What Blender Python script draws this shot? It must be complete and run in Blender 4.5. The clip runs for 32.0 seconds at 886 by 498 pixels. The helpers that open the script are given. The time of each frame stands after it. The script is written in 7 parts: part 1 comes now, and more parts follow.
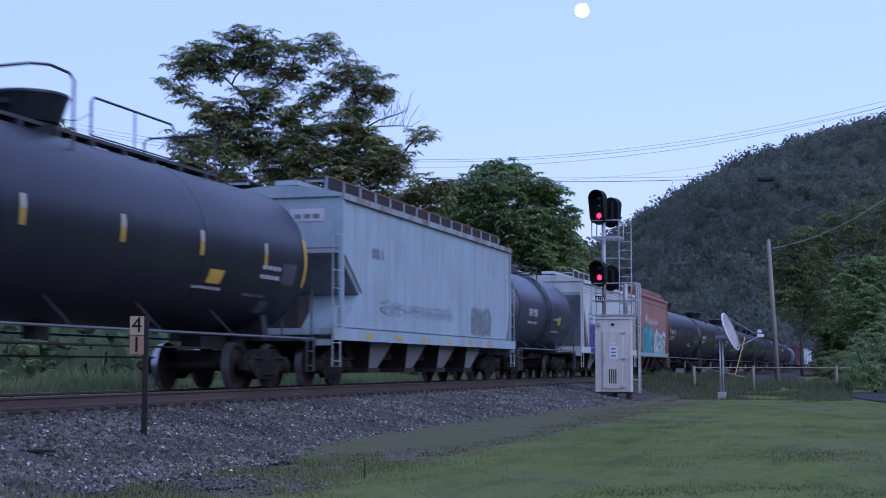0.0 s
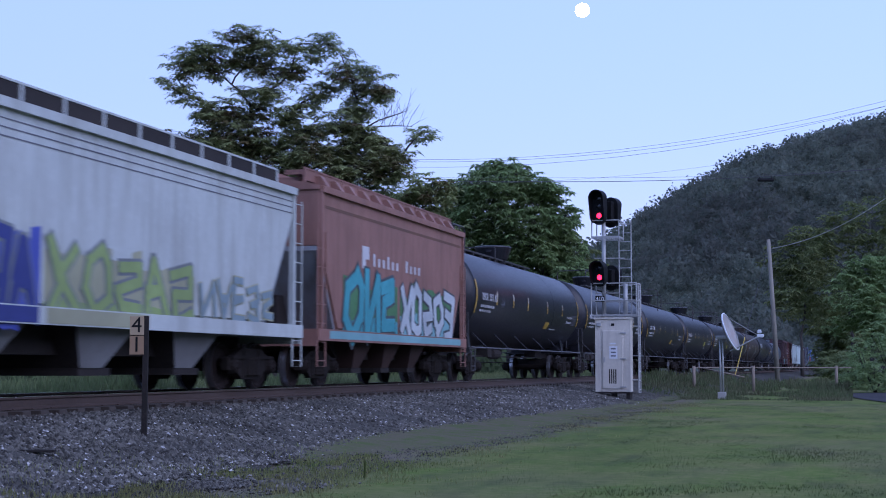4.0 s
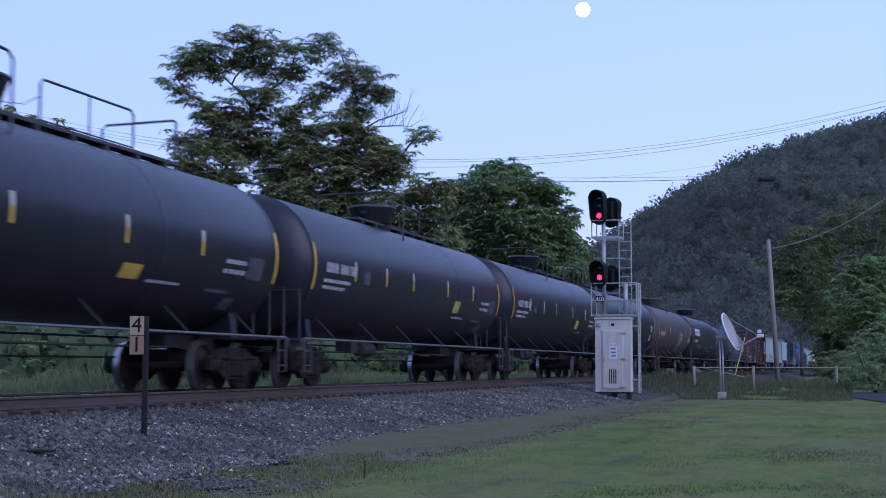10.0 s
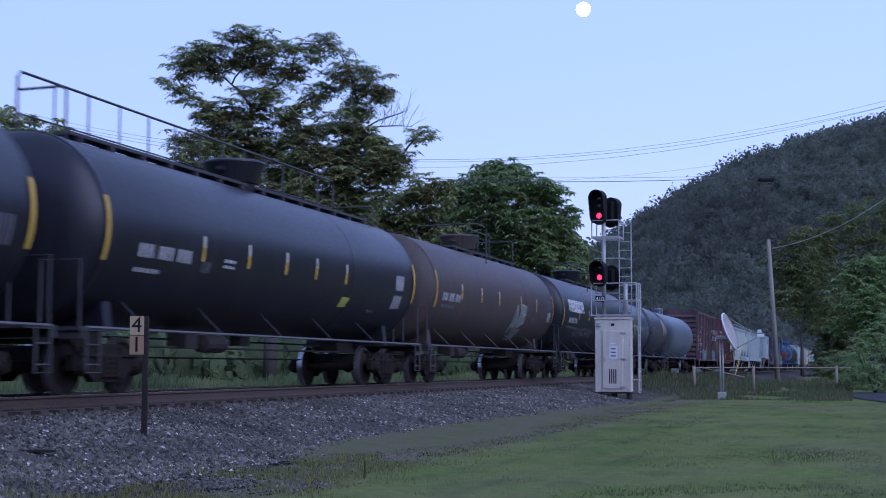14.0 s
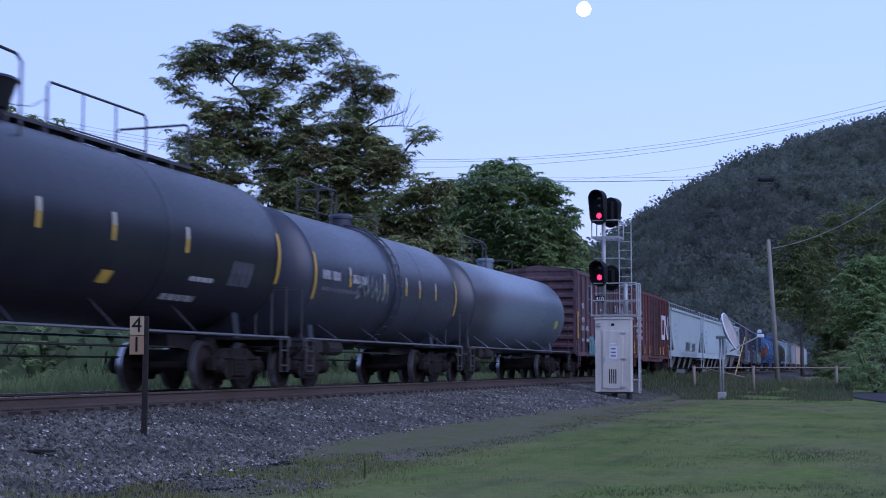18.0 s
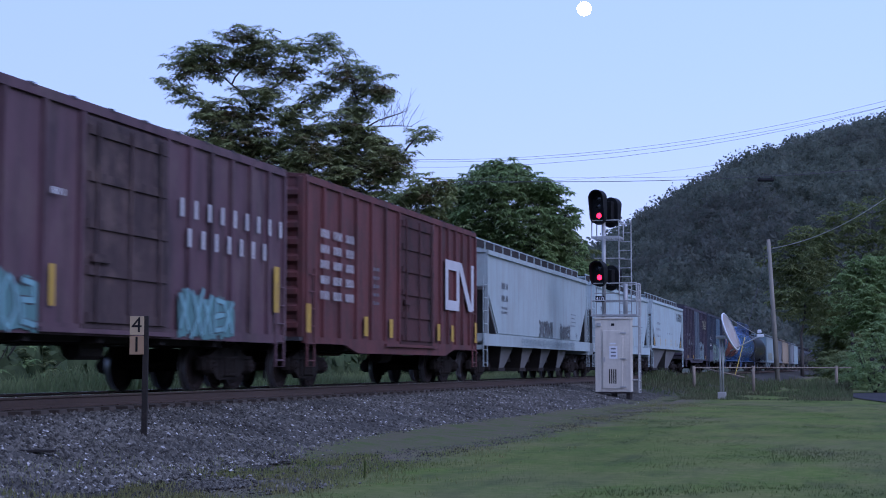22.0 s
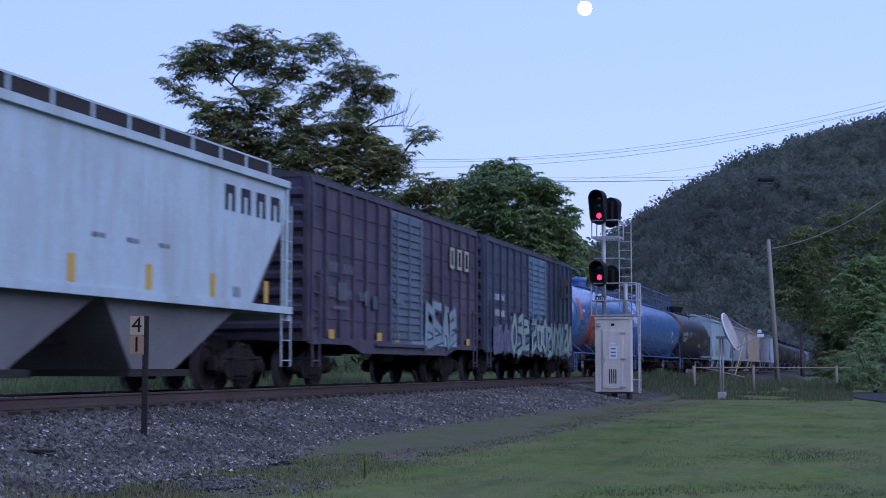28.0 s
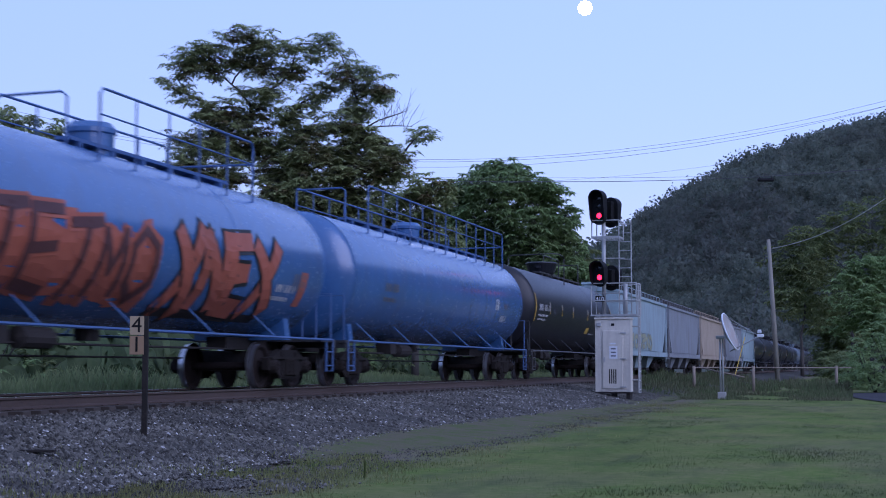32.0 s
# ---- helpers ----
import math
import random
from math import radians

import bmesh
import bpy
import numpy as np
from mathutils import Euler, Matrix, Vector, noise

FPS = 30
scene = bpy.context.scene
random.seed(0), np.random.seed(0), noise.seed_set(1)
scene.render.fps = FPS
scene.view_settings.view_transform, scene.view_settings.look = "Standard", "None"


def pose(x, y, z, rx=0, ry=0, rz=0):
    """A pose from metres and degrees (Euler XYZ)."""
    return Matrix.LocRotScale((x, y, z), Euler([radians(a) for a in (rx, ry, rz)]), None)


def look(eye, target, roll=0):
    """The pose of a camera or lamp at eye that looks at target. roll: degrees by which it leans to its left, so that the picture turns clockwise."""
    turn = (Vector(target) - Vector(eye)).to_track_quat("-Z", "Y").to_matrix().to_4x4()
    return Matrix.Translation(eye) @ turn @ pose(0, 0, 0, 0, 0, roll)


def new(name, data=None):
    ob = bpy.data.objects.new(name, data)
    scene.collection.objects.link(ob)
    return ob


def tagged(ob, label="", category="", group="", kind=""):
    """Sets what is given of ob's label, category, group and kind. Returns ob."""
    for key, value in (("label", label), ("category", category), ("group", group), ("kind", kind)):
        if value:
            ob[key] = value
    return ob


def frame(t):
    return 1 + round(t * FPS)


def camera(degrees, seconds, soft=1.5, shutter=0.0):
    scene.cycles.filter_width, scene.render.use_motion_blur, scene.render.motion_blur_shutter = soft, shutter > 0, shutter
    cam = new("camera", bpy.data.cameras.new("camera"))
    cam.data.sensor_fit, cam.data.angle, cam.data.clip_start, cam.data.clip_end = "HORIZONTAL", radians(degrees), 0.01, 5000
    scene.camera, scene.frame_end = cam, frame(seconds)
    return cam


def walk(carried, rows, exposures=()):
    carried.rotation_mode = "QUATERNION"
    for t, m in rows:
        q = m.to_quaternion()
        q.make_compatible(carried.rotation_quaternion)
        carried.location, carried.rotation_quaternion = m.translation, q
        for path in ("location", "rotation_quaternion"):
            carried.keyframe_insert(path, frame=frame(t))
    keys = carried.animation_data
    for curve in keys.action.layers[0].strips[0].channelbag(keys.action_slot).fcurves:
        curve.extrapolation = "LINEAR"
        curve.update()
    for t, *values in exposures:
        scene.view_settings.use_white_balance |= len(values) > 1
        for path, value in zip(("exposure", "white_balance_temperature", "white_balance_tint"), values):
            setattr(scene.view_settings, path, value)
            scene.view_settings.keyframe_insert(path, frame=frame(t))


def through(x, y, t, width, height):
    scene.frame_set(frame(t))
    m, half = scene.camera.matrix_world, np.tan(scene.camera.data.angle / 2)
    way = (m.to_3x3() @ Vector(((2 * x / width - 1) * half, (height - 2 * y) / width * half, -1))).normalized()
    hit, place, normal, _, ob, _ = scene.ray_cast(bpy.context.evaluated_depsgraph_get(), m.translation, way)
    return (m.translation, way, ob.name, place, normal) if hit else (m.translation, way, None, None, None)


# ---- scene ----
# Camera on a tripod, standing still beside the line; world: +Y runs along the track, z is up, lawn at 0.
EYE = (0.0, 0.0, 1.33)
cam = camera(33.5, 32.0, soft=1.0, shutter=0.45)
STAND = pose(*EYE, 94.598, 0, 15.83)
walk(cam, [(0.0, STAND), (32.0, STAND)], exposures=[(0.0, 1.91, 5480, 42), (32.0, 1.82, 5480, 42)])

# Dusk: the sun has just gone down behind the camera, the full moon stands opposite.
SUN_ELEVATION, SUN_TURN = radians(2.5), radians(198)
world = bpy.data.worlds.new("dusk")
scene.world = world
world.use_nodes = True
wn, wl = world.node_tree.nodes, world.node_tree.links
sky = wn.new("ShaderNodeTexSky")
sky.sky_type = "NISHITA"
sky.sun_disc = False
sky.sun_elevation, sky.sun_rotation = SUN_ELEVATION, SUN_TURN
sky.air_density, sky.dust_density, sky.ozone_density = 1.0, 0.0, 3.0
afterglow = wn.new("ShaderNodeMix")
afterglow.data_type, afterglow.blend_type = "RGBA", "MULTIPLY"
afterglow.inputs[0].default_value = 1.0
afterglow.inputs[7].default_value = (1.45, 1.0, 0.95, 1)
wl.new(sky.outputs[0], afterglow.inputs[6])
# thin high haze evens out the clear sky and tints it lilac
haze = wn.new("ShaderNodeMix")
haze.data_type = "RGBA"
haze.inputs[0].default_value = 0.76
haze.inputs[7].default_value = (0.85, 1.27, 1.80, 1)
wl.new(afterglow.outputs[2], haze.inputs[6])
wl.new(haze.outputs[2], wn["Background"].inputs[0])
wn["Background"].inputs[1].default_value = 0.156
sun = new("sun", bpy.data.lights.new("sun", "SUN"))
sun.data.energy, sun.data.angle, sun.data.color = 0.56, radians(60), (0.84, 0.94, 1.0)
# Lamp turned 44 degrees off the sky's sun, to favour the car sides.
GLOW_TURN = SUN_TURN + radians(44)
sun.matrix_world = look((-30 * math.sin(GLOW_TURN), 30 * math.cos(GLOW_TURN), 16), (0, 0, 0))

# Plan
TRACK_X, RAIL_Z = -12.65, 0.90
GAUGE = 1.435


# ---- mesh helpers ----
def link_mesh(name, data, material, parent=None, m=None):
    ob = new(name, data)
    if material is not None and not data.materials:
        data.materials.append(material)
    if parent is not None:
        ob.parent = parent
    if m is not None:
        ob.matrix_basis = m
    return ob


def mesh_of(name, bm, smooth=False):
    me = bpy.data.meshes.new(name)
    bm.normal_update()
    if smooth:
        for f in bm.faces:
            f.smooth = True
    bm.to_mesh(me)
    bm.free()
    return me


def part(name, bm, material, parent, label="", m=None, smooth=False):
    """One mesh object under a thing or a part; bm is a bmesh or a mesh that is shared."""
    data = bm if isinstance(bm, bpy.types.Mesh) else mesh_of(name, bm, smooth)
    ob = link_mesh(name, data, material, parent, m)
    if label:
        tagged(ob, label)
    return ob


def thing(name, m, label, category, group="", kind=""):
    ob = new(name)
    ob.empty_display_size = 0.2
    ob.matrix_basis = m
    return tagged(ob, label, category, group, kind)


def box(bm, x0, x1, y0, y1, z0, z1):
    v = [bm.verts.new((x, y, z)) for z in (z0, z1) for y in (y0, y1) for x in (x0, x1)]
    for f in ((0, 2, 3, 1), (4, 5, 7, 6), (0, 1, 5, 4), (2, 6, 7, 3), (0, 4, 6, 2), (1, 3, 7, 5)):
        bm.faces.new([v[i] for i in f])
    return bm


def bevel_box(x0, x1, y0, y1, z0, z1, w=0.02):
    bm = box(bmesh.new(), x0, x1, y0, y1, z0, z1)
    bmesh.ops.bevel(bm, geom=bm.edges[:], offset=w, segments=2, affect="EDGES", profile=0.6)
    return bm


def prism(bm, loop, axis, a, b):
    """A polygon pulled from a to b along an axis; loop holds the other two coordinates in x, y, z order."""
    def at(p, c):
        return {"x": (c, p[0], p[1]), "y": (p[0], c, p[1]), "z": (p[0], p[1], c)}[axis]
    lo, hi = [bm.verts.new(at(p, a)) for p in loop], [bm.verts.new(at(p, b)) for p in loop]
    n = len(loop)
    bm.faces.new(lo)
    bm.faces.new(hi[::-1])
    for i in range(n):
        bm.faces.new((lo[i], hi[i], hi[(i + 1) % n], lo[(i + 1) % n]))
    bmesh.ops.recalc_face_normals(bm, faces=bm.faces[:])
    return bm


def rod(bm, a, b, r, seg=6, r2=None):
    a, b = Vector(a), Vector(b)
    d = (b - a).normalized()
    u = d.orthogonal().normalized()
    w = d.cross(u)
    r2 = r if r2 is None else r2
    rings = []
    for p, q in ((a, r), (b, r2)):
        rings.append([bm.verts.new(p + q * (math.cos(t) * u + math.sin(t) * w)) for t in [2 * math.pi * i / seg for i in range(seg)]])
    for i in range(seg):
        j = (i + 1) % seg
        bm.faces.new((rings[0][i], rings[0][j], rings[1][j], rings[1][i]))
    bm.faces.new(rings[0][::-1])
    bm.faces.new(rings[1])
    return bm


def pipe(bm, points, r, seg=6):
    """One unbroken tube along a line of points."""
    pts = [Vector(p) for p in points]
    u, rings = None, []
    for i, p in enumerate(pts):
        d = (pts[min(i + 1, len(pts) - 1)] - pts[max(i - 1, 0)]).normalized()
        u = d.orthogonal().normalized() if u is None else (u - d * u.dot(d)).normalized()
        w = d.cross(u)
        rings.append([bm.verts.new(p + r * (math.cos(t) * u + math.sin(t) * w)) for t in [2 * math.pi * k / seg for k in range(seg)]])
    for a, b in zip(rings, rings[1:]):
        for i in range(seg):
            j = (i + 1) % seg
            bm.faces.new((a[i], a[j], b[j], b[i]))
    bm.faces.new(rings[0][::-1])
    bm.faces.new(rings[-1])
    return bm


def lathe(bm, profile, seg=32, axis="y", centre=(0, 0, 0), flat=False):
    """Turn (radius, position) pairs about an axis."""
    rings = []
    for r, p in profile:
        ring = []
        for i in range(seg if r > 1e-6 else 1):
            t = 2 * math.pi * i / seg
            c, s = r * math.cos(t), r * math.sin(t)
            q = {"y": (c, p, s), "x": (p, c, s), "z": (c, s, p)}[axis]
            ring.append(bm.verts.new(Vector(q) + Vector(centre)))
        rings.append(ring)
    for a, b in zip(rings, rings[1:]):
        for i in range(seg):
            j = (i + 1) % seg
            if len(a) == 1 and len(b) > 1:
                bm.faces.new((a[0], b[i], b[j]))
            elif len(b) == 1 and len(a) > 1:
                bm.faces.new((a[i], a[j], b[0]))
            elif len(a) > 1:
                bm.faces.new((a[i], a[j], b[j], b[i]))
    bmesh.ops.recalc_face_normals(bm, faces=bm.faces[:])
    return bm


def raw_mesh(name, verts, faces):
    me = bpy.data.meshes.new(name)
    me.from_pydata(verts, [], faces)
    me.update()
    return me


RUNGS = {}


def ladder(name, parent, material, x, y0, y1, z0, z1, step=0.38, r=0.018, m=None):
    """Two stiles with rungs of their own."""
    bm = pipe(bmesh.new(), [(x, y0, z1), (x, y0, z0), (x, y1, z0), (x, y1, z1)], r + 0.006, 5)
    ob = part(name, bm, material, parent, m=m)
    key = (round(abs(y1 - y0), 3), r, material.name)
    if key not in RUNGS:
        RUNGS[key] = mesh_of("rung", rod(bmesh.new(), (0, -abs(y1 - y0) / 2, 0), (0, abs(y1 - y0) / 2, 0), r, 5))
    z = z0 + 0.12
    while z < z1:
        part("rung", RUNGS[key], material, ob, m=pose(x, (y0 + y1) / 2, z))
        z += step
    return ob


# ---- materials ----
def node(nt, kind, **given):
    n = nt.nodes.new(kind)
    for k, v in given.items():
        n.inputs[k].default_value = v
    return n


def mixed(nt, fac, a, b, mode="MIX"):
    n = nt.nodes.new("ShaderNodeMix")
    n.data_type, n.blend_type = "RGBA", mode
    for i, v in ((0, fac), (6, a), (7, b)):
        if hasattr(v, "is_output"):
            nt.links.new(v, n.inputs[i])
        else:
            n.inputs[i].default_value = v if i == 0 else (*v, 1)
    return n.outputs[2]


def ramp(nt, src, lo, hi):
    n = nt.nodes.new("ShaderNodeMapRange")
    n.inputs[1].default_value, n.inputs[2].default_value = lo, hi
    nt.links.new(src, n.inputs[0])
    return n.outputs[0]


def noise_tex(nt, scale, stretch=(1, 1, 1), detail=4.0, rough=0.55, coord="Object"):
    tc = nt.nodes.new("ShaderNodeTexCoord")
    mp = nt.nodes.new("ShaderNodeMapping")
    mp.inputs[3].default_value = stretch
    nt.links.new(tc.outputs[coord], mp.inputs[0])
    n = node(nt, "ShaderNodeTexNoise", Scale=scale, Detail=detail, Roughness=rough)
    nt.links.new(mp.outputs[0], n.inputs[0])
    return n.outputs[0]


def surface(name, base, second=None, rough=0.6, metal=0.0, grain=8.0, big=0.6, bump=0.15, streak=None, streak_amount=0.5, stretch=(1, 1, 1), varied=0.0, island=0.0, spec=0.5, blotch=None, blotch_amount=0.6):
    """A surface with variation at two scales, optional vertical streaks of dirt or rust and fine relief."""
    mat = bpy.data.materials.new(name)
    mat.use_nodes = True
    nt = mat.node_tree
    bsdf = nt.nodes["Principled BSDF"]
    second = second or tuple(c * 0.65 for c in base)
    fine = noise_tex(nt, grain, stretch)
    broad = noise_tex(nt, big, (1, 1, 1), 5.0)
    col = mixed(nt, ramp(nt, broad, 0.35, 0.7), base, second)
    col = mixed(nt, ramp(nt, fine, 0.45, 0.8), col, tuple(min(1, c * 1.25) for c in second))
    if streak:
        runs = noise_tex(nt, 2.6, (1, 1, 0.12), 6.0, 0.6)
        fac = nt.nodes.new("ShaderNodeMath")
        fac.operation = "MULTIPLY"
        nt.links.new(ramp(nt, runs, 0.47, 0.64), fac.inputs[0])
        fac.inputs[1].default_value = streak_amount
        col = mixed(nt, fac.outputs[0], col, streak)
    if blotch:
        worn = noise_tex(nt, 1.7, (1, 1, 0.6), 9.0, 0.72)
        fac = nt.nodes.new("ShaderNodeMath")
        fac.operation = "MULTIPLY"
        nt.links.new(ramp(nt, worn, 0.48, 0.60), fac.inputs[0])
        fac.inputs[1].default_value = blotch_amount
        col = mixed(nt, fac.outputs[0], col, blotch)
    if varied or island:
        info = nt.nodes.new("ShaderNodeNewGeometry" if island else "ShaderNodeObjectInfo")
        r = info.outputs["Random Per Island" if island else "Random"]
        hsv = nt.nodes.new("ShaderNodeHueSaturation")
        amount = island or varied
        mr = nt.nodes.new("ShaderNodeMapRange")
        mr.inputs[3].default_value, mr.inputs[4].default_value = 1 - amount, 1 + amount
        nt.links.new(r, mr.inputs[0])
        nt.links.new(mr.outputs[0], hsv.inputs["Value"])
        nt.links.new(col, hsv.inputs["Color"])
        col = hsv.outputs[0]
    nt.links.new(col, bsdf.inputs["Base Color"])
    rr = nt.nodes.new("ShaderNodeMapRange")
    rr.inputs[3].default_value, rr.inputs[4].default_value = max(0.05, rough - 0.12), min(1, rough + 0.15)
    nt.links.new(fine, rr.inputs[0])
    nt.links.new(rr.outputs[0], bsdf.inputs["Roughness"])
    bsdf.inputs["Metallic"].default_value = metal
    bsdf.inputs["Specular IOR Level"].default_value = spec
    if bump:
        b = node(nt, "ShaderNodeBump", Strength=bump, Distance=0.02)
        nt.links.new(fine, b.inputs["Height"])
        nt.links.new(b.outputs[0], bsdf.inputs["Normal"])
    return mat


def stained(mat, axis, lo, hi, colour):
    """A second colour that ends in a ragged edge between lo and hi along an axis of the thing."""
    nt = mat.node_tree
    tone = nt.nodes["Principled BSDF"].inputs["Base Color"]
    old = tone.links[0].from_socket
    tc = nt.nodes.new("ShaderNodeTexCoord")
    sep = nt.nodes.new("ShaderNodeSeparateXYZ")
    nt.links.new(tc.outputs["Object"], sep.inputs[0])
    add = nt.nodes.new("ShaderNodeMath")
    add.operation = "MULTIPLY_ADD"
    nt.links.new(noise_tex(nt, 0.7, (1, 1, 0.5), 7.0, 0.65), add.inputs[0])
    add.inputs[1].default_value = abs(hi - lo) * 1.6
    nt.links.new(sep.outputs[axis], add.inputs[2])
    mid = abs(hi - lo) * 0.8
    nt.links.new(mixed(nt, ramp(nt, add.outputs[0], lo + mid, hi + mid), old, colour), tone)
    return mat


def glow(name, colour, strength):
    mat = bpy.data.materials.new(name)
    mat.use_nodes = True
    b = mat.node_tree.nodes["Principled BSDF"]
    b.inputs["Base Color"].default_value = (*colour, 1)
    b.inputs["Emission Color"].default_value = (*colour, 1)
    b.inputs["Emission Strength"].default_value = strength
    return mat


def leafy(name, base, second, island=0.35, through=0.35):
    mat = surface(name, base, second, rough=0.65, grain=3.0, big=0.25, bump=0.0, island=island, spec=0.08)
    nt = mat.node_tree
    b = nt.nodes["Principled BSDF"]
    lit = nt.nodes.new("ShaderNodeBsdfTranslucent")
    nt.links.new(b.inputs["Base Color"].links[0].from_socket, lit.inputs[0])
    both = nt.nodes.new("ShaderNodeMixShader")
    both.inputs[0].default_value = through
    nt.links.new(b.outputs[0], both.inputs[1])
    nt.links.new(lit.outputs[0], both.inputs[2])
    nt.links.new(both.outputs[0], nt.nodes["Material Output"].inputs[0])
    return mat


BLACK = surface("black_tank_paint", (0.0085, 0.0088, 0.014), (0.013, 0.013, 0.018), rough=0.38, grain=14, streak=(0.026, 0.025, 0.029), streak_amount=0.35, bump=0.05, spec=0.36)
BLACK_BROWN = surface("rust_brown_black_paint", (0.046, 0.038, 0.036), (0.054, 0.043, 0.039), rough=0.5, spec=0.3, grain=14, streak=(0.09, 0.06, 0.05), streak_amount=0.5, bump=0.05)
SLATE = surface("slate_blue_tank_paint", (0.036, 0.043, 0.064), (0.024, 0.028, 0.040), rough=0.36, spec=0.45, grain=10, streak=(0.03, 0.03, 0.035), streak_amount=0.6, bump=0.05)
STEEL_BLUE = surface("faded_steel_blue_paint", (0.112, 0.148, 0.185), (0.080, 0.105, 0.135), rough=0.45, spec=0.35, grain=10, streak=(0.06, 0.075, 0.10), streak_amount=0.6, bump=0.05, blotch=(0.08, 0.10, 0.125), blotch_amount=0.4)
# Near-black front end stands for shade; streaks and blotches are grime.
STEEL_SHADED_END = stained(surface("grimy_shaded_end_blue_paint", (0.112, 0.145, 0.180), (0.088, 0.115, 0.145), rough=0.34, spec=0.6, grain=10, streak=(0.08, 0.10, 0.125), streak_amount=0.5, bump=0.05, blotch=(0.07, 0.085, 0.105), blotch_amount=0.3), 1, -2.6, -5.2, (0.030, 0.034, 0.044))
BRIGHT_BLUE = surface("bright_blue_paint", (0.040, 0.116, 0.284), (0.033, 0.094, 0.225), rough=0.22, spec=0.8, grain=10, streak=(0.05, 0.08, 0.16), streak_amount=0.35, bump=0.04)
BLUE_DARK = surface("blue_rail_paint", (0.05, 0.11, 0.26), (0.035, 0.08, 0.19), rough=0.5, grain=14, bump=0.04)
HOPPER_BLUE = surface("pale_blue_grey_paint", (0.262, 0.350, 0.382), (0.222, 0.298, 0.325), rough=0.55, grain=9, streak=(0.18, 0.15, 0.13), streak_amount=0.4, bump=0.05, blotch=(0.21, 0.24, 0.26), blotch_amount=0.4)
HOPPER_GREY = surface("pale_grey_paint", (0.325, 0.40, 0.405), (0.28, 0.345, 0.35), rough=0.55, grain=9, streak=(0.22, 0.20, 0.18), streak_amount=0.35, bump=0.05, blotch=(0.27, 0.29, 0.29), blotch_amount=0.35)
HOPPER_CREAM = surface("stained_cream_grey_paint", (0.43, 0.465, 0.445), (0.37, 0.40, 0.385), rough=0.6, grain=9, streak=(0.21, 0.20, 0.17), streak_amount=0.4, bump=0.05, blotch=(0.34, 0.35, 0.33), blotch_amount=0.4)
HOPPER_WHITE = surface("dirty_white_paint", (0.385, 0.485, 0.505), (0.33, 0.415, 0.43), rough=0.5, grain=9, streak=(0.27, 0.25, 0.22), streak_amount=0.4, bump=0.05, blotch=(0.31, 0.33, 0.33), blotch_amount=0.35)
HOPPER_ORANGE = surface("faded_terracotta_paint", (0.275, 0.135, 0.105), (0.215, 0.105, 0.082), rough=0.6, grain=9, streak=(0.15, 0.07, 0.05), streak_amount=0.55, bump=0.05, blotch=(0.17, 0.08, 0.06), blotch_amount=0.4)
HOPPER_TAN = surface("tan_paint", (0.38, 0.30, 0.23), (0.30, 0.24, 0.18), rough=0.6, grain=9, streak=(0.2, 0.15, 0.1), streak_amount=0.5, bump=0.05)
HOPPER_DULL = surface("dull_grey_paint", (0.22, 0.24, 0.26), (0.17, 0.18, 0.2), rough=0.6, grain=9, streak=(0.12, 0.1, 0.09), streak_amount=0.5, bump=0.05)
BOX_MAROON = surface("dull_maroon_paint", (0.108, 0.058, 0.070), (0.084, 0.048, 0.058), rough=0.6, grain=9, streak=(0.036, 0.024, 0.027), streak_amount=0.8, bump=0.06, blotch=(0.125, 0.085, 0.082), blotch_amount=0.5, spec=0.3)
BOX_RED = surface("oxide_red_paint", (0.132, 0.044, 0.042), (0.104, 0.037, 0.037), rough=0.6, grain=9, streak=(0.035, 0.018, 0.018), streak_amount=0.6, bump=0.06, blotch=(0.060, 0.034, 0.032), blotch_amount=0.5, spec=0.3)
BOX_PURPLE = surface("weathered_purple_brown_paint", (0.052, 0.046, 0.074), (0.056, 0.046, 0.060), rough=0.6, grain=9, streak=(0.025, 0.021, 0.028), streak_amount=0.6, bump=0.06, blotch=(0.095, 0.078, 0.088), blotch_amount=0.55, spec=0.3)
BOX_NAVY = surface("weathered_navy_paint", (0.046, 0.060, 0.090), (0.038, 0.046, 0.068), rough=0.6, grain=9, streak=(0.024, 0.024, 0.032), streak_amount=0.6, bump=0.06, blotch=(0.065, 0.070, 0.080), blotch_amount=0.5, spec=0.3)
DOOR_RUST = surface("rust_blotched_door_paint", (0.070, 0.045, 0.046), (0.050, 0.034, 0.035), rough=0.7, grain=9, streak=(0.018, 0.014, 0.015), streak_amount=0.85, bump=0.08, blotch=(0.120, 0.082, 0.074), blotch_amount=0.75, spec=0.2)
DOOR_RED = surface("rusty_red_door_paint", (0.082, 0.034, 0.034), (0.060, 0.028, 0.028), rough=0.7, grain=9, streak=(0.022, 0.014, 0.014), streak_amount=0.8, bump=0.08, blotch=(0.042, 0.026, 0.025), blotch_amount=0.75, spec=0.2)
DOOR_BLUE = surface("grey_blue_door_paint", (0.092, 0.122, 0.155), (0.068, 0.092, 0.120), rough=0.55, grain=9, streak=(0.06, 0.07, 0.08), streak_amount=0.4, bump=0.05)
DOOR_LIGHT = surface("light_blue_door_paint", (0.098, 0.168, 0.228), (0.078, 0.13, 0.18), rough=0.55, grain=9, streak=(0.06, 0.09, 0.12), streak_amount=0.4, bump=0.05)
TRUCK_STEEL = surface("grimy_cast_steel", (0.014, 0.012, 0.011), (0.024, 0.019, 0.017), rough=0.8, spec=0.12, grain=20, bump=0.3)
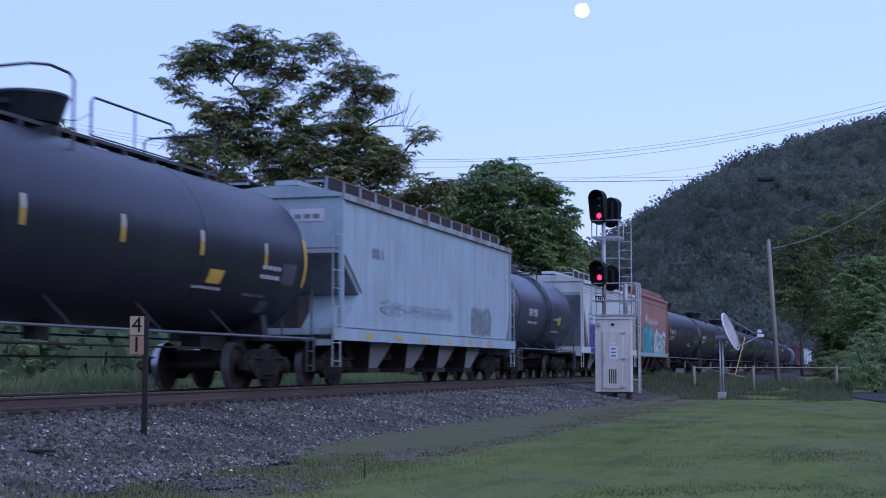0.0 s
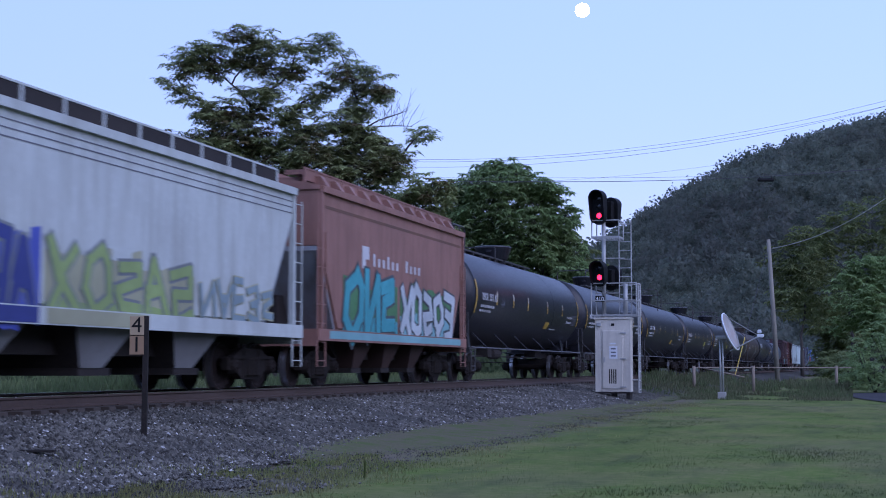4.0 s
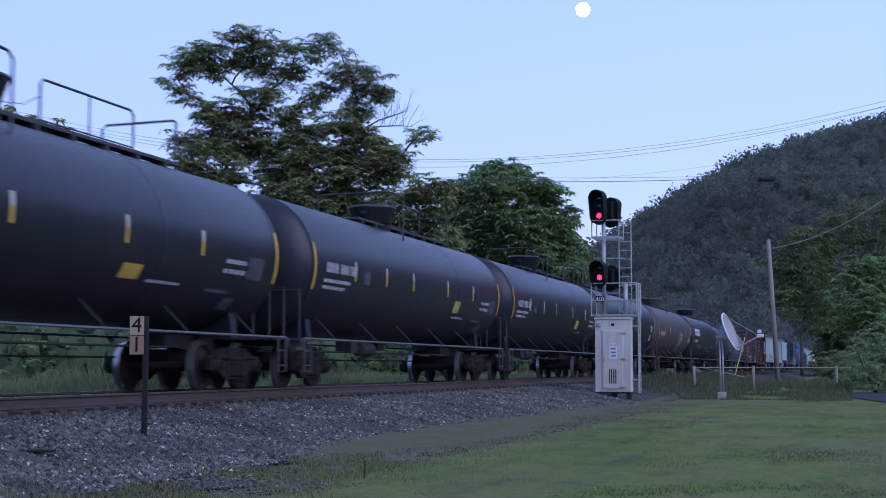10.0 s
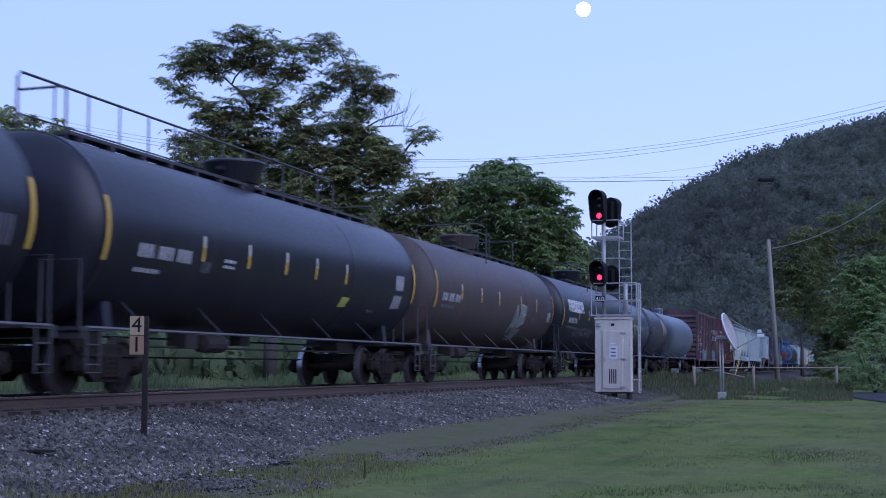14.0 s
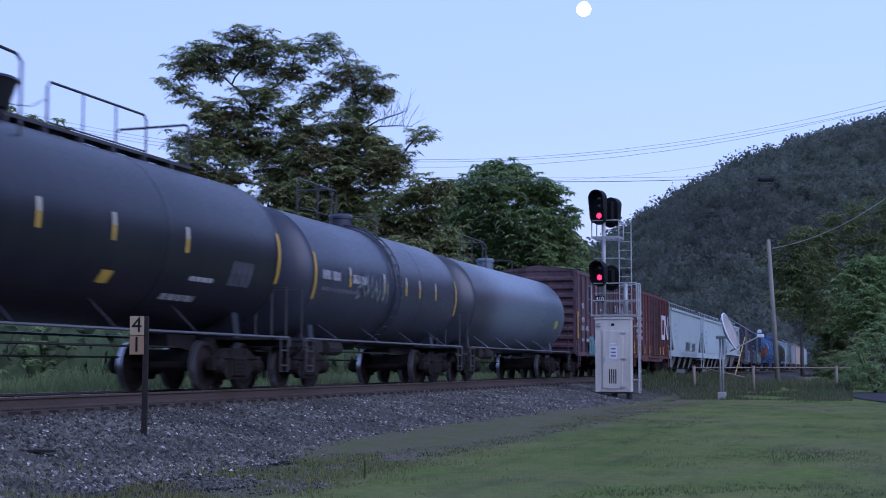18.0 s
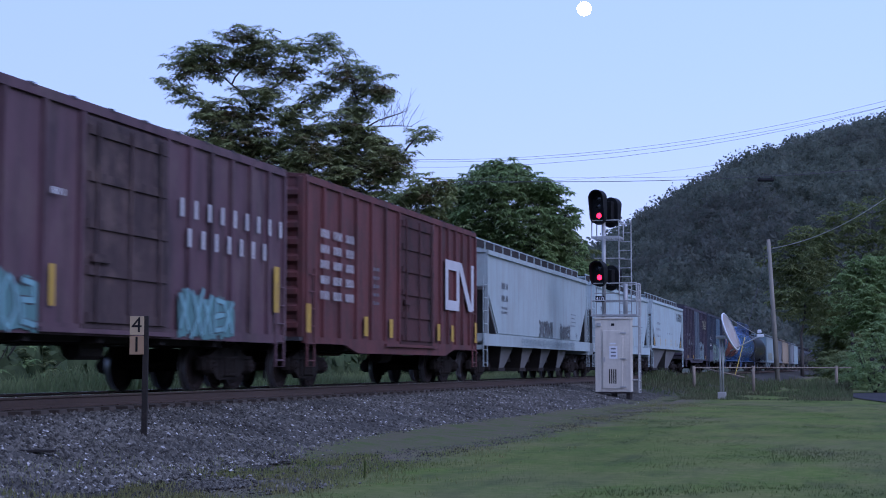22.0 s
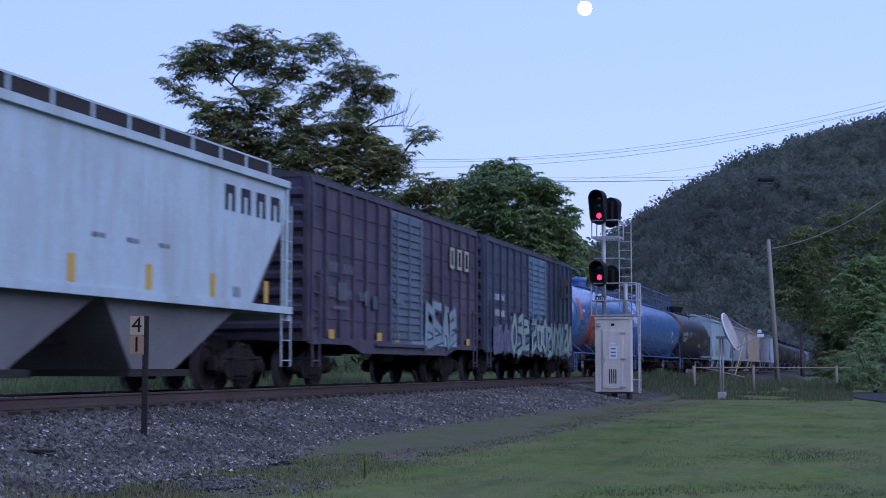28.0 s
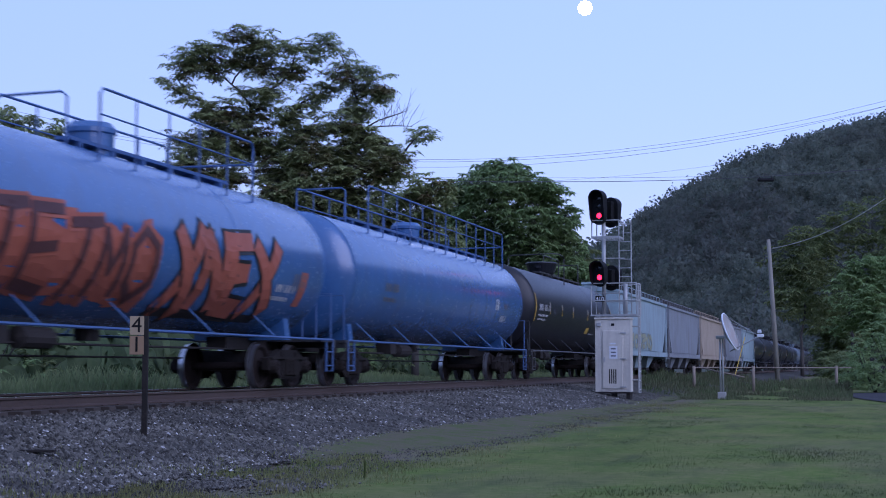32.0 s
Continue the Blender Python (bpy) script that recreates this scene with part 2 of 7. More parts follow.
WHEEL_STEEL = surface("rusty_wheel_steel", (0.014, 0.010, 0.009), (0.024, 0.017, 0.015), rough=0.8, grain=18, bump=0.1, spec=0.15)
TREAD_STEEL = surface("bright_tread_steel", (0.45, 0.45, 0.47), (0.35, 0.35, 0.37), rough=0.3, metal=0.9, grain=18, bump=0.02)
UNDERFRAME = surface("grimy_underframe", (0.020, 0.018, 0.018), (0.034, 0.028, 0.026), rough=0.8, spec=0.2, grain=12, bump=0.2)
# Dark colour for the shade under the hopper end slopes.
SLOPE_SHADE = surface("shaded_slope_steel", (0.085, 0.080, 0.080), (0.055, 0.050, 0.050), rough=0.7, grain=10, bump=0.1, spec=0.2)
BAY_RUST = surface("dark_rusty_bay_steel", (0.060, 0.036, 0.030), (0.038, 0.025, 0.022), rough=0.75, grain=10, bump=0.1, spec=0.15)
GALV = surface("dark_galvanised_grating", (0.055, 0.055, 0.06), (0.04, 0.04, 0.043), rough=0.6, metal=0.4, grain=12, bump=0.1)
RAIL_DARK = surface("black_handrail_paint", (0.026, 0.026, 0.030), (0.040, 0.036, 0.036), rough=0.5, grain=14, bump=0.03)
RAIL_GREY = surface("weathered_grey_handrail", (0.105, 0.105, 0.115), (0.07, 0.07, 0.075), rough=0.5, grain=14, bump=0.03)
YELLOW = surface("faded_yellow_reflective_tape", (0.50, 0.31, 0.040), (0.38, 0.24, 0.04), rough=0.5, grain=18, bump=0.0)
LIME = surface("yellow_green_placard", (0.38, 0.37, 0.07), (0.30, 0.28, 0.06), rough=0.5, grain=18, bump=0.0)
WHITE_MARK = surface("chalky_white_stencil", (0.50, 0.50, 0.51), (0.35, 0.35, 0.37), rough=0.6, grain=16, bump=0.0)
GREY_MARK = surface("worn_grey_stencil", (0.14, 0.14, 0.16), (0.08, 0.08, 0.10), rough=0.6, grain=16, bump=0.0)
DARK_MARK = surface("dark_stencil", (0.10, 0.11, 0.13), (0.15, 0.16, 0.17), rough=0.6, grain=16, bump=0.0)
RUST = surface("rusted_steel", (0.16, 0.075, 0.045), (0.10, 0.055, 0.04), rough=0.8, grain=14, bump=0.2)
RUST_PATCHED = surface("pale_paint_with_rust_patches", (0.24, 0.30, 0.32), (0.20, 0.24, 0.25), rough=0.7, grain=9, bump=0.1, streak=(0.16, 0.085, 0.055), streak_amount=0.8, blotch=(0.13, 0.07, 0.045), blotch_amount=0.9)
SPRAY = {k: surface("spray_paint_" + k, c, None, rough=0.5, grain=7, bump=0.0) for k, c in {
    "blue": (0.07, 0.09, 0.40), "green": (0.25, 0.34, 0.12), "teal": (0.05, 0.32, 0.36), "aqua": (0.19, 0.40, 0.43), "white": (0.46, 0.51, 0.53), "orange": (0.37, 0.095, 0.055),
    "mint": (0.22, 0.32, 0.275), "navy": (0.035, 0.045, 0.20), "sea": (0.10, 0.23, 0.23), "violet": (0.115, 0.11, 0.19), "charcoal": (0.07, 0.08, 0.09), "ink": (0.010, 0.011, 0.015), "dull_red": (0.032, 0.017, 0.018), "leaf": (0.07, 0.20, 0.08), "red": (0.085, 0.028, 0.028), "sand": (0.34, 0.34, 0.22), "smoke": (0.17, 0.19, 0.20), "haze": (0.205, 0.275, 0.30)}.items()}

# ---- ground, track bed ----
def bank(x):
    """Height of the ground across the line: lawn, ballast slope, track bed, far field."""
    return float(np.interp(-x, [-400, 6.9, 7.7, 9.5, 11.1, 11.5, 13.8, 14.2, 15.8, 18.0, 60, 400], [0, 0.0, 0.03, 0.40, 0.60, 0.645, 0.65, 0.62, 0.30, 0.22, 0.1, 0.0]))


GRASS = surface("mown_lawn", (0.098, 0.146, 0.038), (0.150, 0.150, 0.064), rough=1.0, grain=5.0, big=0.45, bump=0.6, spec=0.0)


def patches(mat):
    """Worn straw-coloured and darker lush patches that lie in the same places in turf and blades."""
    nt = mat.node_tree
    tone = nt.nodes["Principled BSDF"].inputs["Base Color"].links[0].from_socket
    worn = mixed(nt, ramp(nt, noise_tex(nt, 0.16, (1, 0.45, 1), 6.0, 0.62), 0.47, 0.70), tone, (0.150, 0.132, 0.084))
    lush = ramp(nt, noise_tex(nt, 0.33, (1, 0.35, 1), 6.0, 0.66), 0.46, 0.78)
    out = mixed(nt, lush, worn, (0.070, 0.108, 0.036))
    out = mixed(nt, ramp(nt, noise_tex(nt, 1.3, (1, 0.3, 1), 6.0, 0.65), 0.50, 0.84), out, (0.056, 0.072, 0.040))
    for n in nt.nodes:
        if n.type in ("BSDF_PRINCIPLED", "BSDF_TRANSLUCENT"):
            nt.links.new(out, n.inputs[0])


patches(GRASS)
stained(GRASS, 0, -5.4, -6.9, (0.140, 0.122, 0.092))
SOIL = surface("bare_gritty_soil", (0.122, 0.106, 0.080), (0.104, 0.104, 0.062), rough=1.0, grain=18, big=1.1, bump=0.8, spec=0.0, blotch=(0.085, 0.115, 0.042), blotch_amount=0.85)
BALLAST = surface("grey_ballast", (0.080, 0.076, 0.067), (0.048, 0.045, 0.040), rough=0.9, grain=22, big=0.8, bump=1.0, spec=0.05)
ASPHALT = surface("dark_asphalt", (0.05, 0.05, 0.055), (0.065, 0.063, 0.065), rough=1.0, grain=40, bump=0.2, spec=0.0)
bm = bmesh.new()
xs = [-3000, -900, -400, -200, -120, -80, -60, -45, -35, -28, -23, -20, -18, -15.8, -14.05, -11.25, -9.5, -8.6, -7.7, -6.9, -6, -5, -4, -3, -2, -1, 0, 1.5, 3, 5, 8, 12, 20, 40, 80, 160, 400, 900, 3000]
ys = [-60, -20, 0, 6, 10] + [10 + 2 * k for k in range(1, 36)] + [90, 100, 115, 130, 150, 180, 220, 270, 330, 400, 600, 900, 1500, 4500]
grid = [[bm.verts.new((x, y, bank(x) - (0.05 if -15.8 <= x <= -7.7 else 0) + (0.02 * noise.noise((x * 0.3, y * 0.2, 0)) if -7 < x < 60 and y < 120 else 0))) for x in xs] for y in ys]
for a, b in zip(grid, grid[1:]):
    for i in range(len(xs) - 1):
        bm.faces.new((a[i], a[i + 1], b[i + 1], b[i]))
tagged(part("ground", bm, GRASS, None, "uneven mown grass beside a railway line", smooth=True), "", "ground", "", "structure")

bm = bmesh.new()
ys = [-30 + 0.8 * k for k in range(150)] + [95, 110, 130, 160, 200, 300, 450, 800]
cross = [-15.9, -14.1, -13.6, -12.7, -11.7, -11.2, -10.4, -9.5, -8.8, -8.2, -7.6]
rows = []
for y in ys:
    edge = 0.55 * noise.noise((0.0, y * 0.35, 4.0)) + 0.25 * noise.noise((3.0, y * 1.3, 4.0)) if y < 90 else 0.0
    row = []
    for k, x in enumerate(cross):
        xx = x + edge * (1 if k == len(cross) - 1 else 0.4 if k == len(cross) - 2 else 0)
        z = bank(xx) + (-0.02 if k in (0, len(cross) - 1) else 0.02 + 0.03 * noise.noise((xx * 1.5, y * 1.5, 1)))
        row.append(bm.verts.new((xx, y, z)))
    rows.append(row)
for a, b in zip(rows, rows[1:]):
    for i in range(len(cross) - 1):
        bm.faces.new((a[i], a[i + 1], b[i + 1], b[i]))
bm.faces.index_update()
bed_rust = [f.index for f in bm.faces if -14.1 < f.calc_center_median().x < -11.3]
bed = tagged(part("track_bed", bm, BALLAST, None, "grey crushed-stone ballast bank under the track"), "", "ballast", "", "structure")
RUSTY_BED = surface("rust_stained_ballast", (0.055, 0.040, 0.032), (0.038, 0.028, 0.024), rough=0.9, grain=22, big=0.8, bump=1.0, spec=0.05)
bed.data.materials.append(RUSTY_BED)
for k in bed_rust:
    bed.data.polygons[k].material_index = 1


bm = bmesh.new()
rows = []
for k in range(150):
    y = 9 + 0.5 * k
    a = 0.5 * noise.noise((1.0, y * 0.5, 8.0)) + 0.25 * noise.noise((2.0, y * 1.9, 8.0))
    b = 0.8 * noise.noise((5.0, y * 0.3, 2.0)) + 0.35 * noise.noise((5.0, y * 1.5, 2.0))
    grow = min(1.0, max(0.0, (y - 18.5) / 6.0)) * (1 - 0.62 * min(1.0, max(0.0, (y - 30) / 16)))
    rows.append([bm.verts.new((x, y, bank(x) + dz)) for x, dz in ((-8.7, -0.01), (-8.2 + 0.3 * a, 0.025 * grow), (-8.0 + grow * (1.4 + 0.8 * b + 0.5 * a), 0.03 * grow), (-7.9 + grow * (2.3 + 1.8 * b + 1.5 * a), -0.025))])
for a, b in zip(rows, rows[1:]):
    for i in range(3):
        bm.faces.new((a[i], a[i + 1], b[i + 1], b[i]))
tagged(part("soil_verge", bm, SOIL, None, "strip of bare gritty soil between ballast and lawn"), "", "ground", "", "structure")


def stones(name, count, area, size, material, label, seed, z_up=0.0, round_=False):
    """Loose crushed stones, each a small broken octahedron."""
    rnd = np.random.RandomState(seed)
    x0, x1, y0, y1, near = area
    base = np.array([(1, 0, 0), (-1, 0, 0), (0, 1, 0), (0, -1, 0), (0, 0, 1), (0, 0, -1)], float)
    tris = np.array([(0, 2, 4), (2, 1, 4), (1, 3, 4), (3, 0, 4), (2, 0, 5), (1, 2, 5), (3, 1, 5), (0, 3, 5)])
    y = y0 + (y1 - y0) * rnd.rand(count) ** near
    x = x0 + (x1 - x0) * rnd.rand(count)
    if round_:
        a, r = rnd.rand(count) * 6.283, np.abs(rnd.randn(count)) * 0.45
        x, y = (x0 + x1) / 2 + (x1 - x0) / 2 * r * np.cos(a) * (1 + 0.4 * np.sin(3 * a)), (y0 + y1) / 2 + (y1 - y0) / 2 * r * np.sin(a)
    s = size * (0.5 + rnd.rand(count) ** 2 * 1.2)
    v = base[None] * (0.6 + 0.8 * rnd.rand(count, 6, 3)) * s[:, None, None] * np.array((1, 1, 0.7))
    v += 0.35 * s[:, None, None] * (rnd.rand(count, 6, 3) - 0.5)
    t = rnd.rand(count) * 6.28
    c, q = np.cos(t)[:, None], np.sin(t)[:, None]
    v = np.stack((v[..., 0] * c - v[..., 1] * q, v[..., 0] * q + v[..., 1] * c, v[..., 2]), -1)
    z = np.array([bank(a) for a in x]) + z_up
    v += np.stack((x, y, z), -1)[:, None]
    f = (tris[None] + 6 * np.arange(count)[:, None, None]).reshape(-1, 3)
    ob = link_mesh(name, raw_mesh(name, v.reshape(-1, 3).tolist(), f.tolist()), material)
    return tagged(ob, label, "stones", "", "stuff")


STONE = surface("crushed_stone", (0.128, 0.121, 0.106), (0.044, 0.041, 0.036), rough=0.85, grain=30, bump=0.3, island=0.7, spec=0.12)
RUSTY_STONE = surface("rust_stained_stone", (0.062, 0.046, 0.038), (0.036, 0.028, 0.024), rough=0.85, grain=30, bump=0.3, island=0.5, spec=0.1)
STONE_PALE = surface("pale_stone", (0.40, 0.39, 0.38), (0.26, 0.25, 0.25), rough=0.85, grain=30, bump=0.2, island=0.4, spec=0.25)
stones("ballast_stones", 90000, (-11.4, -7.7, 12, 62, 2.0), 0.031, STONE, "loose grey crushed-stone ballast on the bank", 5, 0.012)
stones("ballast_stones_far", 9000, (-14.0, -11.3, 14, 60, 1.6), 0.032, RUSTY_STONE, "rust-stained crushed stone between the rails", 6, 0.012)
stones("pale_stones", 3800, (-11.1, -7.6, 12, 55, 1.6), 0.021, STONE_PALE, "pale stones scattered over the ballast", 7, 0.02)
stones("gravel_patch", 1300, (-7.6, -6.4, 13.2, 16.6, 1.0), 0.026, STONE, "bare gravel patch at the edge of the lawn", 8, 0.03, round_=True)
stones("gravel_spill", 420, (-6.4, -5.6, 14.4, 16.2, 1.0), 0.024, STONE, "small spill of gravel in the grass", 9, 0.02, round_=True)

stones("soil_grit", 12000, (-8.3, -5.9, 12, 48, 1.8), 0.010, STONE, "fine grit on the bare soil verge", 10, 0.028)

# rails and ties
RAIL_BROWN = surface("rusty_rail_side", (0.046, 0.029, 0.022), (0.060, 0.038, 0.029), rough=0.8, grain=16, bump=0.15)
RAIL_TOP = surface("polished_rail_head", (0.72, 0.72, 0.74), (0.62, 0.62, 0.64), rough=0.22, metal=1.0, grain=10, bump=0.02)
TIE = surface("creosoted_tie", (0.034, 0.026, 0.020), (0.055, 0.042, 0.034), rough=0.9, grain=12, stretch=(0.2, 1, 1), bump=0.4, varied=0.25)
track = thing("railway_track", pose(TRACK_X, 0, RAIL_Z), "single railway track with rusty rails on wooden ties", "track", kind="structure")
for s in (-1, 1):
    x = s * (GAUGE / 2 + 0.036)
    bm = prism(bmesh.new(), [(x - 0.075, -0.185), (x + 0.075, -0.185), (x + 0.075, -0.17), (x + 0.012, -0.14), (x + 0.010, -0.045), (x + 0.036, -0.035), (x + 0.036, -0.006), (x - 0.036, -0.006), (x - 0.036, -0.035), (x - 0.010, -0.045), (x - 0.012, -0.14), (x - 0.075, -0.17)], "y", -40, 900)
    rail_ob = part("rail", bm, RAIL_BROWN, track)
    part("rail_head", box(bmesh.new(), x - 0.030, x + 0.030, -40, 900, -0.006, 0.0), RAIL_TOP, rail_ob)
tie_mesh = mesh_of("tie", bevel_box(-1.3, 1.3, -0.11, 0.11, -0.36, -0.186, 0.012))
plate_mesh = mesh_of("tie_plate", box(box(bmesh.new(), -0.85, -0.66, -0.09, 0.09, -0.186, -0.172), 0.66, 0.85, -0.09, 0.09, -0.186, -0.172))
for k in range(190):
    tie = part("tie", tie_mesh, TIE, track, m=pose(random.uniform(-0.03, 0.03), -6 + 0.52 * k, 0, 0, 0, random.uniform(-0.6, 0.6)))
    if 24 <= k < 110:
        part("tie_plate", plate_mesh, RAIL_BROWN, tie)

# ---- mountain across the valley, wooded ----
# Greens paled and shifted to blue to stand in for distance haze.
HAZED_FOREST = leafy("hazed_forest_canopy", (0.132, 0.168, 0.126), (0.171, 0.184, 0.145), island=0.04, through=0.65)
nt = HAZED_FOREST.node_tree
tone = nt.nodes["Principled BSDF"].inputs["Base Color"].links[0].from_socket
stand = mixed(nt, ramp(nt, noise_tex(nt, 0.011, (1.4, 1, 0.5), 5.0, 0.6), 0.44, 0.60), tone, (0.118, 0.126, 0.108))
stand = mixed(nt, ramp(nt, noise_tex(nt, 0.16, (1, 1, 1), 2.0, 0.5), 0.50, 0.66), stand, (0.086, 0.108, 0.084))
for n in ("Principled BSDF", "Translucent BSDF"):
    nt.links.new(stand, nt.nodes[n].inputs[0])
HILL_SOIL = surface("shaded_forest_floor", (0.030, 0.040, 0.020), (0.045, 0.050, 0.028), rough=0.95, grain=0.3, big=0.02, bump=0.4)


def hill(x, y):
    """Height of the wooded ridge: its nose falls off to the river at the left, its flank faces the track."""
    crest = float(np.interp(x, [-330, -230, -170, -136, -109, -91, -73, -50, -27, -7, 14, 70, 200, 500, 1200], [-4, 18, 48, 69.5, 88.5, 101, 109.5, 118, 126, 132, 136.5, 148, 168, 200, 210]))
    t = min(1.0, max(0.0, (y - 360 - 0.25 * max(0, -x - 50)) / 520))
    rise = t * t * (3 - 2 * t)
    back = min(1.0, max(0.0, (y - 1000) / 900))
    return (crest * rise) * (1 - 0.6 * back) + (5 * noise.noise((x * 0.012, y * 0.012, 0)) + 2.5 * noise.noise((x * 0.04, y * 0.04, 3))) * rise - 0.4


bm = bmesh.new()
hx = [-420 + 15 * k for k in range(80)] + [900, 1100, 1300]
hy = [340 + 20 * k for k in range(36)] + [1100, 1200, 1400, 1700, 1950]
rows = [[bm.verts.new((x, y, hill(x, y))) for x in hx] for y in hy]
for a, b in zip(rows, rows[1:]):
    for i in range(len(hx) - 1):
        bm.faces.new((a[i], a[i + 1], b[i + 1], b[i]))
tagged(part("hillside", bm, HILL_SOIL, None, "steep wooded hillside across the valley", smooth=True), "", "hill", "", "structure")

# hillside added behind the camera, out of view, to block the low glow
bm = bmesh.new()
rows = []
for k in range(41):
    a = math.radians(150 + 6.0 * k)
    row = []
    for r, z in ((70, -0.3), (85, 4.0), (110, 18.0), (150, 34.0), (210, 46.0), (320, 40.0)):
        lump = 1 + 0.22 * noise.noise((3 * math.cos(a), 3 * math.sin(a), r * 0.02))
        fade = min(1.0, min(k, 40 - k) / 6)
        row.append(bm.verts.new((r * math.cos(a), r * math.sin(a), z * lump * fade - 0.3 * (1 - fade))))
    rows.append(row)
for a, b in zip(rows, rows[1:]):
    for i in range(5):
        bm.faces.new((a[i], a[i + 1], b[i + 1], b[i]))
tagged(part("hillside", bm, HILL_SOIL, None, "unseen hillside added behind the camera to block low glow", smooth=True), "", "hill", "", "structure")


def crowns(name, spots, material, label, quads=44, seed=1, category="woods", leaf=0.16, lumps=0.0):
    """Many small tree crowns far away: each a loose dome of leaf clumps, with a lumpy body where it must be closed."""
    rnd = np.random.RandomState(seed)
    s0 = np.array(spots)
    m = len(spots) * quads
    own = np.repeat(s0, quads, axis=0)
    u = rnd.randn(m, 3)
    u /= np.linalg.norm(u, axis=1)[:, None]
    u[:, 2] = np.abs(u[:, 2]) * 1.25 - 0.4
    lump = np.repeat(0.85 + 0.3 * rnd.rand(len(spots)), quads) * (0.62 + 0.5 * rnd.rand(m))
    half = np.stack((own[:, 3] / 2, own[:, 3] / 2, own[:, 4] / 2), -1)
    p = u * lump[:, None] * half + own[:, :3] + np.stack((np.zeros(m), np.zeros(m), own[:, 4] * 0.42), -1)
    s = (own[:, 3] * leaf * (0.5 + rnd.rand(m)))[:, None]
    a = rnd.randn(m, 3)
    a /= np.linalg.norm(a, axis=1)[:, None]
    b = np.cross(a, u + 0.3 * rnd.randn(m, 3))
    b /= np.linalg.norm(b, axis=1)[:, None] + 1e-6
    v = np.stack((p - a * s, p + b * s * 0.8, p + a * s * 1.1, p - b * s * 0.7), 1).reshape(-1, 3)
    f = np.arange(4 * m).reshape(-1, 4).tolist()
    if lumps:
        ball = bmesh.new()
        bmesh.ops.create_icosphere(ball, subdivisions=2, radius=1)
        bv = np.array([w.co for w in ball.verts])
        bf = np.array([[w.index for w in q.verts] for q in ball.faces])
        ball.free()
        k = len(bv)
        body = lumps * bv[None] * (0.80 + 0.26 * rnd.rand(len(spots), k, 1)) * np.stack((s0[:, 3] / 2, s0[:, 3] / 2, s0[:, 4] / 2), -1)[:, None]
        body += s0[:, None, :3] + np.stack((0 * s0[:, 4], 0 * s0[:, 4], s0[:, 4] * 0.42), -1)[:, None]
        f += (bf[None] + len(v) + k * np.arange(len(spots))[:, None, None]).reshape(-1, 3).tolist()
        v = np.concatenate((v, body.reshape(-1, 3)))
    me = raw_mesh(name, v.tolist(), f)
    if lumps:
        me.polygons.foreach_set("use_smooth", [True] * len(f))
    return tagged(link_mesh(name, me, material), label, category, "", "stuff")


rnd = random.Random(12)
spots = []
while len(spots) < 9500:
    x, y = rnd.uniform(-300, 240), 380 + 560 * rnd.random()
    z = hill(x, y)
    if z < 1.5:
        continue
    if x > y * 0.06 + 25 or x < -y * 0.36:
        continue
    w = rnd.uniform(4.2, 7.4) * (1.0 if rnd.random() < 0.85 else 1.5)
    spots.append((x, y, z - 1.8, w, w * rnd.uniform(1.0, 1.6)))
crowns("hillside_woods", spots, HAZED_FOREST, "dense green woods covering the hillside", 80, 3, leaf=0.068)

spots = []
for k in range(520):
    y = 30 + 330 * rnd.random()
    x = -62 - 60 * rnd.random() - 0.12 * y
    w = rnd.uniform(5, 8)
    spots.append((x, y, -0.5, w, w * rnd.uniform(0.85, 1.15)))
crowns("valley_woods", spots, HAZED_FOREST, "low green woods along the river beyond the track", 140, 6, leaf=0.075, lumps=0.66)

spots = []
for k in range(300):
    y = 6 + 0.75 * k
    for row in range(2):
        spots.append((-25.5 - 2.2 * row - 0.03 * y + rnd.uniform(-0.6, 0.6), y + rnd.uniform(-0.4, 0.4), -0.6, rnd.uniform(2.8, 4.0), rnd.uniform(3.2, 4.7)))
HEDGE_LEAF = leafy("hedgerow_leaves", (0.062, 0.098, 0.045), (0.085, 0.112, 0.055), 0.35)
crowns("hedgerow", spots, HEDGE_LEAF, "dense green hedgerow beyond the far field", 190, 9, leaf=0.08, lumps=True, category="hedge")

# ---- trees ----
BARK = surface("grey_brown_bark", (0.050, 0.043, 0.036), (0.034, 0.029, 0.025), rough=0.9, grain=10, stretch=(1, 1, 0.25), bump=0.6)
LEAF_A = leafy("dark_compound_leaves", (0.225, 0.275, 0.118), (0.285, 0.310, 0.140), 0.35, 0.45)
LEAF_RUSTY = leafy("rust_tinged_leaves", (0.15, 0.10, 0.052), (0.12, 0.115, 0.05), 0.4)
LEAF_B = leafy("green_tree_leaves", (0.175, 0.265, 0.110), (0.225, 0.300, 0.125), 0.3, 0.45)
LEAF_C = leafy("hedge_leaves", (0.125, 0.165, 0.066), (0.165, 0.185, 0.076), 0.3)
BLADE = leafy("tall_grass_blades", (0.185, 0.245, 0.100), (0.235, 0.255, 0.125), 0.2, 0.5)
WEED = leafy("dark_weed_blades", (0.085, 0.125, 0.052), (0.135, 0.128, 0.075), 0.35, 0.5)
LAWN_BLADE = leafy("lawn_blades", (0.105, 0.165, 0.045), (0.150, 0.165, 0.066), 0.3, 0.6)
patches(LAWN_BLADE)
EDGE_BLADE = leafy("verge_grass_blades", (0.165, 0.215, 0.065), (0.225, 0.205, 0.095), 0.35, 0.6)


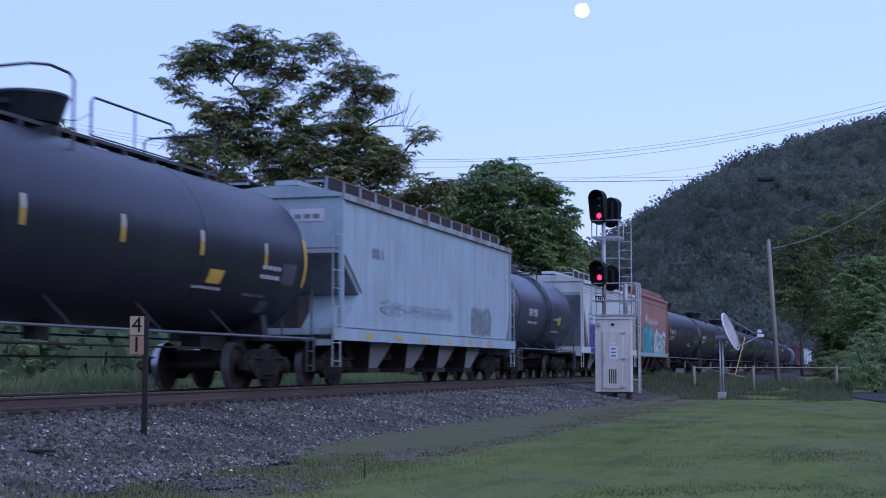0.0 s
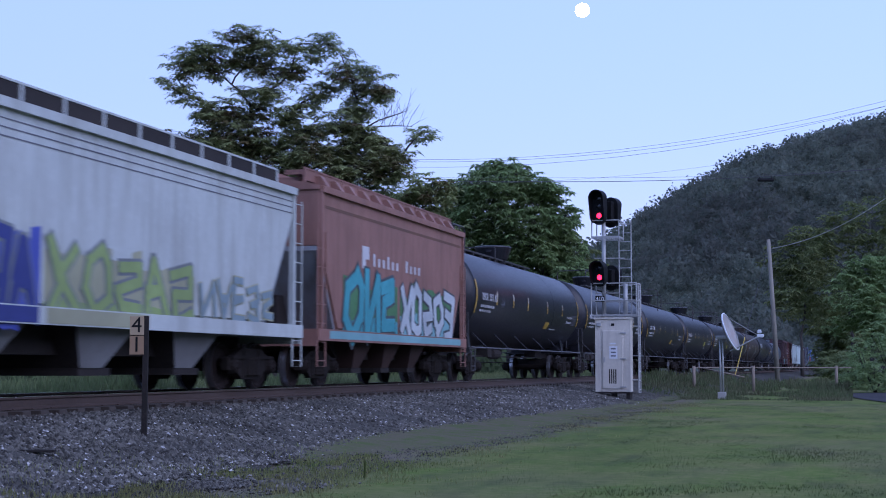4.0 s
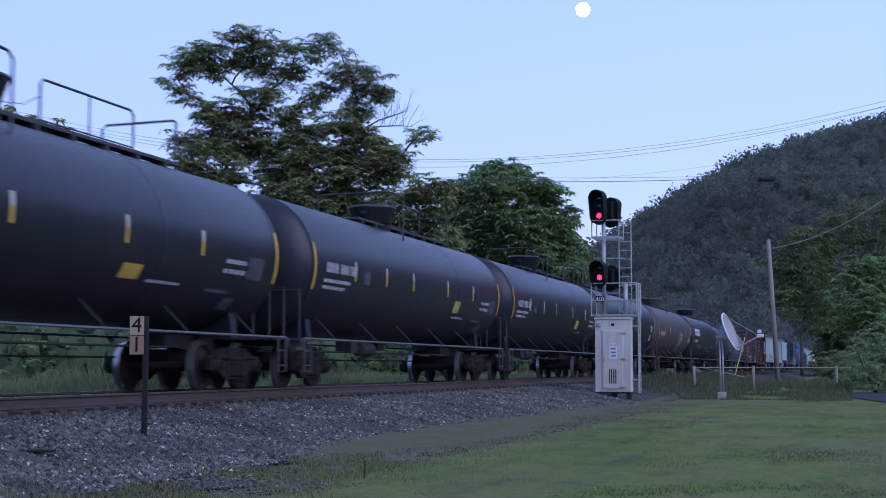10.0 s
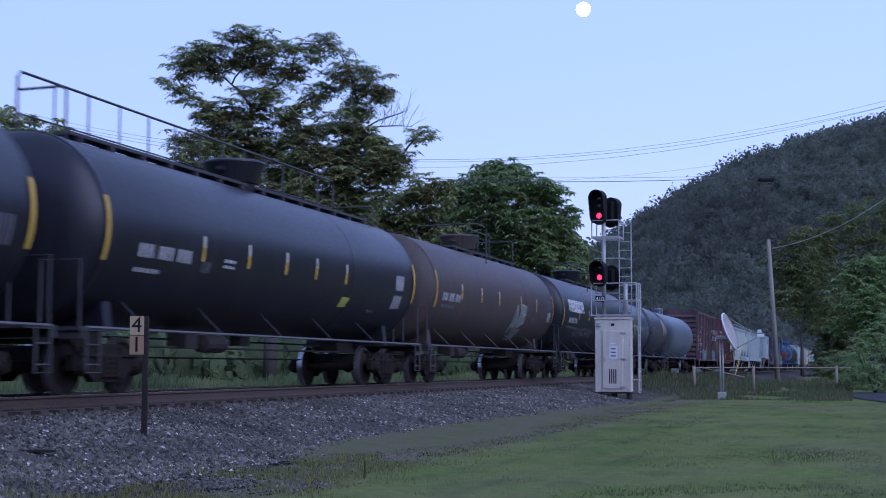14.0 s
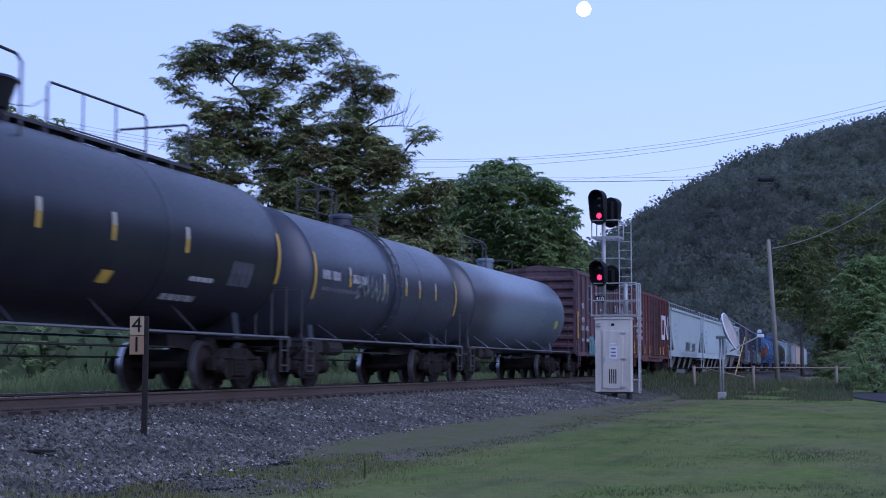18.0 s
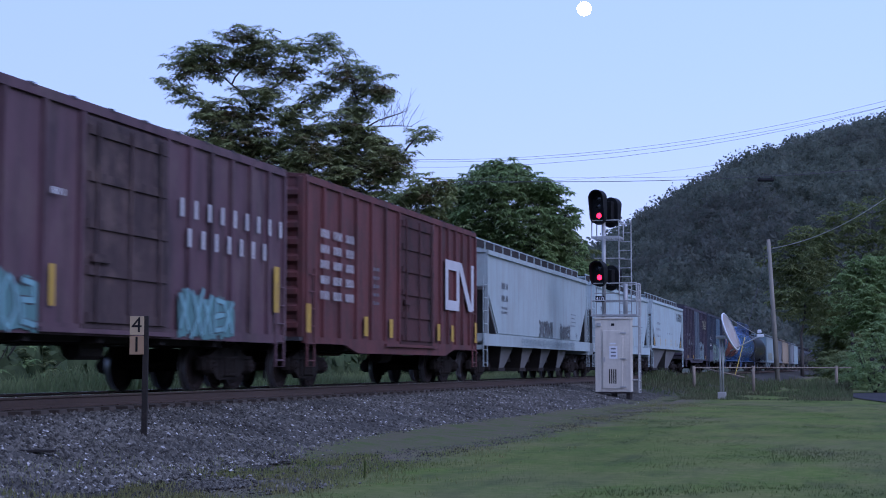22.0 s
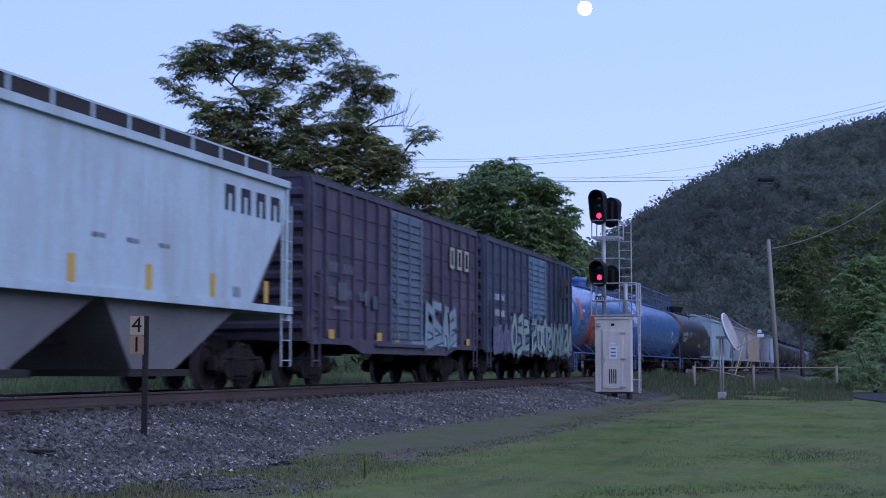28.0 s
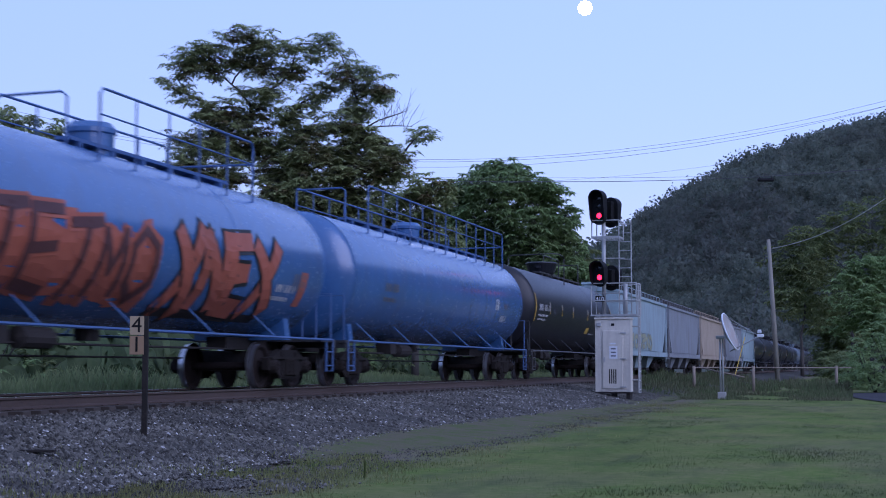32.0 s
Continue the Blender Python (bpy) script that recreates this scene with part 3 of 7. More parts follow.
class LeafSheet:
    def __init__(self):
        self.v, self.f = [], []

    def leaf(self, c, d, up, l, w):
        """One pointed leaflet from c along d."""
        d = d.normalized()
        s = d.cross(up)
        s = s.normalized() * w / 2 if s.length > 1e-4 else Vector((w / 2, 0, 0))
        i = len(self.v)
        self.v += [tuple(c), tuple(c + d * l * 0.45 + s), tuple(c + d * l), tuple(c + d * l * 0.45 - s)]
        self.f.append((i, i + 1, i + 2, i + 3))

    def burst(self, c, size, rnd, fronds=7, leaflets=0):
        """A tuft of drooping compound leaves round a twig end; with leaflets each one is cut up into pairs."""
        turn = rnd.uniform(0, 6.283)
        for k in range(fronds):
            a = turn + 6.283 * (k + rnd.uniform(-0.3, 0.3)) / fronds
            d = Vector((math.cos(a), math.sin(a), rnd.uniform(-0.15, 0.5))).normalized()
            l, sag = size * rnd.uniform(0.75, 1.25), rnd.uniform(0.35, 0.75)
            side = Vector((-d.y, d.x, rnd.uniform(-0.3, 0.3))).normalized()
            spine = [c + d * (l * t) - Vector((0, 0, sag * l * t * t)) for t in (0.12, 0.55, 1.0)]
            if leaflets:
                for j in range(leaflets):
                    t = 0.25 + 0.75 * j / leaflets
                    p = c + d * (l * t) - Vector((0, 0, sag * l * t * t))
                    w = l * (0.44 - 0.22 * t)
                    for q in (-1, 1):
                        self.leaf(p, side * q + d * 0.55 + Vector((0, 0, rnd.uniform(-0.7, -0.15))), Vector((0, 0, 1)) + d * 0.3, w, w * 0.56)
                self.leaf(spine[1], spine[2] - spine[1], Vector((0, 0, 1)), l * 0.6, l * 0.14)
                continue
            w = side * l * rnd.uniform(0.13, 0.2)
            i = len(self.v)
            self.v += [tuple(spine[0]), tuple(spine[1] + w), tuple(spine[2]), tuple(spine[1] - w)]
            self.f.append((i, i + 1, i + 2, i + 3))
            for q in (-1, 1):
                self.leaf(spine[0].lerp(spine[1], 0.5), side * q + d * 0.5 - Vector((0, 0, 0.4)), Vector((0, 0, 1)), l * 0.4, l * 0.2)

    def mesh(self, name):
        return raw_mesh(name, self.v, self.f)


def bough(bm, a, b, r0, r1, rnd, bend=0.12, n=3):
    """A crooked tapering branch from a to b; returns the points along it."""
    pts, l = [a], (b - a).length
    for k in range(1, n):
        t = k / n
        pts.append(a.lerp(b, t) + Vector((rnd.uniform(-1, 1), rnd.uniform(-1, 1), rnd.uniform(-0.2, 1.0))) * l * bend)
    pts.append(b)
    for k in range(n):
        rod(bm, pts[k], pts[k + 1], r0 + (r1 - r0) * k / n, 6 if r0 > 0.03 else 4, r0 + (r1 - r0) * (k + 1) / n)
    return pts


def tree(name, base, lobes, label, leaf, bursts, size, seed, trunk_r=0.3, tint=None, tint_share=0.0, low=0.35, twigs=True, bare=(), fronds=7, leaflets=0, dense_below=0.0):
    """A tree: tapering trunk, boughs that fork from one another towards each lobe of the crown, twigs to flat pads, and tufts of leaves on the pads. Lobes: x, y, z, rx, rz from the base."""
    rnd = random.Random(seed)
    t = thing(name, pose(*base), label, "tree")
    wood, limbs = bmesh.new(), bmesh.new()
    sheet, other = LeafSheet(), LeafSheet()
    crotch = Vector((0, 0, min(l[2] for l in lobes) * low + 0.4))
    rod(wood, (0, 0, -0.3), crotch, trunk_r, 10, trunk_r * 0.8)
    spread = sum((Vector(l[:3]) for l in lobes), Vector()) / len(lobes)
    joints = [crotch] + bough(limbs, crotch, crotch.lerp(spread, 0.75), trunk_r * 0.7, trunk_r * 0.45, rnd, 0.05, 4)[1:]
    far = max((Vector(l[:3]) - crotch).length for l in lobes)
    weight = [l[3] * l[4] * (1.05 if l[2] < dense_below else 1.0) for l in lobes]
    for (lx, ly, lz, rx, rz), share in sorted(zip(lobes, weight), key=lambda q: (Vector(q[0][:3]) - crotch).length):
        c = Vector((lx, ly, lz))
        fork = c - Vector((0, 0, rz * 0.5))
        start = min((j for j in joints if j.z < c.z + 0.2), key=lambda j: (c - j).length + 0.3 * (j - crotch).length, default=crotch)
        r0 = trunk_r * (0.10 + 0.24 * max(0.0, 1 - (start - crotch).length / far))
        joints += bough(limbs, start, fork, r0, trunk_r * 0.07, rnd)[1:]
        n = max(4, int(bursts * share / sum(weight)))
        pads = max(1, n // 6)
        for k in range(pads):
            while True:
                u = Vector((rnd.uniform(-1, 1), rnd.uniform(-1, 1), rnd.uniform(-1, 1)))
                if u.length < 1:
                    break
            m = c + Vector((u.x * rx * 1.1, u.y * rx * 1.1, u.z * rz * 1.15))
            if twigs:
                bough(limbs, fork, m - Vector((0, 0, 0.1)), trunk_r * 0.06, trunk_r * 0.03, rnd, 0.1, 2)
            rust = rnd.random() < tint_share
            for j in range(n // pads):
                a, r = rnd.uniform(0, 6.283), rnd.random() ** 0.5 * size * 1.5
                q = m + Vector((math.cos(a) * r, math.sin(a) * r, rnd.uniform(-1.1, 0.5) * size - 0.1 * r))
                if twigs:
                    rod(limbs, m - Vector((0, 0, 0.1)), q, trunk_r * 0.03, 3, trunk_r * 0.015)
                (other if rust else sheet).burst(q, size * rnd.uniform(0.75, 1.2), rnd, fronds, leaflets)
    for a, b in bare:
        bough(limbs, a, b, 0.035, 0.012, rnd, 0.06)
        for k in range(11):
            q = a.lerp(b, 0.25 + 0.07 * k)
            e = q + Vector((rnd.uniform(-0.3, 0.7), rnd.uniform(-0.5, 0.5), rnd.uniform(0.2, 1.2)))
            bough(limbs, q, e, 0.013, 0.005, rnd, 0.1, 2)
            rod(limbs, q.lerp(e, 0.5), q.lerp(e, 0.5) + Vector((rnd.uniform(-0.4, 0.5), 0, rnd.uniform(0.1, 0.6))), 0.008, 3, 0.003)
    part("trunk", wood, BARK, t, smooth=True)
    part("branchwork", limbs, BARK, t)
    link_mesh("crown", sheet.mesh("crown"), leaf, t)
    if other.v:
        tagged(link_mesh("crown", other.mesh("crown"), tint or leaf, t), "rust-tinged leaf tufts")
    return t


RT, FW = Vector((0.9621, 0.2728, 0)), Vector((-0.2728, 0.9621, 0))
SCALE = 2605.0


PITCH = radians(4.598)


def spot(x, y, depth):
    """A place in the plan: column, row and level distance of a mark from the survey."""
    up = (441 - y) / SCALE
    t = depth / (math.cos(PITCH) - up * math.sin(PITCH))
    p = FW * depth + RT * ((x - 784) / SCALE * t)
    return Vector((p.x, p.y, EYE[2] + t * (math.sin(PITCH) + up * math.cos(PITCH))))


def lobes_from(cx, depth, base_z, rows_, seed):
    rnd = random.Random(seed)
    out = []
    b = spot(cx, 650, depth)
    for (x, y, rx, ry) in rows_:
        p = spot(x, y, depth)
        k = depth / SCALE
        off = rnd.uniform(-1, 1) * rx * k * 0.8
        q = p + FW * off
        out.append((q.x - b.x, q.y - b.y, q.z - base_z, rx * k, ry * k))
    return (b.x, b.y, base_z), out


# tall tree of heaven beyond the track
base, lobes = lobes_from(478, 64, 0.2, [(343, 97, 32, 14), (314, 130, 18, 18), (330, 162, 20, 12), (375, 85, 26, 14), (438, 69, 30, 16), (479, 72, 22, 16), (384, 112, 27, 16), (434, 103, 28, 18), (479, 112, 23, 16), (529, 76, 16, 14), (560, 76, 25, 12), (606, 99, 13, 8),
                                         (619, 124, 23, 13), (651, 133, 22, 13), (671, 153, 17, 17), (642, 160, 25, 16), (624, 189, 27, 14), (515, 119, 22, 14), (570, 158, 30, 14), (524, 189, 25, 13), (475, 155, 27, 14), (425, 158, 22, 9), (751, 226, 24, 8), (714, 266, 14, 11)], 4)
# the lower crown is denser
_, skirt = lobes_from(478, 64, 0.2, [(368, 185, 27, 12), (389, 198, 30, 18), (429, 203, 27, 16), (330, 239, 24, 20), (375, 239, 36, 25), (420, 244, 36, 27), (339, 289, 32, 25), (393, 293, 40, 32), (475, 253, 36, 27), (529, 235, 34, 20), (497, 298, 45, 32), (551, 275, 36, 29),
                                     (601, 216, 34, 16), (637, 239, 32, 20), (606, 262, 36, 22), (665, 257, 27, 20), (656, 293, 36, 22), (606, 307, 40, 27), (696, 302, 27, 16), (452, 186, 26, 15), (500, 214, 26, 14), (533, 330, 50, 22), (642, 330, 45, 20), (480, 365, 70, 32), (600, 365, 70, 32)], 5)
foot = Vector(base)
tree("tree_of_heaven", base, lobes + skirt, "tall spreading tree with dark compound leaves and bare twigs", LEAF_A, 3600, 0.42, 5, 0.34, tint=LEAF_RUSTY, tint_share=0.13, leaflets=3, dense_below=spot(500, 205, 64).z,
     bare=[(spot(648, 226, 64) - foot, spot(722, 196, 64) - foot), (spot(650, 228, 64) - foot, spot(730, 224, 64) - foot)])
base, lobes = lobes_from(905, 108, 0.2, [(875, 296, 42, 16), (915, 303, 24, 16), (835, 322, 40, 20), (950, 326, 30, 16)] + [(880, 325, 55, 28), (820, 345, 45, 30), (945, 345, 50, 34), (985, 385, 40, 34), (870, 385, 70, 40), (800, 400, 40, 34), (940, 420, 60, 38), (1005, 430, 32, 30), (860, 450, 60, 40), (960, 475, 60, 36), (1000, 480, 45, 30), (800, 470, 50, 40)], 6)
tree("leafy_tree", base, lobes, "round-crowned green tree beyond the track", LEAF_B, 3600, 0.52, 7, 0.4, fronds=8)
base, lobes = lobes_from(735, 84, 0.2, [(735, 335, 40, 26), (700, 370, 50, 34), (765, 345, 34, 30), (750, 400, 60, 40), (700, 440, 60, 40), (770, 460, 50, 44), (660, 400, 40, 36), (720, 500, 70, 46)], 8)
tree("thicket_tree", base, lobes, "bushy green tree in the thicket beyond the track", LEAF_A, 1700, 0.46, 9, 0.25, tint=LEAF_RUSTY, tint_share=0.1)
base, lobes = lobes_from(45, 62, 0.2, [(20, 215, 40, 26), (75, 232, 40, 22), (115, 250, 24, 18), (40, 265, 60, 30), (100, 290, 40, 30), (20, 320, 60, 40), (100, 345, 50, 40), (-40, 260, 50, 50), (60, 400, 80, 50)], 10)
tree("dark_tree", base, lobes, "dark leafy tree standing beyond the track", LEAF_A, 1100, 0.38, 11, 0.28)
base, lobes = lobes_from(245, 70, 0.2, [(235, 300, 28, 14), (270, 320, 34, 22), (240, 350, 50, 34), (300, 370, 46, 36), (200, 400, 50, 40)], 12)
tree("shrubby_tree", base, lobes, "low shrubby tree beyond the track", LEAF_C, 350, 0.42, 13, 0.16)
base, lobes = lobes_from(590, 92, 0.2, [(520, 360, 50, 34), (580, 375, 55, 38), (640, 385, 50, 36), (500, 420, 60, 44), (570, 430, 70, 50), (650, 440, 60, 44), (700, 420, 44, 40), (440, 400, 50, 44), (380, 420, 50, 44), (600, 490, 80, 44), (480, 480, 70, 44)], 14)
tree("thicket_tree", base, lobes, "bushy green tree in the thicket beyond the track", LEAF_C, 1100, 0.56, 15, 0.25)
base, lobes = lobes_from(880, 128, 0.2, [(800, 420, 60, 44), (870, 430, 60, 48), (940, 440, 60, 44), (1000, 450, 48, 44), (1030, 480, 34, 36), (830, 490, 70, 44), (930, 500, 70, 44), (1010, 520, 50, 40), (760, 470, 50, 44)], 16)
tree("thicket_tree", base, lobes, "bushy green tree in the thicket beyond the track", LEAF_C, 1100, 0.75, 17, 0.25, twigs=False)
# trees along the lane at the foot of the hill
for (cx, depth, rows_, leaf, sd) in (
        (1510, 165, [(1510, 375, 40, 26), (1470, 405, 36, 28), (1550, 400, 44, 36), (1500, 430, 60, 36), (1560, 450, 50, 40), (1460, 455, 44, 34), (1520, 500, 70, 40), (1450, 520, 50, 36), (1560, 540, 50, 40)], LEAF_C, 20),
        (1420, 205, [(1420, 425, 30, 22), (1395, 455, 30, 26), (1445, 450, 32, 28), (1420, 490, 46, 34), (1405, 525, 40, 30), (1450, 545, 46, 30)], LEAF_C, 21),
        (1600, 150, [(1590, 365, 50, 36), (1620, 410, 60, 40), (1580, 440, 50, 40), (1610, 500, 60, 44), (1570, 520, 40, 40)], LEAF_C, 22),
        (1545, 120, [(1545, 465, 34, 24), (1515, 500, 34, 28), (1570, 500, 40, 30), (1540, 540, 54, 34), (1505, 560, 36, 30), (1570, 570, 40, 34)], LEAF_B, 23),
        (1500, 230, [(1500, 545, 50, 30), (1478, 575, 34, 30), (1530, 580, 46, 30), (1500, 610, 46, 26)], LEAF_C, 24)):
    base, lobes = lobes_from(cx, depth, 0.0, rows_, sd)
    tree("roadside_tree", base, lobes, "dense dark green tree at the foot of the hill", leaf, 900, 0.0042 * depth, sd + 30, 0.3, twigs=False)


def shrub(x, y, w, h, seed, leaf, size, label, n=120):
    rnd = random.Random(seed)
    t = thing("shrub", pose(x, y, bank(x)), label, "shrub", "shrubs")
    stems = bmesh.new()
    sheet = LeafSheet()
    for k in range(7):
        a = rnd.uniform(0, 6.28)
        rod(stems, (0, 0, -0.1), (math.cos(a) * w * 0.3, math.sin(a) * w * 0.3, h * 0.7), 0.03, 5, 0.012)
    for k in range(n):
        a, r, z = rnd.uniform(0, 6.283), rnd.random() ** 0.5, rnd.random()
        rr = r * w / 2 * math.sqrt(max(0.05, 1 - (max(0, z - 0.35) / 0.68) ** 2)) * rnd.uniform(0.8, 1.15)
        sheet.burst(Vector((math.cos(a) * rr, math.sin(a) * rr, 0.1 + z * h * rnd.uniform(0.8, 1.1))), size * rnd.uniform(0.7, 1.3), rnd, 5, 4)
    part("branchwork", stems, BARK, t)
    link_mesh("crown", sheet.mesh("crown"), leaf, t)
    return t


rnd = random.Random(77)
k = 0
for yy in range(14, 150, 4):
    for row in range(2):
        x = -27 - row * 5 + rnd.uniform(-1.5, 1.5) - (6 if yy > 80 else 0)
        shrub(x, yy + rnd.uniform(-1.5, 1.5), rnd.uniform(3.5, 5.5), rnd.uniform(1.8, 3.4) + row * 1.2, 200 + k, LEAF_C if k % 3 else LEAF_B, 0.34, "dense green shrub in the hedge beyond the track", 90)
        k += 1
# bushes right of the line, at the lane
for (px, py, depth, w, h, leaf) in ((1548, 640, 78, 3.4, 3.4, LEAF_B), (1590, 640, 76, 4.5, 4.2, LEAF_B), (1520, 655, 88, 3.0, 2.0, LEAF_B), (1500, 640, 140, 6.0, 2.6, LEAF_C), (1500, 640, 170, 6.0, 2.4, LEAF_C), (1545, 640, 130, 7, 4.5, LEAF_C), (1480, 640, 215, 8, 3.5, LEAF_C), (1482, 640, 260, 6, 2.6, LEAF_C), (1500, 640, 300, 9, 4.0, LEAF_C)):
    p = spot(px, py, depth)
    shrub(p.x, p.y, w, h, 300 + px, leaf, 0.0042 * depth, "leafy green bush beside the lane", 170)


# ---- grass ----
def blades(name, count, place, height, width, material, label, seed):
    rnd = random.Random(seed)
    v, f = [], []
    made = 0
    while made < count:
        q = place(rnd)
        if q is None:
            continue
        x, y, k = q
        z = bank(x) - 0.02
        made += 1
        for j in range(3):
            a = rnd.uniform(0, 6.283)
            h, w = height * k * rnd.uniform(0.5, 1.2), width * rnd.uniform(0.7, 1.3)
            ux, uy = math.cos(a) * w / 2, math.sin(a) * w / 2
            lx, ly = rnd.uniform(-0.35, 0.35) * h, rnd.uniform(-0.35, 0.35) * h
            ox, oy = rnd.uniform(-0.06, 0.06), rnd.uniform(-0.06, 0.06)
            i = len(v)
            v += [(x + ox - ux, y + oy - uy, z), (x + ox + ux, y + oy + uy, z), (x + ox + lx * 0.4 + ux * 0.6, y + oy + ly * 0.4 + uy * 0.6, z + h * 0.6), (x + ox + lx, y + oy + ly, z + h)]
            f += [(i, i + 1, i + 2), (i, i + 2, i + 3)]
    return tagged(link_mesh(name, raw_mesh(name, v, f), material), label, "grass", "", "stuff")


def lawn_spot(r):
    y = 10 + 75 * r.random() ** 1.8
    x = -8.2 + r.random() * (0.33 * y + 6)
    if x < -6.3 + 0.8 * noise.noise((5.0, y * 0.3, 2.0)) and r.random() < 0.8:
        return None
    if noise.noise((x * 0.5, y * 0.25, 12)) < -0.25 and r.random() < 0.7:
        return None
    if x > 0.06 * y + 2:
        return None
    if (x + 7.0) ** 2 / 0.3 + (y - 14.9) ** 2 / 1.4 < 1 or (x + 6.0) ** 2 / 0.1 + (y - 15.3) ** 2 / 0.5 < 1:
        return None
    return x, y, (0.6 + 0.7 * max(0, noise.noise((x * 0.6, y * 0.4, 2)))) * r.uniform(0.5, 1.7)


def edge_spot(r):
    y = 11.5 + 44 * r.random() ** 2.2
    near = max(0.0, 1 - (y - 11.5) / 12)
    x = -6.7 + r.gauss(0, 0.75) - near * abs(r.gauss(0, 0.9)) + near * abs(r.gauss(0, 0.8))
    if noise.noise((x * 1.1, y * 0.8, 9)) < 0.02 - 0.12 * near:
        return None
    return x, y, r.uniform(0.5, 1.3) * (1 + 0.5 * near)


def field_spot(r):
    y = 12 + 110 * r.random() ** 1.4
    x = -15.6 - 11 * r.random()
    return x, y, 0.55 + 0.9 * abs(noise.noise((x * 0.2, y * 0.15, 5)))


def weed_spot(r):
    q = spot(1132 + 375 * r.random(), 650, 57 + 62 * r.random() ** 1.3)
    if q.y < 61 and q.x > -7.2:
        return None
    if noise.noise((q.x * 0.35, q.y * 0.12, 3)) < -0.15:
        return None
    deep = (q.y - 56) / 26
    return q.x, q.y, (0.35 + 0.9 * abs(noise.noise((q.x * 0.5, q.y * 0.2, 6))) + 0.35 * r.random()) * min(1.0, max(0.15, deep))


blades("lawn_grass", 95000, lawn_spot, 0.036, 0.014, LAWN_BLADE, "short mown lawn grass", 41)
blades("edge_grass", 13000, edge_spot, 0.065, 0.012, EDGE_BLADE, "grass tufts creeping into the ballast", 42)
blades("field_grass", 46000, field_spot, 0.85, 0.032, BLADE, "tall wild grass beyond the track", 43)
blades("weeds", 9000, weed_spot, 0.55, 0.04, WEED, "tall weeds round the signal and the pole", 44)

# lane at the right
bm = bmesh.new()
lane = [(1486, 70), (1500, 66), (1530, 60), (1600, 52), (1760, 47)]
far = [(1486, 71.5), (1500, 74), (1530, 76), (1600, 78), (1760, 80)]
a = [bm.verts.new((*spot(x, 650, d).xy, 0.035)) for x, d in lane]
b = [bm.verts.new((*spot(x, 650, d).xy, 0.035)) for x, d in far]
for i in range(len(a) - 1):
    bm.faces.new((a[i], a[i + 1], b[i + 1], b[i]))
tagged(part("lane", bm, ASPHALT, None, "dark asphalt lane crossing the lawn"), "", "road", "", "structure")

# ---- signal, cabinet ----
ALU = surface("dull_aluminium", (0.58, 0.54, 0.47), (0.48, 0.445, 0.39), rough=0.5, metal=0.1, grain=10, bump=0.05, streak=(0.2, 0.19, 0.19), streak_amount=0.3)
GALV_LIGHT = surface("galvanised_steel", (0.38, 0.385, 0.38), (0.30, 0.305, 0.30), rough=0.5, metal=0.3, grain=14, bump=0.08)
SIGNAL_BLACK = surface("matt_black_signal_paint", (0.006, 0.006, 0.007), (0.010, 0.010, 0.011), rough=0.6, grain=14, bump=0.05, spec=0.15)
LENS_DARK = surface("dark_signal_lens", (0.02, 0.02, 0.022), (0.015, 0.015, 0.016), rough=0.15, grain=4, bump=0.0)
RED_LAMP = glow("red_signal_light", (1.0, 0.012, 0.025), 2.2)
PAPER = surface("white_notice", (0.62, 0.64, 0.68), (0.55, 0.57, 0.6), rough=0.6, grain=20, bump=0.0)
CONCRETE = surface("pale_concrete", (0.36, 0.35, 0.34), (0.28, 0.27, 0.26), rough=0.9, grain=14, bump=0.3)

SX, SY = -8.73, 53.5
SZ = bank(SX) - 0.02
cab = thing("signal_cabinet", pose(SX, SY, SZ), "tall dull aluminium signal equipment cabinet with closed door", "cabinet")
w = 0.65
part("body", bevel_box(-w, w, 0, 0.6, 0.22, 2.86, 0.015), ALU, cab)
part("roof_lip", bevel_box(-w - 0.025, w + 0.025, -0.04, 0.66, 2.86, 2.93, 0.012), ALU, cab)
part("door_frame", box(bmesh.new(), -0.40, 0.40, -0.018, 0.0, 0.30, 2.50), ALU, cab)
door_ob = part("door", bevel_box(-0.36, 0.36, -0.045, -0.018, 0.34, 2.46, 0.01), ALU, cab)
for k in range(4):
    part("vent_slot", box(bmesh.new(), -0.13 + k * 0.075, -0.09 + k * 0.075, -0.050, -0.045, 0.52, 1.04), SIGNAL_BLACK, door_ob)
part("notice", box(bmesh.new(), -0.12, 0.18, -0.050, -0.045, 1.42, 1.88), PAPER, door_ob)
for k in range(3):
    part("notice_line", box(bmesh.new(), -0.06, 0.12, -0.053, -0.050, 1.50 + k * 0.13, 1.55 + k * 0.13), GREY_MARK, door_ob)
part("notice_heading", box(bmesh.new(), -0.10, 0.12, -0.050, -0.045, 1.95, 2.0), PAPER, door_ob)
for z in (0.40, 1.42, 2.36):
    part("hinge", bevel_box(0.28, 0.50, -0.075, -0.04, z - 0.03, z + 0.03, 0.006), GALV_LIGHT, cab)
part("latch", bevel_box(-0.32, -0.27, -0.08, -0.045, 1.30, 1.48, 0.008), GALV_LIGHT, door_ob)
part("name_plate", box(bmesh.new(), -0.05, 0.07, -0.012, 0.0, 2.62, 2.71), SIGNAL_BLACK, cab)
part("junction_box", bevel_box(-0.58, -0.42, -0.05, 0.0, 2.6, 2.74, 0.01), GALV_LIGHT, cab)
for x in (-0.55, 0.0, 0.55):
    part("foundation_leg", box(bmesh.new(), x - 0.07, x + 0.07, 0.05, 0.55, -0.05, 0.16), UNDERFRAME, cab)
part("skid", bevel_box(-w, w, -0.02, 0.6, 0.16, 0.22, 0.01), UNDERFRAME, cab)

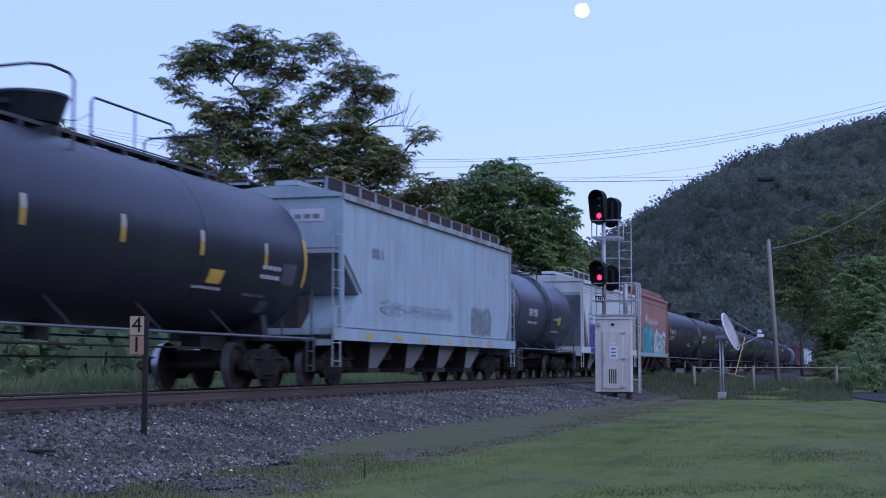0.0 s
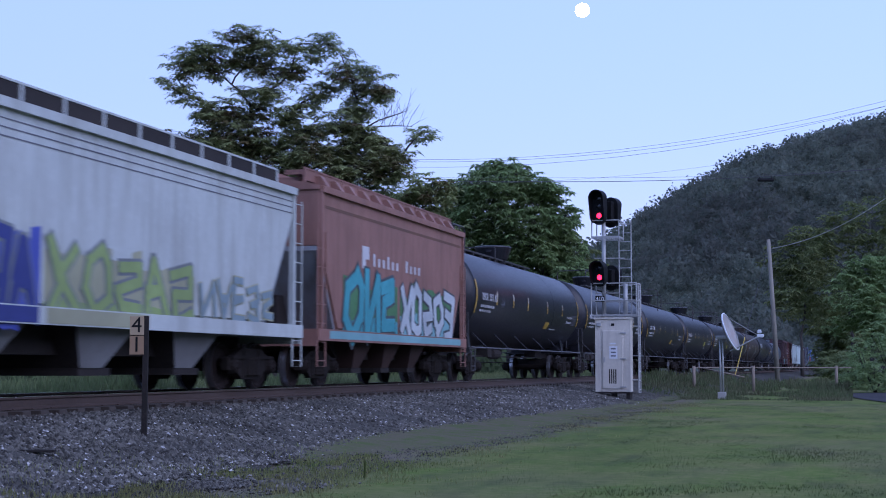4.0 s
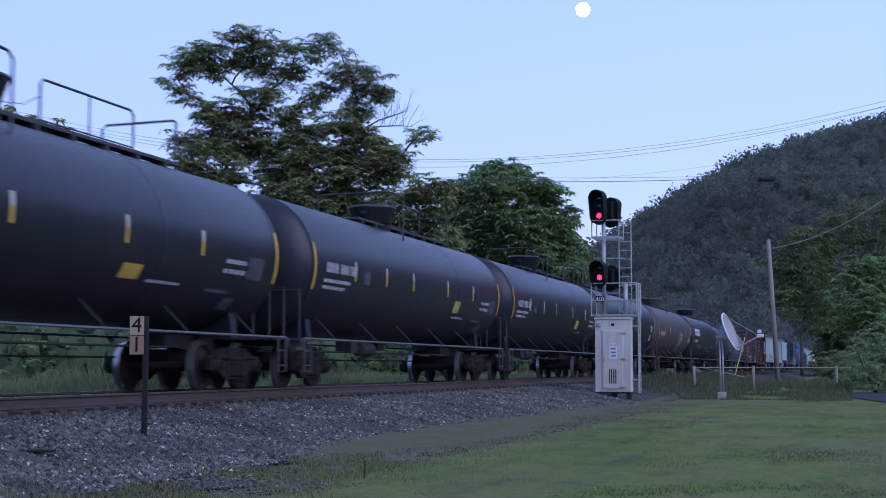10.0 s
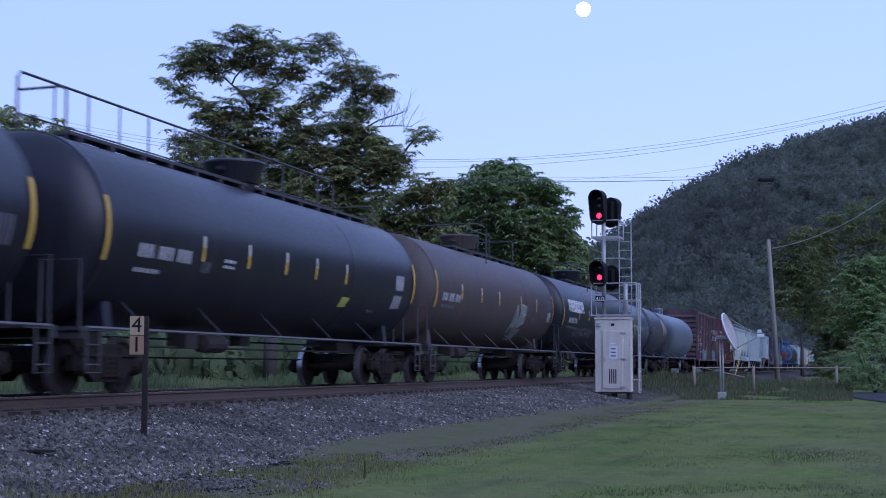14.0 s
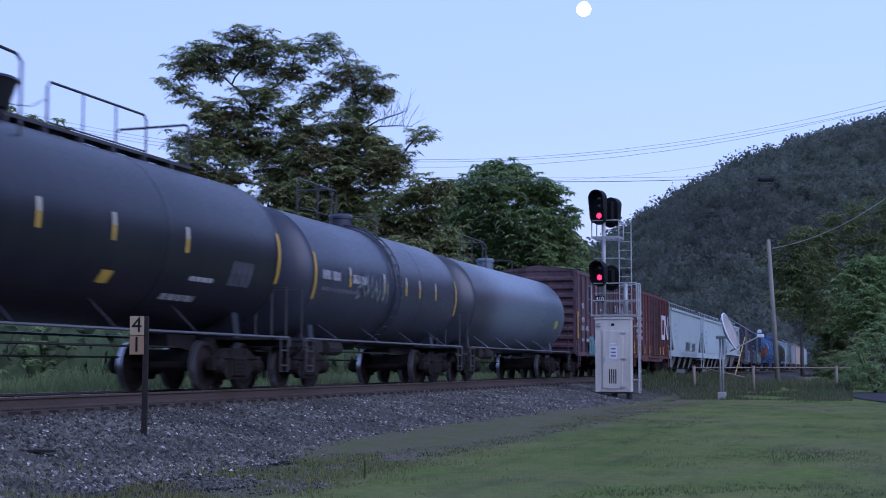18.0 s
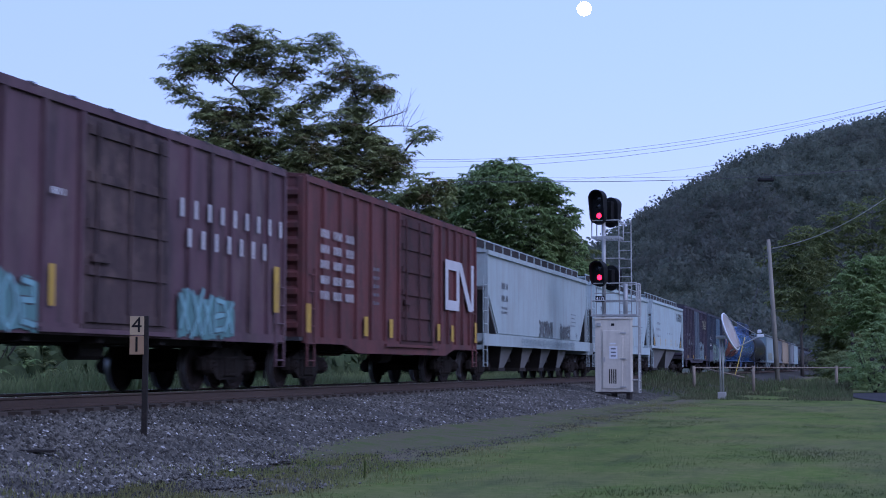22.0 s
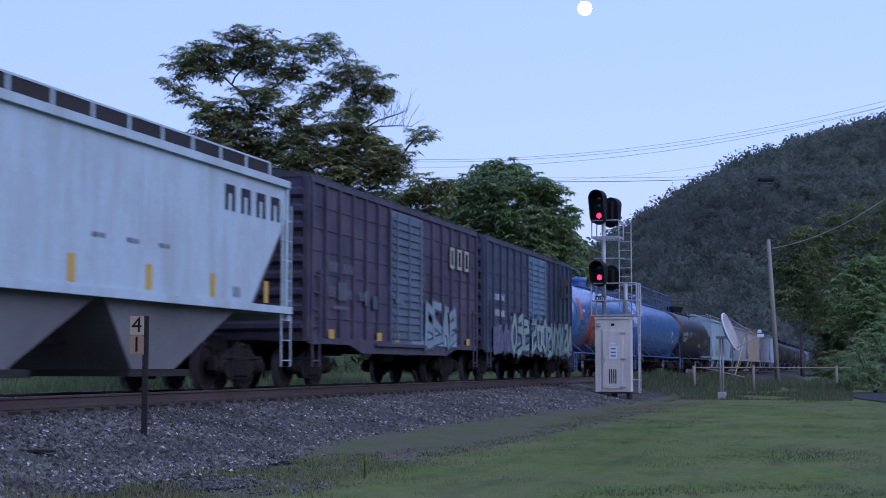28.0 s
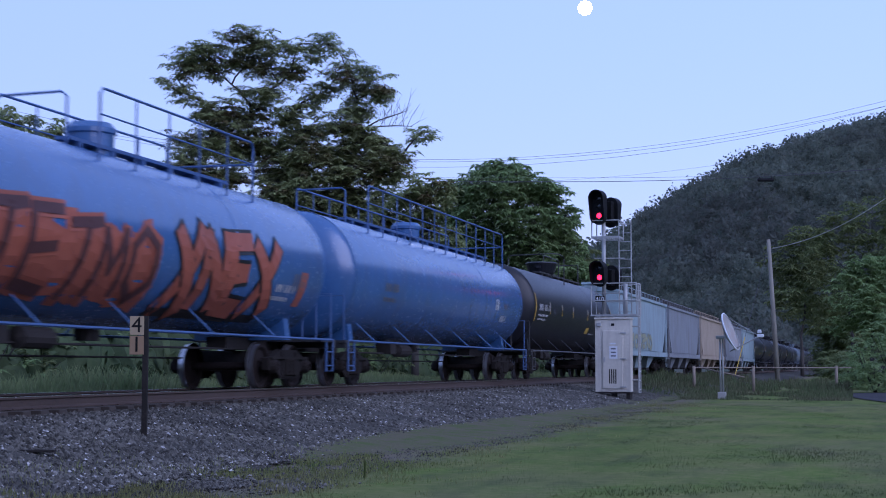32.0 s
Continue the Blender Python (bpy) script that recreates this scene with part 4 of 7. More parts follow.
sig = thing("railway_signal", pose(SX - 0.35, SY + 0.30, SZ + 2.93), "two-headed colour-light railway signal showing red, with ladder", "signal")
bm = rod(bmesh.new(), (0, 0, 0), (0, 0, 4.1), 0.075, 12)
part("mast", bm, GALV_LIGHT, sig, smooth=True)


def signal_head(z, height, yaw, off, lens_z, lit):
    """A black backplate with rounded ends inside one deep visor that is open below; only the red lens may glow."""
    r = 0.30
    half = height / 2 - r
    loop = [(r * math.cos(a), half + r * math.sin(a)) for a in [math.pi * k / 10 for k in range(11)]] + [(r * math.cos(a), -half + r * math.sin(a)) for a in [math.pi + math.pi * k / 10 for k in range(11)]]
    head = part("signal_head", prism(bmesh.new(), loop, "y", -0.03, 0.03), SIGNAL_BLACK, sig, m=pose(off[0], off[1], z, 0, 0, yaw))
    part("lamp_case", bevel_box(-0.17, 0.17, 0.03, 0.30, -half - 0.12, half + 0.12, 0.03), SIGNAL_BLACK, head)
    visor, rings = bmesh.new(), []
    n = 26
    for j in range(n + 1):
        a = math.radians(-50 + 280 * j / n)
        x, zz = r * math.cos(a), r * math.sin(a) + (half if math.sin(a) > 0 else -half)
        deep = 0.16 + 0.18 * min(1.0, max(0.0, (zz + height / 2) / height * 1.25))
        rings.append([visor.verts.new((x * k, d, zz * k)) for k, d in ((1.0, -0.03), (1.0, -deep), (0.94, -deep), (0.94, -0.03))])
    for p, q in zip(rings, rings[1:]):
        for i in range(3):
            visor.faces.new((p[i], q[i], q[i + 1], p[i + 1]))
    part("visor", visor, SIGNAL_BLACK, head)
    for k, zz in enumerate((lens_z, lens_z + 0.34, lens_z + 0.62)):
        if zz > half + 0.12:
            continue
        red = lit and k == 0
        bezel = lathe(bmesh.new(), [(0.13, -0.03), (0.13, -0.06), (0.105, -0.06), (0.105, -0.03)], 16, "y", (0, 0, zz))
        part("bezel", bezel, SIGNAL_BLACK, head)
        bm = lathe(bmesh.new(), [(0.0, -0.055), (0.06, -0.05), (0.10, -0.032)], 16, "y", (0, 0, zz))
        part("lens", bm, RED_LAMP if red else LENS_DARK, head, "glowing red lens" if red else "")
    return head


signal_head(4.05, 1.28, -16, (-0.10, -0.28), -0.30, True)
signal_head(3.92, 1.14, 164, (0.22, 0.32), -0.25, False)
signal_head(1.60, 0.95, -16, (-0.10, -0.28), -0.13, True)
signal_head(1.48, 0.95, 164, (0.22, 0.32), -0.13, False)
for z in (1.5, 3.9):
    part("head_bracket", rod(bmesh.new(), (-0.16, -0.05, z - 0.2), (0.2, 0.1, z - 0.2), 0.04, 8), GALV_LIGHT, sig)
plate = part("number_plate_board", box(bmesh.new(), -0.30, 0.04, -0.16, -0.13, 0.58, 0.80), SIGNAL_BLACK, sig)


def lettering(text, size, m, material, parent, name="digits"):
    curve = bpy.data.curves.new(name, "FONT")
    curve.body, curve.size, curve.align_x, curve.align_y, curve.extrude = text, size, "CENTER", "CENTER", 0.002
    ob = new(name, curve)
    ob.data.materials.append(material)
    ob.parent, ob.matrix_basis = parent, m
    return ob


lettering("410", 0.20, pose(-0.13, -0.165, 0.69, 90, 0, 0), PAPER, sig)
for z, x0, x1 in ((0.05, -0.45, 1.24), (2.9, -0.40, 0.64)):
    deck = part("service_platform", box(bmesh.new(), x0, x1, -0.35, -0.29, z, z + 0.06), GALV_LIGHT, sig)
    part("edge_bar", box(bmesh.new(), x0, x1, 0.69, 0.75, z, z + 0.06), GALV_LIGHT, deck)
    for k in range(7):
        xx = x0 + 0.02 + (x1 - x0 - 0.04) * k / 6
        part("grate_bar", box(bmesh.new(), xx - 0.015, xx + 0.015, -0.29, 0.69, z + 0.02, z + 0.05), GALV_LIGHT, deck)
for z0, zs, x0, x1 in ((0.1, (0.52, 1.15), -0.42, 1.24), (2.95, (0.02, 0.62), -0.38, 0.62)):
    for yy in (-0.33, 0.73):
        bm = bmesh.new()
        for x in (x0, x1):
            rod(bm, (x, yy, z0), (x, yy, z0 + max(zs)), 0.024, 6)
        for z in zs:
            rod(bm, (x0, yy, z0 + z), (x1, yy, z0 + z), 0.022, 6)
        part("guard_rail", bm, GALV_LIGHT, sig)
    for z in zs:
        for x in (x0, x1):
            part("end_rail", rod(bmesh.new(), (x, -0.33, z0 + z), (x, 0.73, z0 + z), 0.022, 6), GALV_LIGHT, sig)
part("conduit_post", rod(bmesh.new(), (0.80, -0.05, 0), (0.80, -0.05, 1.25), 0.085, 10), GALV_LIGHT, sig, smooth=True)
ladder("upper_ladder", sig, GALV_LIGHT, 0, 0.25, 0.70, 0.1, 3.6, 0.325, 0.016, m=pose(0.27, 0.3, 0, 0, 0, -90))
ladder("lower_ladder", sig, GALV_LIGHT, 0, 0.0, 0.4, -2.75, 1.2, 0.33, 0.024, m=pose(1.24, 0.1, 0))
for z in (-0.32, -2.28):
    part("ladder_arm", rod(bmesh.new(), (0.98, 0.12, z), (1.26, 0.12, z), 0.026, 6), GALV_LIGHT, sig)
part("tie_bar", rod(bmesh.new(), (-0.35, 0.0, 2.2), (0.75, 0.25, 2.2), 0.02, 6), GALV_LIGHT, sig)
part("tie_bar", rod(bmesh.new(), (-0.35, -0.1, 0.9), (0.6, -0.05, 0.9), 0.02, 6), GALV_LIGHT, sig)

# ---- milepost ----
POST = surface("weathered_steel_post", (0.018, 0.016, 0.015), (0.030, 0.026, 0.024), rough=0.85, grain=20, bump=0.2, spec=0.15)
SIGN_PAPER = surface("yellowed_white_sign", (0.40, 0.31, 0.20), (0.31, 0.23, 0.135), rough=0.6, grain=14, bump=0.05)
SIGN_BROWN = surface("rust_browned_sign", (0.30, 0.195, 0.115), (0.22, 0.135, 0.075), rough=0.65, grain=14, bump=0.05)
p = spot(253, 770, 20.2)
mile = thing("milepost", pose(p.x, p.y, p.z, 0, 0, 14), "dark steel milepost with number panels 4 over 1", "sign")
part("post", bevel_box(-0.02, 0.055, -0.03, 0.03, -0.35, 1.62, 0.006), POST, mile)
for k, ch in enumerate("41"):
    z = 1.488 - k * 0.268
    panel = part("panel", bevel_box(-0.195, 0.0, -0.045, -0.032, z - 0.128, z + 0.128, 0.004), SIGN_BROWN if k else SIGN_PAPER, mile, "rust-browned number panel" if k else "")
    lettering(ch, 0.30, pose(-0.098, -0.047, z, 90, 0, 0), SIGNAL_BLACK, panel, "digit")

# ---- satellite dish on a pole ----
p = spot(1278, 704, 62)
dish = thing("satellite_dish", pose(p.x, p.y, 0.0), "white satellite dish on a steel post with a concrete foot", "dish")
part("concrete_foot", bevel_box(-0.17, 0.17, -0.17, 0.17, -0.05, 0.30, 0.02), CONCRETE, dish)
for x in (-0.055, 0.055):
    part("post", rod(bmesh.new(), (x, 0, 0.28), (x, 0, 2.62), 0.04, 10), GALV_LIGHT, dish, smooth=True)
part("mount", bevel_box(-0.22, 0.22, -0.12, 0.12, 2.52, 2.66, 0.02), GALV_LIGHT, dish)
aim = (RT * 0.86 - FW * 0.40 + Vector((0, 0, 0.36))).normalized()
tilt = Matrix.Translation((0.16, 0.12, 2.74)) @ aim.to_track_quat("Z", "Y").to_matrix().to_4x4()
bm = bmesh.new()
prof = [(0.0, 0.0)] + [(0.80 * k / 6, 0.22 * (k / 6) ** 2) for k in range(1, 7)]
lathe(bm, prof + [(0.82, 0.235), (0.80, 0.25)] + [(0.78 * k / 6, 0.03 + 0.22 * (k / 6) ** 2) for k in range(5, 0, -1)] + [(0.0, 0.03)], 32, "z")
part("reflector", bm, surface("dish_enamel", (0.33, 0.32, 0.31), (0.25, 0.235, 0.225), rough=0.6, grain=8, bump=0.03, streak=(0.3, 0.2, 0.16), streak_amount=0.4), dish, m=tilt, smooth=True)
part("rim", lathe(bmesh.new(), [(0.80, 0.20), (0.84, 0.215), (0.84, 0.265), (0.80, 0.27)], 32, "z"), PAPER, dish, m=tilt, smooth=True)
bm = bmesh.new()
rod(bm, (0.35, 0.1, 2.0), (1.55, 0.0, 2.62), 0.03, 8)
rod(bm, (0.3, 0.5, 3.4), (1.5, 0.0, 2.68), 0.012, 5)
part("feed_arm", bm, GALV_LIGHT, dish)
part("feed_horn", bevel_box(1.48, 1.75, -0.1, 0.1, 2.58, 2.72, 0.03), PAPER, dish)
part("receiver", bevel_box(1.50, 1.66, -0.08, 0.08, 2.76, 2.90, 0.03), PAPER, dish)

# ---- pole, guy wire, cables ----
WOOD_POLE = surface("weathered_pole_wood", (0.24, 0.225, 0.19), (0.16, 0.145, 0.12), rough=0.85, grain=9, stretch=(1, 1, 0.1), bump=0.4)
WIRE = surface("dark_cable", (0.05, 0.05, 0.06), (0.07, 0.07, 0.08), rough=0.6, grain=9, bump=0.0)
PALE_WIRE = surface("weathered_aluminium_cable", (0.40, 0.39, 0.36), (0.30, 0.29, 0.27), rough=0.5, grain=9, bump=0.0)
GUY_GUARD = surface("yellow_guy_guard", (0.50, 0.36, 0.05), (0.42, 0.3, 0.05), rough=0.5, grain=9, bump=0.0)
foot, tip = spot(1377, 680, 118), spot(1360, 424, 118)
pole = thing("utility_pole", pose(foot.x, foot.y, -0.1), "leaning weathered wooden utility pole", "pole")
d = tip - Vector((foot.x, foot.y, -0.1))
part("pole_shaft", rod(bmesh.new(), (0, 0, 0), d, 0.215, 12, 0.15), WOOD_POLE, pole, smooth=True)
part("pole_cap", rod(bmesh.new(), d, d + Vector((0, 0, 0.05)), 0.135, 10), POST, pole)
a, b = spot(1357, 448, 118), spot(1300, 668, 112)
g = thing("guy_wire", pose(*a), "thin steel guy wire with a yellow guard", "wire")
part("strand", rod(bmesh.new(), (0, 0, 0), b - a, 0.018, 5), WIRE, g)
part("guard", rod(bmesh.new(), (b - a) * 0.69, (b - a) * 0.985, 0.032, 8), GUY_GUARD, g)


def cable(points, r, label, name="overhead_cable", material=None):
    """A sagging cable through a few points, smoothed by a parabola between them."""
    t = thing(name, pose(*points[0]), label, "cable", "overhead cables")
    o = points[0]
    pipe_bm = bmesh.new()
    pipe(pipe_bm, [p - o for p in points], r, 5)
    part("strand", pipe_bm, material or WIRE, t)
    return t


def sagging(x0, x1, row, d0, d1, n=24):
    out = []
    for k in range(n + 1):
        x = x0 + (x1 - x0) * k / n
        out.append(spot(x, row(x), d0 + (d1 - d0) * k / n))
    return out


for off, sag in ((0, 1.60e-4), (4, 1.52e-4), (13.5, 1.66e-4)):
    cable(sagging(-120, 1700, lambda x: 283 + off - sag * (x - 760) ** 2, 90, 90), 0.010, "thin power line sagging across the sky")
cable(sagging(300, 1700, lambda x: 322 - 7.4e-5 * max(0, x - 1000) ** 2, 95, 95), 0.020, "dark telephone cable across the valley")
cable(sagging(300, 1700, lambda x: 315 - 6.2e-5 * max(0, x - 1050) ** 2, 95, 95), 0.009, "thin cable across the valley")
cable(sagging(700, 1700, lambda x: 325 - 1.9e-4 * max(0, x - 800) ** 2 * 0.78, 97, 97), 0.007, "thin cable across the valley")
cable(sagging(1366, 1700, lambda x: 440 - 0.17 * (x - 1366) - 1.5e-3 * (x - 1366) ** 2 * 0.9, 118, 60), 0.03, "pale service cable running from the pole", material=PALE_WIRE)
p = spot(1355, 317, 95)
c = thing("splice_case", pose(*p), "black splice case hanging on the cable", "box")
part("case", lathe(bmesh.new(), [(0, -0.55), (0.10, -0.52), (0.12, -0.4), (0.12, 0.4), (0.10, 0.52), (0, 0.55)], 12, "x"), SIGNAL_BLACK, c, m=pose(0, 0, -0.06, 0, 0, 16))
part("hanger", box(box(bmesh.new(), -0.4, -0.36, -0.02, 0.02, 0.0, 0.16), 0.36, 0.4, -0.02, 0.02, 0.0, 0.16), POST, c)

# ---- pipe fence by the lane ----
FENCE = surface("rusty_pale_pipe", (0.26, 0.21, 0.16), (0.15, 0.115, 0.09), rough=0.8, grain=14, bump=0.1)
fence = thing("pipe_fence", pose(0, 0, 0), "low rusty pipe fence with short posts", "fence")
line = [spot(x, 651, d) for x, d in ((1228, 78), (1333, 80), (1480, 83), (1520, 84))]
for a, b in zip(line, line[1:]):
    part("pipe", rod(bmesh.new(), a, b, 0.034, 8), FENCE, fence, smooth=True)
for q in line[:-1]:
    part("fence_post", rod(bmesh.new(), (q.x, q.y, -0.1), (q.x, q.y, q.z + 0.1), 0.085, 10), FENCE, fence, smooth=True)
a, b = spot(1245, 652, 78), spot(1318, 668, 77)
part("brace_pipe", rod(bmesh.new(), a, b, 0.035, 8), FENCE, fence, smooth=True)

# a scrap tie plate on the ballast and a stake in the lawn
p = spot(58, 802, 17.0)
scrap = thing("scrap_wood", pose(p.x, p.y, bank(p.x) + 0.06, 0, 0, 14), "dark scrap of wood on the ballast", "debris")
part("board", bevel_box(-0.26, 0.26, -0.05, 0.05, -0.03, 0.0, 0.01), POST, scrap)
p = spot(645, 845, 17.8)
stake = thing("stake", pose(p.x, p.y, 0.0, 3, 4, 0), "short green stake standing in the lawn", "stake")
part("shaft", rod(bmesh.new(), (0, 0, -0.1), (0, 0, 0.22), 0.018, 6, 0.012), LAWN_BLADE, stake)

# ---- moon ----
MOON_GLOW = glow("full_moon", (1.0, 0.98, 0.95), 4.0)


def moon_pose(x, y):
    return Matrix.Translation(spot(x, y, 4200))


MOON_POSES = (moon_pose(1030, 19), moon_pose(1035.5, 14.5))
MOON = tagged(part("moon", lathe(bmesh.new(), [(0, -21.0)] + [(21.0 * math.sin(math.pi * k / 16), -21.0 * math.cos(math.pi * k / 16)) for k in range(1, 16)] + [(0, 21.0)], 32, "z"), MOON_GLOW, None, "bright full moon low in the dusk sky", m=MOON_POSES[0], smooth=True), "", "moon")

# ---- the train: cars run on the track, local +Y to the rear, z from the rail head ----
CARS, WHEELSETS = [], []
SHARED = {}
GROUP = "cars of the freight train"


def shared(key, make, smooth=False):
    if key not in SHARED:
        SHARED[key] = mesh_of(key, make(), smooth)
    return SHARED[key]


def make_side_frame():
    bm = bmesh.new()
    outer = [(-1.12, 0.38), (-1.12, 0.62), (-0.80, 0.66), (-0.42, 0.80), (0.42, 0.80), (0.80, 0.66), (1.12, 0.62), (1.12, 0.38), (0.72, 0.38), (0.45, 0.20), (-0.45, 0.20), (-0.72, 0.38)]
    prism(bm, outer, "x", -0.07, 0.07)
    for y in (-0.89, 0.89):
        lathe(bm, [(0.0, -0.10), (0.15, -0.10), (0.17, 0.02), (0.13, 0.14), (0.09, 0.17), (0.0, 0.17)], 12, "x", (0.02, y, 0.457))
    for y in (-0.36, 0.36):
        box(bm, 0.07, 0.10, y - 0.05, y + 0.05, 0.24, 0.76)
    box(bm, 0.07, 0.12, -1.0, 1.0, 0.60, 0.65)
    return bm


def make_spring():
    bm = bmesh.new()
    prof = [(0.0, 0.25)]
    for k in range(5):
        prof += [(0.06, 0.26 + k * 0.075), (0.095, 0.295 + k * 0.075)]
    return lathe(bm, prof + [(0.06, 0.63), (0.0, 0.64)], 8, "z")


def make_wheelset():
    bm = bmesh.new()
    rod(bm, (-1.05, 0, 0), (1.05, 0, 0), 0.085, 10)
    for s in (-1, 1):
        prof = [(0.09, s * 0.69), (0.16, s * 0.70), (0.36, s * 0.73), (0.40, s * 0.685), (0.485, s * 0.685), (0.482, s * 0.712), (0.457, s * 0.725), (0.450, s * 0.82), (0.40, s * 0.825), (0.34, s * 0.77), (0.16, s * 0.80), (0.09, s * 0.80)]
        lathe(bm, prof, 28, "x")
        for k in range(3):
            t = 2.094 * k
            lathe(bm, [(0.0, s * 1.19), (0.02, s * 1.19), (0.02, s * 1.21), (0.0, s * 1.21)], 6, "x", (0, 0.06 * math.cos(t), 0.06 * math.sin(t)))
        lathe(bm, [(0.0, s * 1.04), (0.10, s * 1.05), (0.10, s * 1.19), (0.0, s * 1.19)], 12, "x")
    return bm


def truck(car, y):
    """A two-axle truck under a car: bolster with side frames, springs and two wheelsets."""
    bm = bevel_box(-1.0, 1.0, -0.2, 0.2, 0.42, 0.78, 0.03) if "bolster" not in SHARED else None
    me = shared("bolster", lambda: bm)
    t = part("truck", me, UNDERFRAME, car, m=pose(0, y, 0))
    for s in (1, -1):
        part("side_frame", shared("side_frame", make_side_frame), TRUCK_STEEL, t, m=pose(s * 1.0, 0, 0, 0, 0, 0 if s > 0 else 180))
        for k in (-0.2, 0.0, 0.2):
            part("spring", shared("spring", make_spring, True), TRUCK_STEEL, t, m=pose(s * 1.08, k, 0))
    for a in (-0.89, 0.89):
        w = part("wheelset", shared("wheelset", make_wheelset), WHEEL_STEEL, t, m=pose(0, a, 0.457))
        if len(w.data.materials) < 2:
            w.data.materials.append(TREAD_STEEL)
            for f in w.data.polygons:
                f.material_index = 1 if math.hypot(f.center.y, f.center.z) > 0.44 and abs(f.normal.x) < 0.5 else 0
        WHEELSETS.append((w, a))
    bm = bmesh.new() if "brake_beam" not in SHARED else None
    if bm is not None:
        for a in (-0.36, 0.36):
            box(bm, -0.85, 0.85, a - 0.05, a + 0.05, 0.36, 0.44)
        for s in (-0.7, 0.7):
            box(bm, s - 0.06, s + 0.06, -0.44, 0.44, 0.34, 0.52)
    part("brake_beam", shared("brake_beam", lambda: bm), UNDERFRAME, t)


def make_coupler():
    bm = bmesh.new()
    box(bm, -0.09, 0.09, -0.75, -0.05, 0.78, 0.96)
    box(bm, -0.17, 0.17, -0.18, 0.06, 0.74, 1.0)
    box(bm, -0.2, -0.08, -0.02, 0.12, 0.76, 0.98)
    pipe(bm, [(0.35, -0.5, 0.72), (0.33, -0.25, 0.5), (0.2, 0.0, 0.42)], 0.03, 6)
    pipe(bm, [(0.15, -0.35, 0.98), (0.9, -0.40, 0.98), (1.4, -0.40, 0.95)], 0.016, 5)
    return bm


def car_base(kind, centre_y, length, label, truck_in, group=GROUP, stub=0.0):
    car = thing(kind, pose(TRACK_X, centre_y, RAIL_Z), label, {"tank_car": "tank car", "hopper_car": "hopper car", "boxcar": "boxcar"}[kind], group)
    CARS.append((car, centre_y))
    h = length / 2
    for s in (-1, 1):
        truck(car, s * (h - truck_in))
        part("coupler", shared("coupler", make_coupler), TRUCK_STEEL, car, m=pose(0, s * h, 0, 0, 0, 0 if s > 0 else 180))
    for a, b in ((-h + 0.55, -h + stub), (h - stub, h - 0.55)) if stub else ((-h + 0.55, h - 0.55),):
        part("centre_sill", box(bmesh.new(), -0.22, 0.22, a, b, 0.80, 1.05), UNDERFRAME, car)
    return car


# Paint on a side: a strip grid that follows the surface given by skin(y, z, lift).
def patch(bm, skin, quad, lift=0.006, n=3):
    (ay, az), (by, bz), (cy, cz), (dy, dz) = quad
    rows = []
    for i in range(n + 1):
        t = i / n
        l = (ay + (dy - ay) * t, az + (dz - az) * t)
        r = (by + (cy - by) * t, bz + (cz - bz) * t)
        rows.append([bm.verts.new(skin(*l, lift)), bm.verts.new(skin(*r, lift))])
    for a, b in zip(rows, rows[1:]):
        bm.faces.new((a[0], a[1], b[1], b[0]))


def rect(y0, y1, z0, z1, slant=0.0):
    return ((y0, z0), (y1, z0), (y1 + slant, z1), (y0 + slant, z1))


def marks(car, skin, rects, material, name="stencil", lift=0.006, each=True):
    for r in rects:
        if name == "stencil":
            words(car, skin, *r, material)
            continue
        bm = bmesh.new()
        patch(bm, skin, rect(*r), lift, 4)
        bmesh.ops.recalc_face_normals(bm, faces=bm.faces[:])
        part(name, bm, material, car)


def words(car, skin, y0, y1, z0, z1, material, n=0):
    """A line of lettering too far to read: a row of small bars."""
    h = z1 - z0
    n = n or max(2, round((y1 - y0) / (h * 0.62)))
    w = (y1 - y0) / n
    bm = bmesh.new()
    for k in range(n):
        if n > 5 and k % 5 == 4:
            continue
        if h < 0.14:
            patch(bm, skin, rect(y0 + k * w, y0 + k * w + w * 0.74, z0, z1), 0.007, 2)
            continue
        for q in (0.0, 0.44):
            patch(bm, skin, rect(y0 + (k + q) * w, y0 + (k + q + 0.24) * w, z0, z1), 0.007, 2)
    ob = part("stencil", bm, material, car)
    ob["kind"] = "stuff"
    return ob


def stroke(bm, skin, a, b, w, lift, n=4):
    (ay, az), (by, bz) = a, b
    d = Vector((by - ay, bz - az))
    over = d.normalized() * w * 0.38
    ay, az, by, bz = ay - over.x, az - over.y, by + over.x, bz + over.y
    k = Vector((-d.y, d.x)).normalized() * w / 2
    patch(bm, skin, ((ay - k.x, az - k.y), (ay + k.x, az + k.y), (by + k.x, bz + k.y), (by - k.x, bz - k.y)), lift, n)


